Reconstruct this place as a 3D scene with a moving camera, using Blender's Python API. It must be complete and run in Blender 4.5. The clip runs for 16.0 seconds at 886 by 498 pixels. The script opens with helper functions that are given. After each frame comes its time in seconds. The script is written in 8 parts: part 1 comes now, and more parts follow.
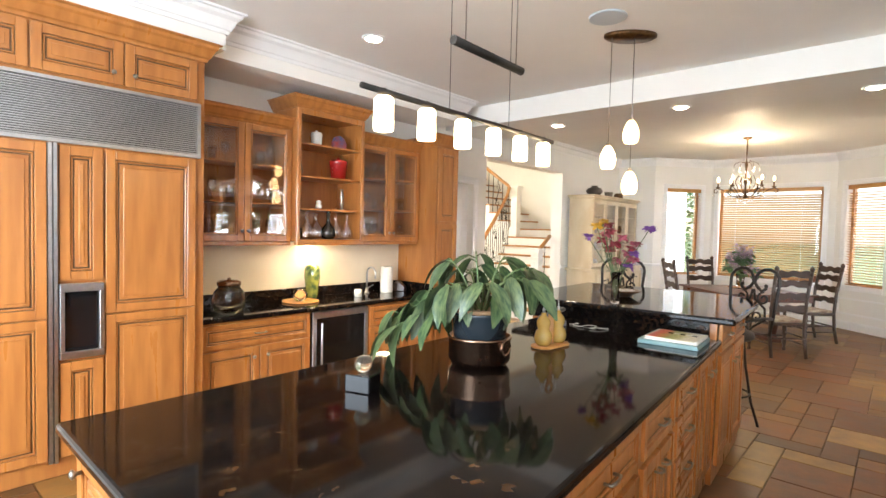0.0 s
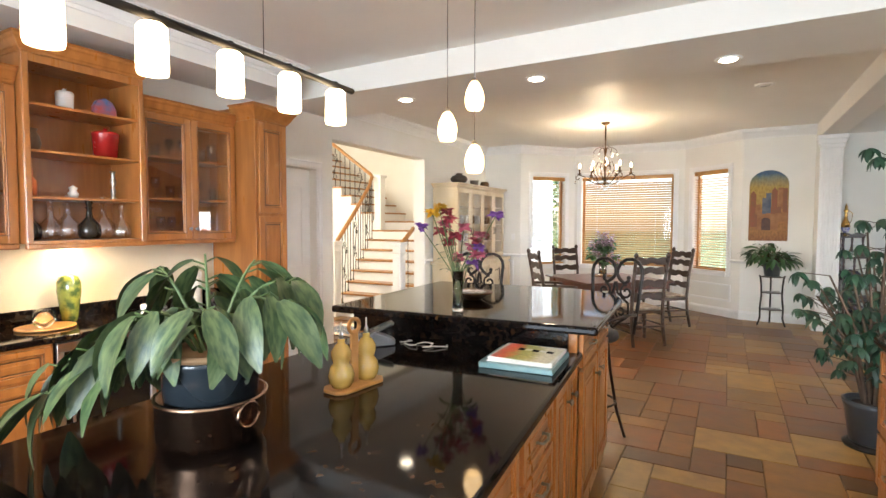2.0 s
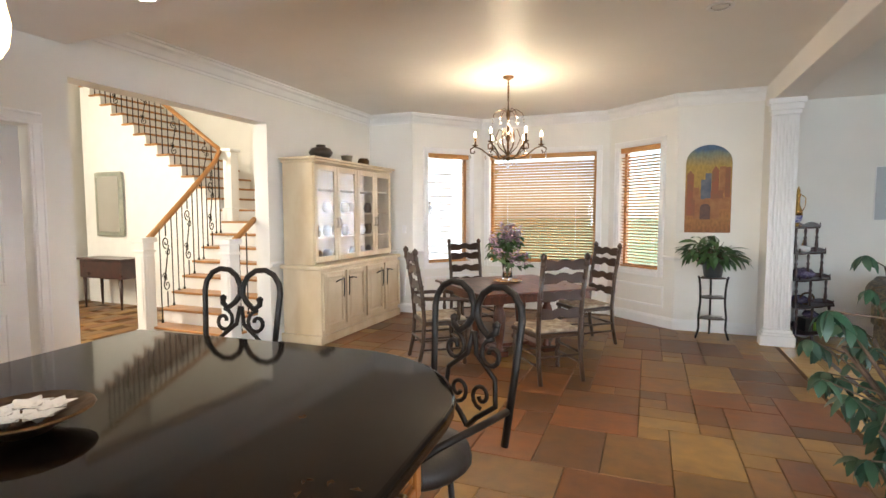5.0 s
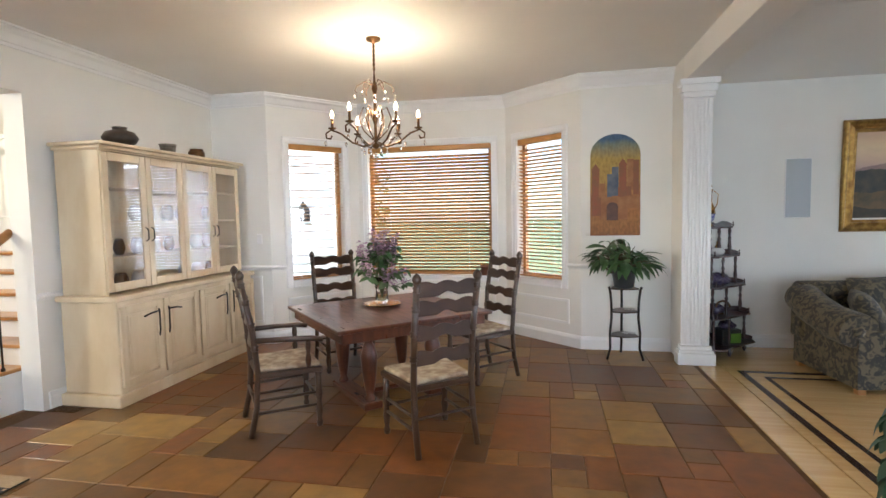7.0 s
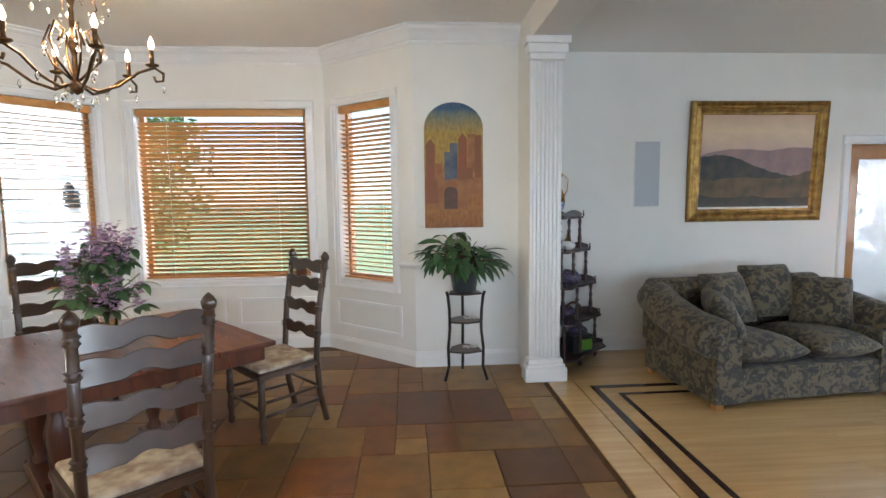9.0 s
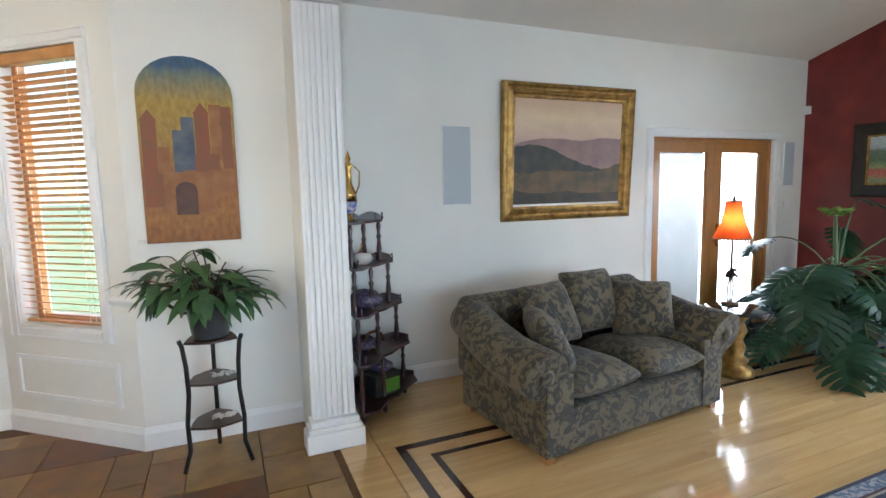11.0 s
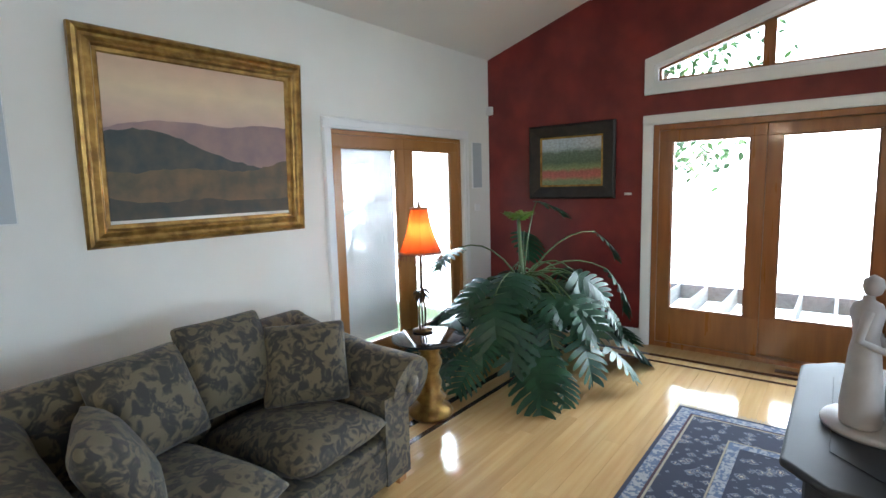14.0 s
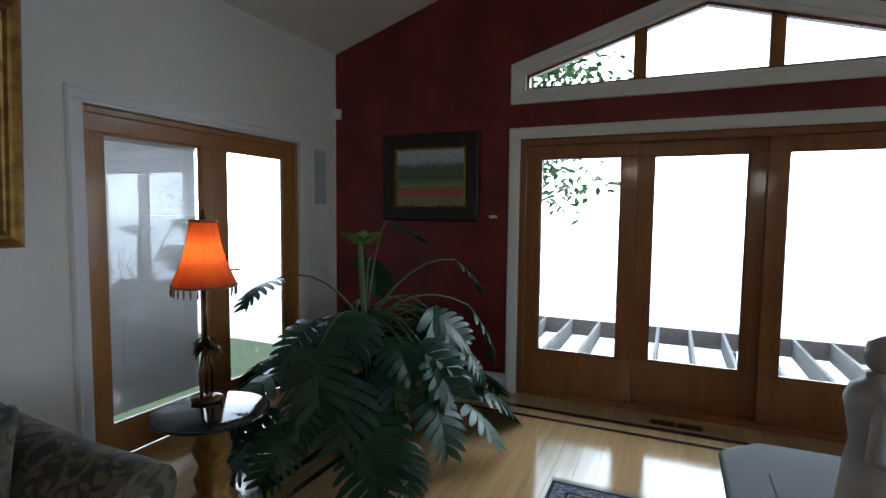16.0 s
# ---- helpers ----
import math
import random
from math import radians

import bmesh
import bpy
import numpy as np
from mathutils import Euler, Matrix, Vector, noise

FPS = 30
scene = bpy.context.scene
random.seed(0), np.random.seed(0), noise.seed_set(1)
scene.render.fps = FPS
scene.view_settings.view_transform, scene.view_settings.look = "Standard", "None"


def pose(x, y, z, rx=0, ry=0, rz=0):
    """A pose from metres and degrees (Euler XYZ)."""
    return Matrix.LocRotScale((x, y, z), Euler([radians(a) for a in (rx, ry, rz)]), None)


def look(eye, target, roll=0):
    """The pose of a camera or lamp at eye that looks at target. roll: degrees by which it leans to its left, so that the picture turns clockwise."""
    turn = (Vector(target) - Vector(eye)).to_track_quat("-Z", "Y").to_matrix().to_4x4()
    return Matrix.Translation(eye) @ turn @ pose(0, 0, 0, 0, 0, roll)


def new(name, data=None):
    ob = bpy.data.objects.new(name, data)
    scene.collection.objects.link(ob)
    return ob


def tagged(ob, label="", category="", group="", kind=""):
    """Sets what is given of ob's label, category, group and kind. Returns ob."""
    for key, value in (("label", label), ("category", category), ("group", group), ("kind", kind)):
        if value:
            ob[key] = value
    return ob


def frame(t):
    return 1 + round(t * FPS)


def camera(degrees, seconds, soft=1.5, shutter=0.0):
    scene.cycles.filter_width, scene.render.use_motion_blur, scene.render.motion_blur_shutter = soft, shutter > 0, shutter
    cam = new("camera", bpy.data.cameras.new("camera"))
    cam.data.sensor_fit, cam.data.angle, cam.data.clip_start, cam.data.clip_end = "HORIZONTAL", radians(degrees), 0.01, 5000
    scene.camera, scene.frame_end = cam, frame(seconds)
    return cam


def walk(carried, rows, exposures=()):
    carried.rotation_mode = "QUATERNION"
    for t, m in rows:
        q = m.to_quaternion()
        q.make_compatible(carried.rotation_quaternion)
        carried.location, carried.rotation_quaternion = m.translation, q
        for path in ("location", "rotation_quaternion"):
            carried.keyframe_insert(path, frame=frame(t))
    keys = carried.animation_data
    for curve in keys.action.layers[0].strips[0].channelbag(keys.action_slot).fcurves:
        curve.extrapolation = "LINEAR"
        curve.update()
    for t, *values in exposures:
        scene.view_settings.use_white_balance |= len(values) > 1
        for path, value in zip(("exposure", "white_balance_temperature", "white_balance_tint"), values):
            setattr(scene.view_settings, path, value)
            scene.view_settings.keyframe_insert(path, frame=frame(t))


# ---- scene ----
cam = camera(81.8, 16.0)
PATH = [
    (0, (0.786, -0.737, 1.566), (-0.55, 0.75, 1.488), 1.4),
    (0.5, (0.75, -0.571, 1.561), (-0.488, 0.999, 1.488), 1.3),
    (1, (0.719, -0.33, 1.578), (-0.435, 1.301, 1.497), 0.9),
    (1.5, (0.667, -0.027, 1.557), (-0.41, 1.656, 1.476), 0.4),
    (2, (0.586, 0.26, 1.548), (-0.385, 2.006, 1.453), 0.1),
    (2.5, (0.531, 0.579, 1.54), (-0.345, 2.373, 1.425), 0.3),
    (3, (0.514, 0.954, 1.545), (-0.311, 2.771, 1.408), 0.3),
    (3.5, (0.457, 1.321, 1.525), (-0.331, 3.154, 1.385), 0.1),
    (6, (0.43, 3.282, 1.571), (-0.214, 5.171, 1.436), -0.4),
    (6.5, (0.386, 3.613, 1.553), (-0.135, 5.54, 1.423), -0.9),
    (7, (0.383, 3.94, 1.557), (-0.01, 5.897, 1.427), -1.1),
    (7.5, (0.465, 4.287, 1.57), (0.167, 6.26, 1.434), -1.3),
    (8, (0.507, 4.599, 1.588), (0.346, 6.587, 1.435), -1.4),
    (8.5, (0.559, 4.949, 1.566), (0.563, 6.943, 1.399), -1.1),
    (9, (0.724, 5.256, 1.552), (0.858, 7.243, 1.361), -0.7),
    (11.5, (1.447, 6.578, 1.587), (2.407, 8.32, 1.374), -1.1),
    (12, (1.613, 6.734, 1.569), (2.739, 8.376, 1.379), -0.8),
    (12.5, (1.857, 6.852, 1.586), (3.11, 8.399, 1.392), -1.0),
    (13, (2.086, 6.944, 1.604), (3.451, 8.39, 1.394), -1.3),
    (13.5, (2.303, 7.035, 1.592), (3.785, 8.358, 1.364), -1.3),
    (14, (2.54, 7.026, 1.601), (4.1, 8.252, 1.351), -1.6),
    (14.5, (2.769, 7.077, 1.5), (4.413, 8.194, 1.286), -0.7),
    (15, (3.004, 7.18, 1.437), (4.734, 8.17, 1.265), 1.2),
    (15.5, (3.225, 7.258, 1.434), (5.01, 8.149, 1.291), 0.9),
    (16, (3.481, 7.3, 1.494), (5.301, 8.118, 1.352), 0.6),
]
EXPOSURES = [(0, 2.15, 6250, 10), (3, 2.1, 6250, 10), (6, 1.95, 5950, 10), (8.5, 1.82, 5650, 8), (11, 2.1, 5500, 6), (12.5, 2.35, 5550, 5), (14, 2.0, 5550, 5), (15, 1.15, 5500, 5), (16, 0.3, 5400, 5)]
walk(cam, [(t, look(eye, target, roll)) for t, eye, target, roll in PATH], EXPOSURES)

# ---- world, sun, large lights ----
SUN_EL, SUN_AZ = 38.0, 250.0
world = bpy.data.worlds.new("world")
scene.world = world
world.use_nodes = True
wn = world.node_tree.nodes
sky = wn.new("ShaderNodeTexSky")
sky.sky_type, sky.sun_disc = "NISHITA", False
sky.sun_elevation, sky.sun_rotation = radians(SUN_EL), radians(SUN_AZ)
wn["Background"].inputs[1].default_value = 0.15
world.node_tree.links.new(sky.outputs[0], wn["Background"].inputs[0])


def lamp(name, kind, energy, m, color=(1, 1, 1), **more):
    d = bpy.data.lights.new(name, kind)
    d.energy, d.color = energy, color
    for k, v in more.items():
        if k == "size":
            d.size = v
        elif k == "size_y":
            d.shape, d.size_y = "RECTANGLE", v
        elif k == "radius":
            d.shadow_soft_size = v
        elif k == "angle":
            d.angle = radians(v)
        elif k == "spot":
            d.spot_size, d.spot_blend = radians(v), 0.6
    ob = new(name, d)
    ob.matrix_world = m
    return ob


lamp("sun", "SUN", 4.5, look((-20, -0.88, 16.63), (0, 6.4, 0)), (1.0, 0.95, 0.87), angle=0.5)

# daylight in the openings behind the camera: the south windows of kitchen and living room
lamp("sky_south_living", "AREA", 9, look((4.8, 0.95, 1.6), (4.8, 6, 1.5)), (0.84, 0.93, 1.0), size=3.8, size_y=2.2)
lamp("sky_south_kitchen", "AREA", 82, look((-0.6, -3.15, 1.7), (-0.6, 3, 1.6)), (0.86, 0.94, 1.0), size=2.6, size_y=1.4)

lamp("sky_hall_window", "AREA", 95, look((-8.95, 4.42, 3.3), (-4.4, 6.9, 1.2)), (1.0, 0.86, 0.62), size=0.85, size_y=2.2)

# ---- materials ----


def material(name):
    m = bpy.data.materials.new(name)
    m.use_nodes = True
    nt = m.node_tree
    return m, nt, nt.nodes["Principled BSDF"]


def surf(name, c1, c2=None, scale=6.0, rough=0.5, bump=0.0, bscale=60.0, metal=0.0, coat=0.0, stretch=(1, 1, 1), rand=0.0, detail=6.0, spread=(0.35, 0.65), rvar=0.08):
    """A surface of two mixed colours, with fine relief and an uneven gloss; rand: how far repeats differ in brightness."""
    m, nt, p = material(name)
    n, l = nt.nodes, nt.links
    c2 = c2 or tuple(v * 0.85 for v in c1)
    co = n.new("ShaderNodeTexCoord")
    mp = n.new("ShaderNodeMapping")
    mp.inputs["Scale"].default_value = stretch
    l.new(co.outputs["Object"], mp.inputs[0])
    src = mp.outputs[0]
    oi = None
    if rand:
        oi = n.new("ShaderNodeObjectInfo")
        mul = n.new("ShaderNodeVectorMath")
        mul.operation = "MULTIPLY_ADD"
        l.new(oi.outputs["Random"], mul.inputs[0])
        mul.inputs[1].default_value = (37, 19, 53)
        l.new(src, mul.inputs[2])
        src = mul.outputs[0]
    t = n.new("ShaderNodeTexNoise")
    t.inputs["Scale"].default_value, t.inputs["Detail"].default_value = scale, detail
    l.new(src, t.inputs["Vector"])
    r = n.new("ShaderNodeValToRGB")
    r.color_ramp.elements[0].position, r.color_ramp.elements[1].position = spread
    r.color_ramp.elements[0].color, r.color_ramp.elements[1].color = (*c1, 1), (*c2, 1)
    l.new(t.outputs["Fac"], r.inputs[0])
    out = r.outputs[0]
    if rand:
        hs = n.new("ShaderNodeHueSaturation")
        mr = n.new("ShaderNodeMapRange")
        mr.inputs[3].default_value, mr.inputs[4].default_value = 1 - rand, 1 + rand
        l.new(oi.outputs["Random"], mr.inputs[0])
        l.new(mr.outputs[0], hs.inputs["Value"])
        l.new(out, hs.inputs["Color"])
        out = hs.outputs[0]
    l.new(out, p.inputs["Base Color"])
    p.inputs["Metallic"].default_value = metal
    p.inputs["Coat Weight"].default_value = coat
    p.inputs["Coat Roughness"].default_value = 0.08
    rr = n.new("ShaderNodeMapRange")
    rr.inputs[3].default_value, rr.inputs[4].default_value = max(rough - rvar, 0.02), min(rough + rvar, 1)
    l.new(t.outputs["Fac"], rr.inputs[0])
    l.new(rr.outputs[0], p.inputs["Roughness"])
    if bump:
        t2 = n.new("ShaderNodeTexNoise")
        t2.inputs["Scale"].default_value, t2.inputs["Detail"].default_value = bscale, 4
        l.new(src, t2.inputs["Vector"])
        b = n.new("ShaderNodeBump")
        b.inputs["Strength"].default_value, b.inputs["Distance"].default_value = bump, 0.01
        l.new(t2.outputs["Fac"], b.inputs["Height"])
        l.new(b.outputs[0], p.inputs["Normal"])
    return m


def glow(name, color, strength):
    m, nt, p = material(name)
    p.inputs["Base Color"].default_value = (0.8, 0.75, 0.68, 1)
    p.inputs["Emission Color"].default_value = (*color, 1)
    p.inputs["Emission Strength"].default_value = strength
    return m


def glass(name, tint=(1, 1, 1), rough=0.0):
    m, nt, p = material(name)
    p.inputs["Base Color"].default_value = (*tint, 1)
    p.inputs["Roughness"].default_value = rough
    p.inputs["Transmission Weight"].default_value = 1
    p.inputs["IOR"].default_value = 1.45
    return m


def pane_glass(name, least=0.07):
    """Thin flat glass: clear, with a mirror sheen that grows at a slant."""
    m, nt, p = material(name)
    n, l = nt.nodes, nt.links
    n.remove(p)
    mix, tr, gl, fr = n.new("ShaderNodeMixShader"), n.new("ShaderNodeBsdfTransparent"), n.new("ShaderNodeBsdfGlossy"), n.new("ShaderNodeLayerWeight")
    gl.inputs["Roughness"].default_value = 0.01
    pw, ad = n.new("ShaderNodeMath"), n.new("ShaderNodeMath")
    pw.operation, ad.operation = "POWER", "MULTIPLY_ADD"
    pw.inputs[1].default_value, ad.inputs[1].default_value, ad.inputs[2].default_value = 5, 0.9 - least, least
    l.new(fr.outputs["Facing"], pw.inputs[0])
    l.new(pw.outputs[0], ad.inputs[0])
    l.new(ad.outputs[0], mix.inputs[0])
    l.new(tr.outputs[0], mix.inputs[1])
    l.new(gl.outputs[0], mix.inputs[2])
    l.new(mix.outputs[0], n["Material Output"].inputs[0])
    return m


def granite_mat():
    m, nt, p = material("black_granite")
    n, l = nt.nodes, nt.links
    co = n.new("ShaderNodeTexCoord")
    v = n.new("ShaderNodeTexVoronoi")
    v.inputs["Scale"].default_value = 48
    t = n.new("ShaderNodeTexNoise")
    t.inputs["Scale"].default_value, t.inputs["Detail"].default_value = 9, 8
    l.new(co.outputs["Object"], v.inputs["Vector"])
    l.new(co.outputs["Object"], t.inputs["Vector"])
    a = n.new("ShaderNodeMath")
    a.operation = "MULTIPLY"
    l.new(v.outputs["Color"], a.inputs[0])
    l.new(t.outputs["Fac"], a.inputs[1])
    r = n.new("ShaderNodeValToRGB")
    e = r.color_ramp.elements
    e[0].position, e[0].color = 0.26, (0.005, 0.004, 0.004, 1)
    e[1].position, e[1].color = 0.62, (0.075, 0.036, 0.015, 1)
    k = r.color_ramp.elements.new(0.43)
    k.color = (0.017, 0.01, 0.006, 1)
    l.new(a.outputs[0], r.inputs[0])
    l.new(r.outputs[0], p.inputs["Base Color"])
    p.inputs["Roughness"].default_value = 0.06
    p.inputs["Specular IOR Level"].default_value = 0.2
    return m


def damask_mat():
    """Woven sage and dark leaf pattern."""
    m, nt, p = material("damask_fabric")
    n, l = nt.nodes, nt.links
    co = n.new("ShaderNodeTexCoord")
    t = n.new("ShaderNodeTexNoise")
    t.inputs["Scale"].default_value, t.inputs["Detail"].default_value, t.inputs["Distortion"].default_value = 14, 2.5, 1.6
    t2 = n.new("ShaderNodeTexNoise")
    t2.inputs["Scale"].default_value, t2.inputs["Detail"].default_value = 21, 2
    l.new(co.outputs["Object"], t.inputs["Vector"])
    l.new(co.outputs["Object"], t2.inputs["Vector"])
    a = n.new("ShaderNodeMath")
    a.operation = "MULTIPLY_ADD"
    a.inputs[1].default_value = 0.3
    l.new(t2.outputs["Fac"], a.inputs[0])
    l.new(t.outputs["Fac"], a.inputs[2])
    r = n.new("ShaderNodeValToRGB")
    e = r.color_ramp.elements
    e[0].position, e[0].color = 0.58, (0.028, 0.025, 0.022, 1)
    e[1].position, e[1].color = 0.7, (0.118, 0.095, 0.053, 1)
    k = r.color_ramp.elements.new(0.64)
    k.color = (0.058, 0.049, 0.034, 1)
    l.new(a.outputs[0], r.inputs[0])
    l.new(r.outputs[0], p.inputs["Base Color"])
    p.inputs["Roughness"].default_value = 0.75
    p.inputs["Sheen Weight"].default_value = 0.12
    w = n.new("ShaderNodeTexNoise")
    w.inputs["Scale"].default_value = 400
    l.new(co.outputs["Object"], w.inputs["Vector"])
    b = n.new("ShaderNodeBump")
    b.inputs["Strength"].default_value, b.inputs["Distance"].default_value = 0.25, 0.005
    l.new(w.outputs["Fac"], b.inputs["Height"])
    l.new(b.outputs[0], p.inputs["Normal"])
    return m


def ramp_mat(name, axis, stops, rough=0.6, warp=0.06, wscale=7.0, span=(0, 1), fine=0.25):
    """Painted picture: bands of colour along one axis, broken up by brushy noise."""
    m, nt, p = material(name)
    n, l = nt.nodes, nt.links
    co = n.new("ShaderNodeTexCoord")
    sp = n.new("ShaderNodeSeparateXYZ")
    l.new(co.outputs["Generated"], sp.inputs[0])
    t = n.new("ShaderNodeTexNoise")
    t.inputs["Scale"].default_value, t.inputs["Detail"].default_value = wscale, 8
    l.new(co.outputs["Generated"], t.inputs["Vector"])
    a = n.new("ShaderNodeMath")
    a.operation = "MULTIPLY_ADD"
    a.inputs[1].default_value = warp
    l.new(t.outputs["Fac"], a.inputs[0])
    l.new(sp.outputs["XYZ".index(axis)], a.inputs[2])
    r = n.new("ShaderNodeValToRGB")
    el = r.color_ramp.elements
    el[0].position, el[0].color = stops[0][0], (*stops[0][1], 1)
    el[1].position, el[1].color = stops[-1][0], (*stops[-1][1], 1)
    for q, c in stops[1:-1]:
        el.new(q).color = (*c, 1)
    l.new(a.outputs[0], r.inputs[0])
    t2 = n.new("ShaderNodeTexNoise")
    t2.inputs["Scale"].default_value, t2.inputs["Detail"].default_value = wscale * 4, 5
    l.new(co.outputs["Generated"], t2.inputs["Vector"])
    hs = n.new("ShaderNodeHueSaturation")
    mr = n.new("ShaderNodeMapRange")
    mr.inputs[1].default_value, mr.inputs[2].default_value = 0.3, 0.7
    mr.inputs[3].default_value, mr.inputs[4].default_value = 1 - fine, 1 + fine
    l.new(t2.outputs["Fac"], mr.inputs[0])
    l.new(mr.outputs[0], hs.inputs["Value"])
    l.new(r.outputs[0], hs.inputs["Color"])
    l.new(hs.outputs[0], p.inputs["Base Color"])
    p.inputs["Roughness"].default_value = rough
    return m


def tile_mat():
    """Terracotta: each tile fired to its own tone, from ochre to red brown."""
    m, nt, p = material("terracotta_tile")
    n, l = nt.nodes, nt.links
    oi = n.new("ShaderNodeObjectInfo")
    geo = n.new("ShaderNodeNewGeometry")
    vo = n.new("ShaderNodeVectorMath")
    vo.operation = "MULTIPLY_ADD"
    vo.inputs[1].default_value = (31, 17, 0)
    at = n.new("ShaderNodeMath")
    at.operation = "ADD"
    l.new(oi.outputs["Random"], at.inputs[0])
    l.new(geo.outputs["Random Per Island"], at.inputs[1])
    fr = n.new("ShaderNodeMath")
    fr.operation = "FRACT"
    l.new(at.outputs[0], fr.inputs[0])
    r = n.new("ShaderNodeValToRGB")
    el = r.color_ramp.elements
    el[0].position, el[0].color = 0.0, (0.085, 0.04, 0.014, 1)
    el[1].position, el[1].color = 1.0, (0.31, 0.19, 0.06, 1)
    for q, c in ((0.15, (0.13, 0.052, 0.016)), (0.32, (0.21, 0.075, 0.02)), (0.45, (0.125, 0.056, 0.018)), (0.6, (0.24, 0.115, 0.028)), (0.75, (0.16, 0.085, 0.026)), (0.88, (0.27, 0.15, 0.04))):
        el.new(q).color = (*c, 1)
    l.new(fr.outputs[0], r.inputs[0])
    co = n.new("ShaderNodeTexCoord")
    l.new(co.outputs["Object"], vo.inputs[2])
    l.new(oi.outputs["Random"], vo.inputs[0])
    t = n.new("ShaderNodeTexNoise")
    t.inputs["Scale"].default_value, t.inputs["Detail"].default_value = 7, 7
    l.new(vo.outputs[0], t.inputs["Vector"])
    hs = n.new("ShaderNodeHueSaturation")
    mr = n.new("ShaderNodeMapRange")
    mr.inputs[1].default_value, mr.inputs[2].default_value = 0.25, 0.75
    mr.inputs[3].default_value, mr.inputs[4].default_value = 0.65, 1.3
    l.new(t.outputs["Fac"], mr.inputs[0])
    l.new(mr.outputs[0], hs.inputs["Value"])
    l.new(r.outputs[0], hs.inputs["Color"])
    l.new(hs.outputs[0], p.inputs["Base Color"])
    rr = n.new("ShaderNodeMapRange")
    rr.inputs[3].default_value, rr.inputs[4].default_value = 0.28, 0.5
    l.new(t.outputs["Fac"], rr.inputs[0])
    l.new(rr.outputs[0], p.inputs["Roughness"])
    b = n.new("ShaderNodeBump")
    b.inputs["Strength"].default_value, b.inputs["Distance"].default_value = 0.35, 0.008
    l.new(t.outputs["Fac"], b.inputs["Height"])
    l.new(b.outputs[0], p.inputs["Normal"])
    return m


WALL = surf("white_wall_paint", (0.8, 0.79, 0.755), (0.77, 0.76, 0.725), 2.0, 0.6, 0.06, 220)
CEIL = surf("ceiling_paint", (0.83, 0.81, 0.775), (0.8, 0.78, 0.745), 1.5, 0.55, 0.05, 160)
TRIM = surf("white_trim_paint", (0.83, 0.83, 0.83), (0.8, 0.8, 0.8), 5, 0.35, 0.02, 80)
RED = surf("red_sponged_paint", (0.2, 0.022, 0.018), (0.12, 0.012, 0.012), 3.2, 0.45, 0.08, 60, detail=9)
MAPLE = surf("glazed_maple", (0.45, 0.18, 0.045), (0.34, 0.125, 0.03), 3.0, 0.3, 0.02, 90, coat=0.25, stretch=(5, 5, 0.6), rand=0.07)
GLAZE = surf("dark_glaze", (0.13, 0.06, 0.022), (0.08, 0.036, 0.015), 8, 0.4)
OAK = surf("varnished_oak", (0.43, 0.2, 0.055), (0.34, 0.15, 0.04), 5, 0.35, 0.02, 90, stretch=(1, 1, 0.2), coat=0.2)
CHERRY = surf("dark_cherry_wood", (0.13, 0.04, 0.018), (0.07, 0.022, 0.012), 4, 0.3, 0.02, 90, stretch=(6, 1, 1), coat=0.2)
WALNUT = surf("dark_walnut_wood", (0.06, 0.032, 0.018), (0.035, 0.018, 0.011), 6, 0.33, 0.03, 90, coat=0.3)
MAHOG = surf("dark_mahogany", (0.05, 0.014, 0.01), (0.026, 0.008, 0.007), 8, 0.3, 0.02, 80, coat=0.3)
CREAM = surf("cream_distressed_paint", (0.66, 0.56, 0.4), (0.56, 0.44, 0.28), 3.5, 0.5, 0.05, 50, stretch=(1, 1, 0.5))
GRANITE = granite_mat()
TILE = tile_mat()
GROUT = surf("grout", (0.13, 0.072, 0.03), (0.1, 0.052, 0.022), 30, 0.85, 0.2, 200)
PLANK = surf("maple_plank", (0.62, 0.43, 0.2), (0.54, 0.35, 0.15), 3, 0.14, 0.01, 60, coat=0.7, stretch=(0.5, 8, 1), rand=0.07)
WENGE = surf("dark_inlay_wood", (0.045, 0.018, 0.012), (0.03, 0.012, 0.01), 6, 0.22, coat=0.3)
STEEL = surf("brushed_steel", (0.55, 0.56, 0.58), (0.48, 0.49, 0.5), 30, 0.3, metal=1.0, rvar=0.03)
NICKEL = surf("aged_nickel", (0.35, 0.33, 0.3), (0.25, 0.23, 0.2), 30, 0.35, metal=1.0)
IRON = surf("black_wrought_iron", (0.018, 0.016, 0.015), (0.03, 0.024, 0.02), 20, 0.45, 0.1, 80, metal=0.6)
BRONZE = surf("antique_bronze", (0.16, 0.09, 0.04), (0.08, 0.045, 0.022), 25, 0.38, 0.1, 60, metal=1.0)
BRASS = surf("polished_brass", (0.62, 0.4, 0.13), (0.5, 0.3, 0.08), 12, 0.22, metal=1.0)
GILT = surf("gilded_wood", (0.42, 0.26, 0.07), (0.2, 0.11, 0.03), 14, 0.38, 0.15, 70, metal=0.7)
COPPER = surf("worn_copper", (0.36, 0.24, 0.17), (0.2, 0.12, 0.08), 6, 0.25, 0.04, 40, metal=1.0)
DAMASK = damask_mat()
TAPESTRY = surf("tapestry_seat", (0.5, 0.43, 0.32), (0.27, 0.2, 0.15), 14, 0.85, 0.2, 250, detail=2)
BLINDWOOD = surf("honey_wood_slat", (0.58, 0.29, 0.085), (0.48, 0.22, 0.06), 4, 0.4, stretch=(0.5, 4, 4), coat=0.2)
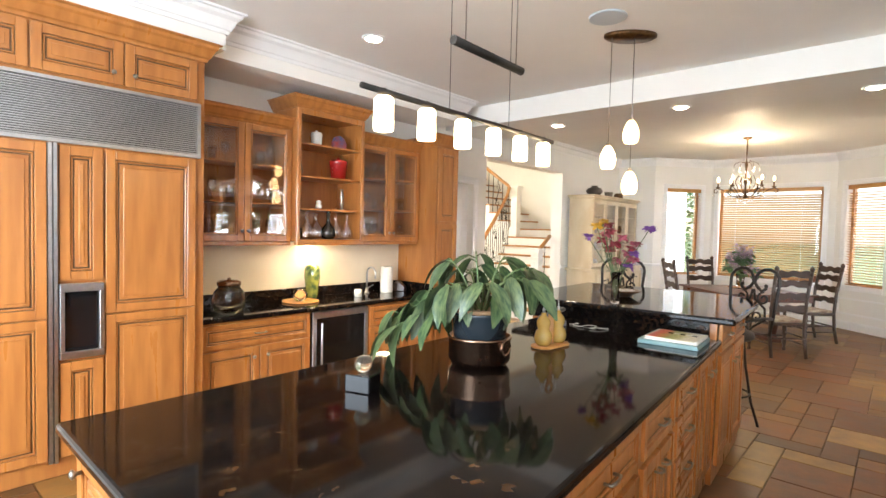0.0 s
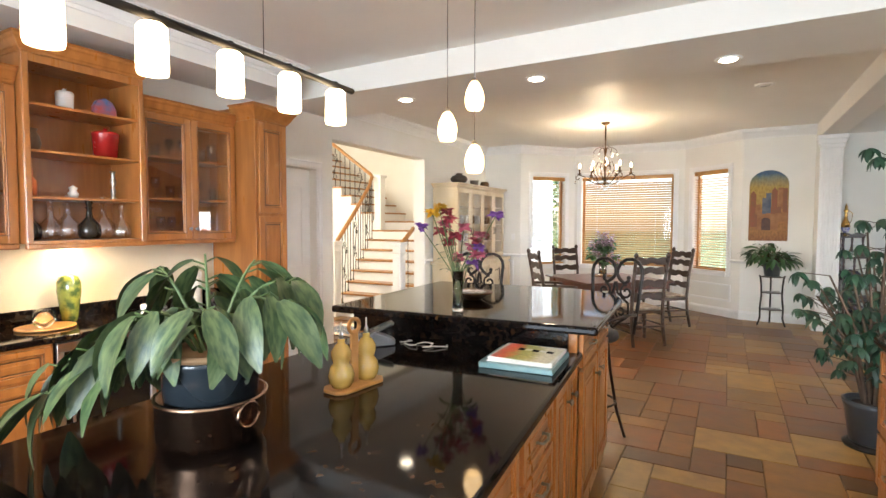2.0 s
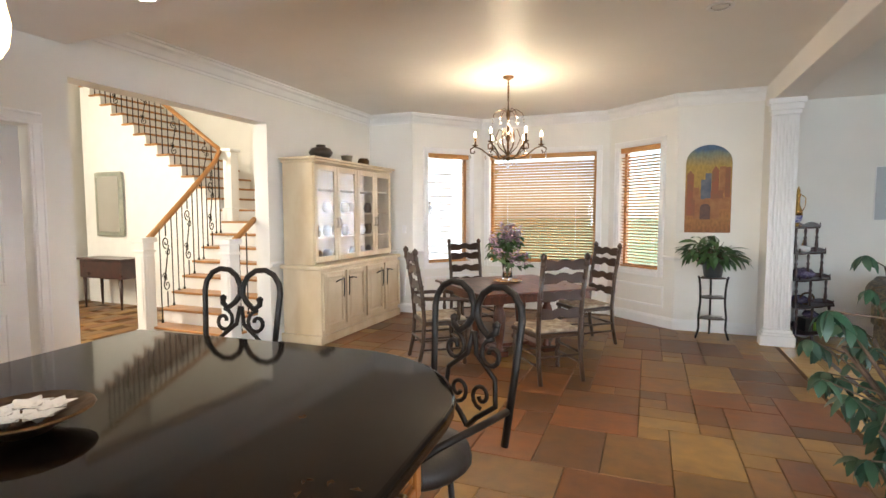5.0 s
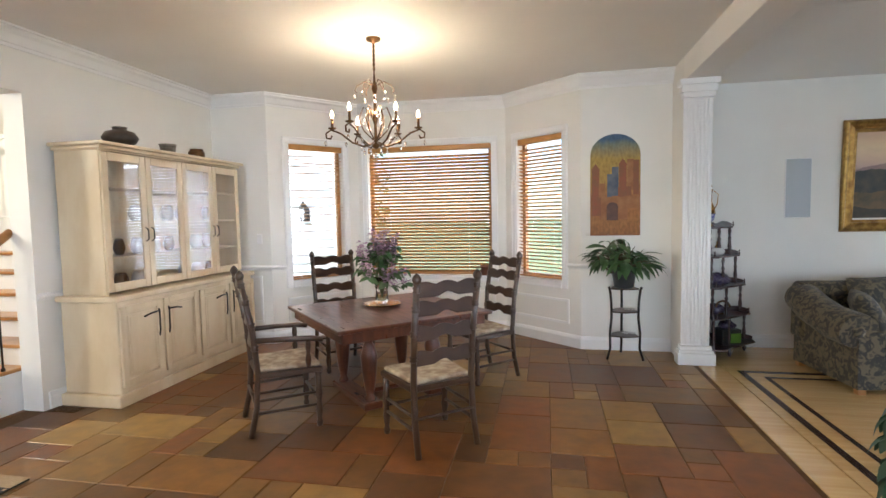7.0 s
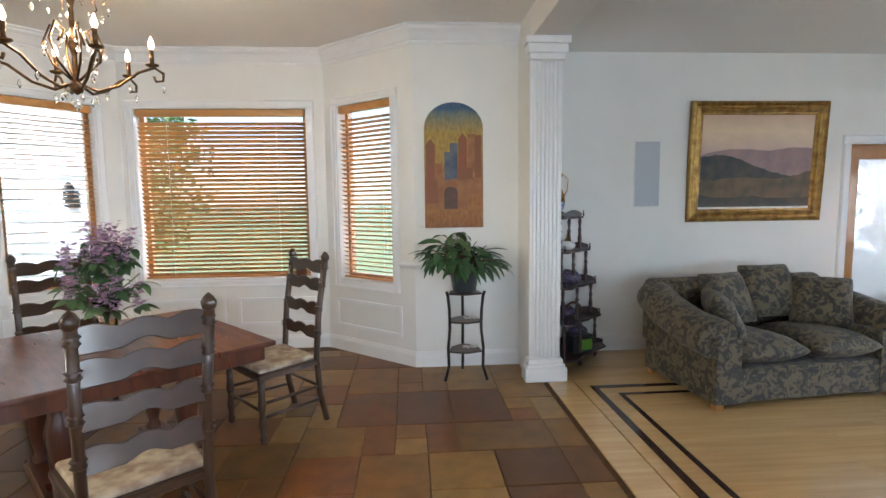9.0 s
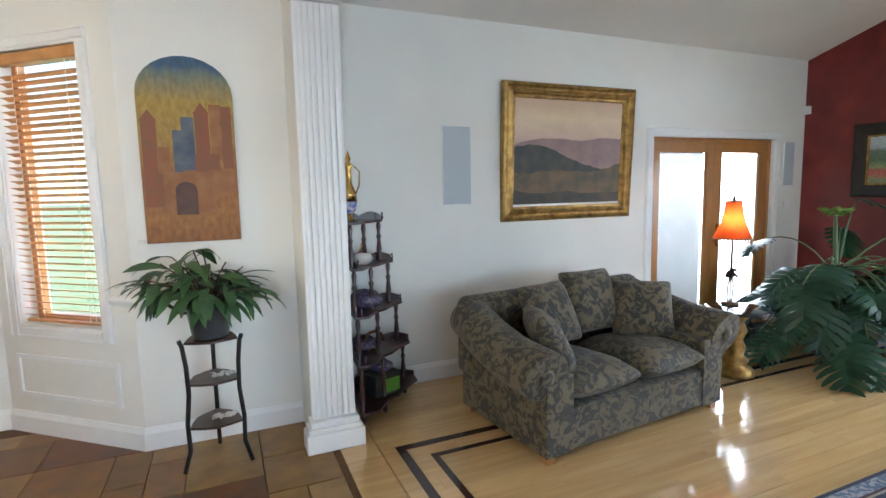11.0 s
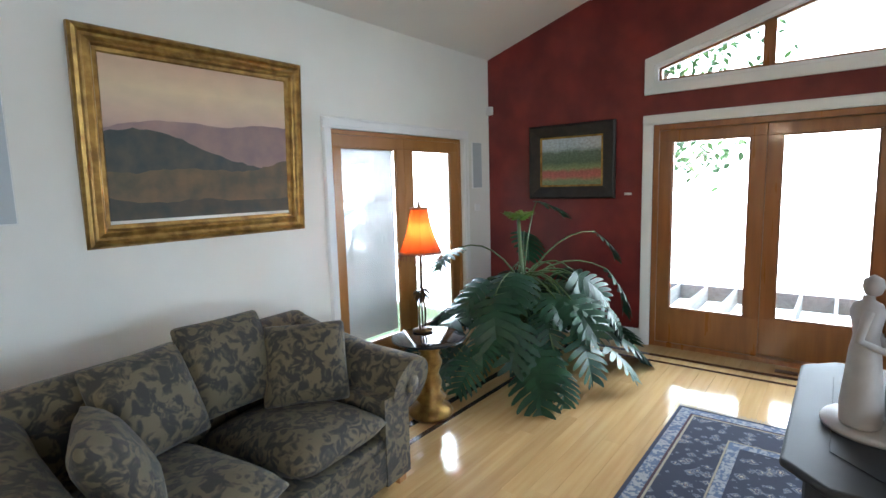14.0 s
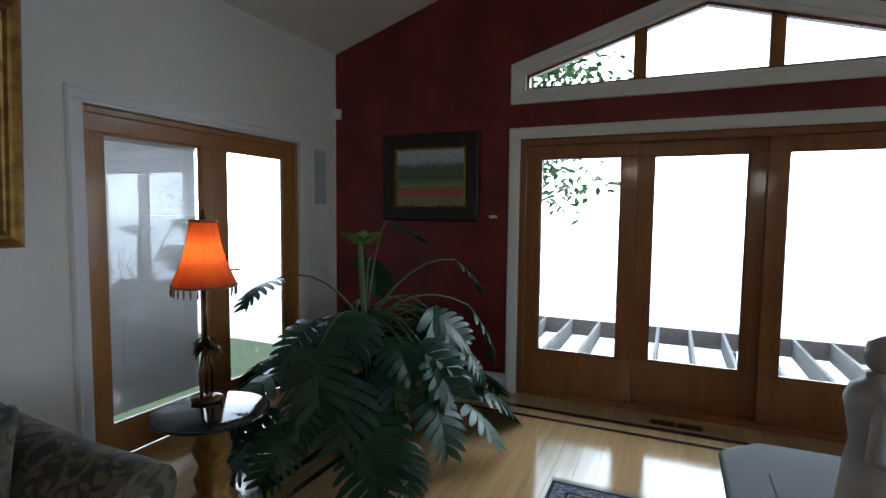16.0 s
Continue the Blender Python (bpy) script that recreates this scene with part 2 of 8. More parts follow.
DOORWOOD = surf("fir_door_wood", (0.3, 0.115, 0.03), (0.22, 0.08, 0.022), 4, 0.3, 0.02, 60, stretch=(4, 4, 0.4), coat=0.3)
PANE = pane_glass("window_glass")
GLASSW = pane_glass("thin_drinking_glass", 0.24)
CLEAR = glass("clear_glass")
CRYSTAL = glass("crystal", (1, 0.98, 0.95))
DARKGLASS = surf("dark_oven_glass", (0.008, 0.008, 0.009), (0.006, 0.006, 0.006), 2, 0.05)
BLACKP = surf("black_plastic", (0.015, 0.015, 0.016), (0.022, 0.022, 0.022), 30, 0.4)
SHADEW = glow("opal_glass_lit", (1.0, 0.74, 0.42), 3.0)
SHADEA = glow("amber_glass_lit", (1.0, 0.62, 0.26), 2.6)
BULB = glow("bulb_lit", (1.0, 0.72, 0.4), 14.0)
CANLIT = glow("downlight_lit", (1.0, 0.82, 0.58), 9.0)
LEAFD = surf("glossy_dark_leaf", (0.01, 0.045, 0.024), (0.022, 0.08, 0.036), 9, 0.45, 0.1, 40, rand=0.25)
LEAFM = surf("mid_green_leaf", (0.035, 0.085, 0.03), (0.07, 0.14, 0.045), 7, 0.42, 0.08, 40, rand=0.25)
LEAFV = surf("variegated_leaf", (0.018, 0.05, 0.02), (0.1, 0.14, 0.055), 26, 0.4, 0.08, 40, rand=0.2, stretch=(3, 0.7, 1))
LEAFY = surf("young_lime_leaf", (0.16, 0.3, 0.04), (0.22, 0.36, 0.06), 8, 0.45)
STEMG = surf("green_stem", (0.07, 0.13, 0.04), (0.11, 0.15, 0.06), 9, 0.5)
BARK = surf("brown_stem", (0.12, 0.075, 0.045), (0.07, 0.045, 0.03), 20, 0.8, 0.4, 80)
SOIL = surf("potting_soil", (0.03, 0.02, 0.014), (0.05, 0.035, 0.025), 40, 0.95, 0.6, 120)
POTDK = surf("dark_glazed_pot", (0.03, 0.035, 0.04), (0.05, 0.055, 0.06), 6, 0.3, coat=0.2)
POTBL = surf("blue_glazed_pot", (0.02, 0.028, 0.036), (0.03, 0.038, 0.046), 6, 0.25, coat=0.3)
CHINA = surf("white_china", (0.75, 0.74, 0.72), (0.68, 0.66, 0.63), 4, 0.25, coat=0.3)
PAPER = surf("white_paper", (0.75, 0.74, 0.7), (0.68, 0.67, 0.62), 20, 0.6)
SPEAKER = surf("white_speaker_grille", (0.5, 0.54, 0.58), (0.45, 0.49, 0.53), 500, 0.6)
SIDING = surf("white_siding", (0.78, 0.78, 0.77), (0.7, 0.7, 0.69), 2, 0.6)
LUMBER = surf("weathered_lumber", (0.55, 0.53, 0.48), (0.42, 0.39, 0.34), 5, 0.8, 0.2, 60, stretch=(0.4, 4, 4))
WATER = surf("lake_water", (0.16, 0.2, 0.24), (0.2, 0.25, 0.29), 0.2, 0.12, 0.15, 2.0)
GRASS = surf("grass_ground", (0.05, 0.085, 0.025), (0.08, 0.1, 0.04), 1.5, 0.9, 0.4, 30)

# ---- builders ----


class Mesh:
    """Gathers shapes into one mesh."""

    def __init__(self, m=None):
        self.bm, self.m = bmesh.new(), m or Matrix.Identity(4)

    def v(self, x, y, z):
        return self.bm.verts.new(self.m @ Vector((x, y, z)))

    def face(self, vs, smooth=False):
        f = self.bm.faces.new(vs)
        f.smooth = smooth
        return f

    def box(self, x0, y0, z0, x1, y1, z1, m=None):
        m = m or Matrix.Identity(4)
        p = [self.bm.verts.new(self.m @ m @ Vector(c)) for c in ((x0, y0, z0), (x1, y0, z0), (x1, y1, z0), (x0, y1, z0), (x0, y0, z1), (x1, y0, z1), (x1, y1, z1), (x0, y1, z1))]
        for q in ((3, 2, 1, 0), (4, 5, 6, 7), (0, 1, 5, 4), (1, 2, 6, 5), (2, 3, 7, 6), (3, 0, 4, 7)):
            self.face([p[i] for i in q])
        return self

    def prism(self, poly, z0, z1, m=None):
        """A polygon in x and y (counter-clockwise), from z0 to z1."""
        m = m or Matrix.Identity(4)
        a = [self.bm.verts.new(self.m @ m @ Vector((x, y, z0))) for x, y in poly]
        b = [self.bm.verts.new(self.m @ m @ Vector((x, y, z1))) for x, y in poly]
        self.face(list(reversed(a)))
        self.face(b)
        for i in range(len(a)):
            j = (i + 1) % len(a)
            self.face([a[i], a[j], b[j], b[i]])
        return self

    def lathe(self, prof, at=(0, 0, 0), seg=20, m=None, squash=1.0):
        """A profile of (radius, height) turned about the upright axis at a point."""
        m = m or Matrix.Identity(4)
        rings = []
        for r, z in prof:
            rings.append([self.bm.verts.new(self.m @ Matrix.Translation(at) @ m @ Vector((r * math.cos(2 * math.pi * i / seg), squash * r * math.sin(2 * math.pi * i / seg), z))) for i in range(seg)])
        for a, b in zip(rings, rings[1:]):
            for i in range(seg):
                j = (i + 1) % seg
                self.face([a[i], a[j], b[j], b[i]], True)
        if prof[0][0] > 1e-4:
            self.face(list(reversed(rings[0])))
        if prof[-1][0] > 1e-4:
            self.face(rings[-1])
        return self

    def tube(self, pts, r, seg=8, taper=1.0):
        """A round bar along a line of points."""
        pts = [Vector(p) for p in pts]
        rings, up = [], Vector((0.13, 0.31, 0.94)).normalized()
        for i, p in enumerate(pts):
            d = (pts[min(i + 1, len(pts) - 1)] - pts[max(i - 1, 0)]).normalized()
            if abs(d.dot(up)) > 0.98:
                up = Vector((0.94, 0.3, 0.1)).normalized()
            s = d.cross(up).normalized()
            u = s.cross(d).normalized()
            up = u
            q = r * (1 + (taper - 1) * i / max(len(pts) - 1, 1))
            rings.append([self.bm.verts.new(self.m @ (p + q * (s * math.cos(2 * math.pi * k / seg) + u * math.sin(2 * math.pi * k / seg)))) for k in range(seg)])
        for a, b in zip(rings, rings[1:]):
            for k in range(seg):
                j = (k + 1) % seg
                self.face([a[k], b[k], b[j], a[j]], True)
        self.face(rings[0])
        self.face(list(reversed(rings[-1])))
        return self

    def sweep(self, prof, path, closed=False):
        """A profile of (out, up) carried level along a path of (x, y, z), out to the right of the way."""
        n = len(path)
        rings = []
        for i in range(n):
            p = Vector(path[i])
            a = Vector(path[i - 1]) if (i or closed) else None
            b = Vector(path[(i + 1) % n]) if (i < n - 1 or closed) else None
            d1 = (p - a).to_2d().normalized() if a else None
            d2 = (b - p).to_2d().normalized() if b else None
            n1 = Vector((d1.y, -d1.x)) if d1 else Vector((d2.y, -d2.x))
            n2 = Vector((d2.y, -d2.x)) if d2 else n1
            mid = (n1 + n2).normalized()
            k = 1 / max(mid.dot(n1), 0.3)
            rings.append([self.v(p.x + o * k * mid.x, p.y + o * k * mid.y, p.z + u) for o, u in prof])
        for i in range(n if closed else n - 1):
            a, b = rings[i], rings[(i + 1) % n]
            for k in range(len(prof)):
                j = (k + 1) % len(prof)
                self.face([a[k], b[k], b[j], a[j]])
        if not closed:
            self.face(rings[0])
            self.face(list(reversed(rings[-1])))
        return self

    def done_each(self, name, mat, parent, label=""):
        """Every separate piece becomes a part of its own."""
        left = set(self.bm.verts)
        while left:
            todo, seen_ = [left.pop()], []
            while todo:
                v = todo.pop()
                seen_.append(v)
                for e in v.link_edges:
                    w = e.other_vert(v)
                    if w in left:
                        left.remove(w)
                        todo.append(w)
            g = Mesh()
            new_v = {v: g.bm.verts.new(v.co) for v in seen_}
            for f in {f for v in seen_ for f in v.link_faces}:
                g.face([new_v[v] for v in f.verts], f.smooth)
            g.done(name, mat, parent, label=label)
        self.bm.free()

    def done(self, name, mat, parent=None, bevel=0.0, label="", segs=1, local=False):
        bmesh.ops.recalc_face_normals(self.bm, faces=self.bm.faces)
        me = bpy.data.meshes.new(name)
        self.bm.to_mesh(me)
        self.bm.free()
        me.materials.append(mat)
        ob = new(name, me)
        if parent is not None:
            if not local:
                me.transform(world_of(parent).inverted())
            ob.parent = parent
        if bevel:
            bv = ob.modifiers.new("bevel", "BEVEL")
            bv.width, bv.segments, bv.limit_method = bevel, segs, "ANGLE"
        return tagged(ob, label)


def world_of(ob):
    m = ob.matrix_basis.copy()
    while ob.parent:
        ob = ob.parent
        m = ob.matrix_basis @ m
    return m


def thing(name, label, category, at=(0, 0, 0), turn=0.0, group=""):
    """The empty that carries a thing's parts."""
    ob = new(name)
    ob.empty_display_size = 0.05
    ob.matrix_basis = pose(*at, 0, 0, turn)
    return tagged(ob, label, category, group)


def structure(ob, label, category="wall"):
    return tagged(ob, label, category, kind="structure")


def along(p0, p1):
    """The frame of a wall: x from p0 to p1, y to the outside (left of the way)."""
    d = Vector((p1[0] - p0[0], p1[1] - p0[1], 0))
    return Matrix.Translation((p0[0], p0[1], 0)) @ Matrix.Rotation(math.atan2(d.y, d.x), 4, "Z"), d.length


def wall(name, p0, p1, z0, z1, mat, label, thick=0.18, holes=()):
    m, length = along(p0, p1)
    g = Mesh(m)
    u = 0.0
    for a, b, c, d in sorted(holes):
        if a > u:
            g.box(u, 0, z0, a, thick, z1)
        if c > z0:
            g.box(a, 0, z0, b, thick, c)
        if d < z1:
            g.box(a, 0, d, b, thick, z1)
        u = b
    if u < length:
        g.box(u, 0, z0, length, thick, z1)
    return structure(g.done(name, mat), label)


CROWN = [(0, 0), (0, -0.15), (0.014, -0.15), (0.02, -0.125), (0.03, -0.12), (0.06, -0.06), (0.085, -0.04), (0.09, -0.018), (0.11, -0.014), (0.11, 0)]
BASE = [(0, 0), (0.022, 0), (0.022, 0.11), (0.014, 0.13), (0.008, 0.145), (0, 0.145)]
RAIL = [(0, -0.03), (0.012, -0.03), (0.02, -0.012), (0.03, 0.0), (0.03, 0.014), (0.012, 0.026), (0, 0.03)]

# ---- structure ----
CZ = 3.08
BAY = [(-3.7, 9.72), (-2.95, 9.72), (-2.15, 10.7), (-0.12, 10.7), (0.78, 9.93), (1.74, 9.93)]
wall("wall_west", (-3.7, -3.2), (-3.7, 9.9), 0, CZ, WALL, "white painted wall with a door and stair opening", 0.2, [(7.18, 8.06, 0, 2.2), (8.35, 10.55, 0, 2.6)])
wall("wall_alcove", BAY[0], BAY[1], 0, CZ, WALL, "short white painted wall beside the hutch", 0.2)
wall("wall_bay_1", BAY[1], BAY[2], 0, CZ, WALL, "angled white bay wall with a window", 0.2, [(0.27, 1.03, 0.76, 2.5)])
wall("wall_bay_2", BAY[2], BAY[3], 0, CZ, WALL, "white bay wall with a wide window", 0.2, [(0.14, 1.84, 0.76, 2.5)])
wall("wall_bay_3", BAY[3], BAY[4], 0, CZ, WALL, "angled white bay wall with a window", 0.2, [(0.2, 0.92, 0.76, 2.5)])
wall("wall_painting", BAY[4], BAY[5], 0, CZ, WALL, "white painted wall behind the mural panel", 0.33)
stub = Mesh()
stub.box(1.742, 9.5, 0, 2.0, 10.44, CZ)
structure(stub.done("wall_stub", WALL), "white wall end between dining and living room")
wall("wall_living_north", (2.0, 10.26), (7.556, 10.26), 0, 3.3, WALL, "white living room wall with a double door", 0.18, [(3.25, 5.03, 0, 2.07)])
wall("wall_living_south", (7.556, 1.0), (2.05, 1.0), 0, 3.5, WALL, "plain white closing wall with a wide window", 0.18, [(0.85, 4.65, 0.5, 2.7)])
wall("wall_kitchen_east", (2.05, 1.0), (2.05, -3.2), 0, 3.5, WALL, "plain white closing wall", 0.18)
wall("wall_kitchen_south", (2.05, -3.2), (-3.7, -3.2), 0, CZ, WALL, "plain white closing wall with a window", 0.18, [(1.35, 3.95, 1.0, 2.4)])

# red gable wall with the sliding doors and the angled window above them
red_m, red_len = along((7.556, 10.26), (7.556, 1.0))
rg = Mesh(red_m)
S0, S1 = 10.26 - 8.45, 10.26 - 5.83
rg.box(-0.0, 0, 0, S0, 0.2, 3.6)
rg.box(S1, 0, 0, red_len, 0.2, 3.6)
rg.box(S0, 0, 2.09, S1, 0.2, 2.45)
SM = (S0 + S1) / 2
flip = Matrix.Rotation(math.pi / 2, 4, "X") @ Matrix.Diagonal((1, 1, -1, 1))
rg.prism([(S0, 2.62), (SM, 3.02), (SM, 3.6), (S0, 3.6)], 0, 0.2, flip)
rg.prism([(SM, 3.02), (S1, 2.62), (S1, 3.6), (SM, 3.6)], 0, 0.2, flip)
structure(rg.done("wall_red", RED), "deep red sponged gable wall with glass doors")

ce = Mesh()
ce.box(-3.9, -3.4, CZ, 1.742, 11.0, CZ + 0.12)
structure(ce.done("ceiling", CEIL), "off-white painted kitchen and dining ceiling", "ceiling")
ce = Mesh(pose(0, 0, 0, 90, 0, 90))
ce.prism([(10.46, 2.9), (10.46, 3.05), (9.1, 3.45), (0.8, 3.45), (0.8, 3.33), (9.1, 3.33)], 1.74, 7.76)
structure(ce.done("ceiling_living", CEIL), "off-white living room ceiling with a sloped edge", "ceiling")
be = Mesh()
be.box(-3.7, 4.25, 2.84, 1.742, 5.15, CZ)
structure(be.done("beam_cross", CEIL, bevel=0.004), "white boxed ceiling beam with downlights", "beam")
be = Mesh()
be.box(1.742, 1.0, 2.85, 2.02, 9.5, 3.45)
structure(be.done("beam_living", CEIL, bevel=0.004), "white boxed beam between dining and living room", "beam")
so = Mesh()
so.box(-3.7, 0.98, 2.82, -3.12, 3.95, CZ)
so.box(-3.7, -3.2, 2.82, -2.92, 0.98, CZ)
structure(so.done("soffit", CEIL), "white soffit above the kitchen cabinets", "soffit")

tr = Mesh()
tr.sweep(CROWN, [(-2.92, -3.2, CZ), (-2.92, 0.98, CZ), (-3.12, 0.98, CZ), (-3.12, 3.95, CZ), (-3.7, 3.95, CZ)])
tr.sweep(CROWN, [(-3.7, 5.15, CZ)] + [(x, y, CZ) for x, y in BAY])
structure(tr.done("trim_crown", TRIM), "white stepped crown moulding", "trim")
bb = Mesh()
bb.sweep(BASE, [(-3.7, 7.4, 0)] + [(x, y, 0) for x, y in BAY])
bb.sweep(BASE, [(2.0, 10.26, 0), (5.27, 10.26, 0)])
bb.sweep(BASE, [(7.12, 10.26, 0), (7.556, 10.26, 0), (7.556, 8.54, 0)])
structure(bb.done("baseboard", TRIM), "white moulded baseboard", "baseboard")
bb = Mesh()
bb.sweep(RAIL, [(-3.7, 7.36, 0.95), (-3.7, 9.72, 0.95), (-2.95, 9.72, 0.95), (-2.83, 9.867, 0.95)])
bb.sweep(RAIL, [(0.645, 10.045, 0.95), (0.78, 9.93, 0.95), (0.95, 9.93, 0.95)])


def panel_frame(g, m, u0, u1, z0, z1, w=0.028):
    for a, b, c, d in ((u0, u1, z0, z0 + w), (u0, u1, z1 - w, z1), (u0, u0 + w, z0 + w, z1 - w), (u1 - w, u1, z0 + w, z1 - w)):
        g.box(a, -0.014, c, b, 0, d, m)


for i, spans in ((0, [(0.12, 0.62)]), (1, [(0.2, 1.1)]), (2, [(0.15, 0.95), (1.08, 1.88)]), (3, [(0.12, 1.02)])):
    m, _ = along(BAY[i], BAY[i + 1])
    for a, b in spans:
        panel_frame(bb, m, a, b, 0.26, 0.55 if i else 0.85)
structure(bb.done("trim_chair_rail", TRIM), "white chair rail and raised panel mouldings", "trim")


def casing(name, m, u0, u1, z0, z1, w=0.09, sill=False, label="white moulded casing"):
    """A moulded frame round an opening, on the room side of a wall."""
    g = Mesh(m)
    zb = z0 - w if sill else z0
    for k, (o, t) in enumerate(((0, 0.016), (0.018, 0.024), (0.066, 0.03))):
        e = w - 0.004 * k
        g.box(u0 - e, -t, zb + 0.003 * k, u0 - o, -0.0006 * k, z1)
        g.box(u1 + o, -t, zb + 0.003 * k, u1 + e, -0.0006 * k, z1)
        g.box(u0 - e, -t - 0.001, z1 + o, u1 + e, -0.0006 * k, z1 + e)
        if sill:
            g.box(u0, -t - 0.001, zb, u1, 0.0, z0 - o)
    return structure(g.done(name, TRIM, bevel=0.003), label, "trim")


def blind_window(name, i, u0, u1, z0=0.76, z1=2.5, tilt=12.0, drop=1.0):
    """A window in the bay: casing, sash, pane, and a wooden blind with its slats and ladder cords."""
    m, _ = along(BAY[i], BAY[i + 1])
    casing("trim_" + name, m, u0, u1, z0, z1, 0.085, True, "white moulded window casing")
    w = thing(name, "bay window with honey wood slatted blind lowered", "window")
    tagged(w, kind="structure")
    g = Mesh(m)
    for a, b, c, d in ((u0, u1, z0, z0 + 0.05), (u0, u1, z1 - 0.05, z1), (u0, u0 + 0.05, z0 + 0.05, z1 - 0.05), (u1 - 0.05, u1, z0 + 0.05, z1 - 0.05)):
        g.box(a + 0.001, 0.1, c, b - 0.001, 0.16, d)
    g.done("frame", OAK, w, 0.004, "honey oak window sash")
    g = Mesh(m)
    g.box(u0 + 0.05, 0.128, z0 + 0.05, u1 - 0.05, 0.132, z1 - 0.05)
    p = g.done("pane", PANE, w)
    p.visible_shadow = False
    g = Mesh(m)
    g.box(u0 + 0.012, 0.0, z1 - 0.075, u1 - 0.012, 0.06, z1 - 0.004)
    g.done("head_rail", BLINDWOOD, w, 0.004)
    g = Mesh(m)
    g.box(u0 + 0.015, 0.02, z0 + 0.012, u1 - 0.015, 0.055, z0 + 0.03)
    g.done("bottom_rail", BLINDWOOD, w, 0.003)
    g = Mesh(m)
    for q in (0.18, 0.82):
        u = u0 + (u1 - u0) * q
        for v in (0.018, 0.057):
            g.box(u - 0.0015, v - 0.001, z0 + 0.03, u + 0.0015, v + 0.001, z1 - 0.07)
    g.done("ladder_cord", PAPER, w)
    half = (u1 - u0) / 2 - 0.015
    g = Mesh()
    prof = [(-0.025, 0.0), (-0.012, 0.002), (0.012, 0.002), (0.025, 0.0), (0.025, -0.003), (0.012, -0.001), (-0.012, -0.001), (-0.025, -0.003)]
    a = [g.v(-half, y, z) for y, z in prof]
    b = [g.v(half, y, z) for y, z in prof]
    g.face(a), g.face(list(reversed(b)))
    for k in range(8):
        g.face([a[k], b[k], b[(k + 1) % 8], a[(k + 1) % 8]])
    first = g.done("slat", BLINDWOOD, w, local=True)
    n = int((z1 - z0 - 0.13) / 0.044)
    for k in range(n):
        s = first if k == 0 else new("slat", first.data)
        s.parent = w
        s.matrix_basis = m @ pose((u0 + u1) / 2, 0.038, z0 + 0.055 + k * 0.044 + random.uniform(-0.001, 0.001), tilt + random.uniform(-2, 2), 0, 0)
    return w


blind_window("window_1", 1, 0.27, 1.03, tilt=-6)
blind_window("window_2", 2, 0.14, 1.84, tilt=-36)
blind_window("window_3", 3, 0.2, 0.92, tilt=-20)


def fluted(name):
    """The fluted pilaster on the wall end, with plinth and capital."""
    t = thing(name, "white fluted pilaster with stepped plinth and capital", "column", (1.87, 9.47, 0))
    tagged(t, kind="structure")
    g = Mesh()
    x0, x1, yf = 1.735, 2.005, 9.44
    g.box(x0, yf + 0.03, 0.19, x1, 9.5, 2.67)
    n, w = 7, (x1 - x0 - 0.03) / 7
    for k in range(n):
        a = x0 + 0.015 + k * w
        g.box(a + 0.006, yf + 0.012, 0.2, a + w - 0.006, yf + 0.03, 2.66)
    g.done("shaft", TRIM, t, 0.004, segs=2)
    g = Mesh()
    g.box(1.69, 9.4, 0, 2.05, 9.56, 0.12)
    g.box(1.705, 9.412, 0.12, 2.035, 9.55, 0.15)
    g.box(1.72, 9.425, 0.15, 2.02, 9.54, 0.19)
    g.done("plinth", TRIM, t, 0.006)
    g = Mesh()
    g.box(1.722, 9.425, 2.67, 2.018, 9.52, 2.72)
    g.box(1.705, 9.41, 2.72, 2.035, 9.53, 2.79)
    g.box(1.685, 9.39, 2.79, 2.055, 9.54, 2.848)
    g.done("capital", TRIM, t, 0.006)


fluted("pilaster")

# white panelled door in the west wall
wm, _ = along((-3.7, -3.2), (-3.7, 9.9))
casing("trim_door", wm, 7.18, 8.06, 0, 2.2, 0.09, label="white moulded door casing")
dr = thing("door_1", "closed white two-panel interior door", "door", (-3.8, 4.42, 0))
tagged(dr, kind="structure")
g = Mesh(wm)
g.box(7.19, 0.09, 0.01, 8.05, 0.13, 2.19)
for z0, z1 in ((0.2, 0.85), (1.05, 2.0)):
    for a, b, c, d in ((7.32, 7.92, z0, z0 + 0.02), (7.32, 7.92, z1 - 0.02, z1), (7.32, 7.34, z0, z1), (7.9, 7.92, z0, z1)):
        g.box(a, 0.08, c, b, 0.09, d)
    g.box(7.38, 0.078, z0 + 0.06, 7.86, 0.09, z1 - 0.06)
g.done("leaf", TRIM, dr, 0.004)
g = Mesh()
g.lathe([(0.0, 0.06), (0.02, 0.055), (0.027, 0.04), (0.02, 0.025), (0.009, 0.02), (0.009, 0.0), (0.024, 0.0)], m=pose(-3.79, 4.05, 1.0, 0, 90, 0))
g.done("knob", NICKEL, dr)


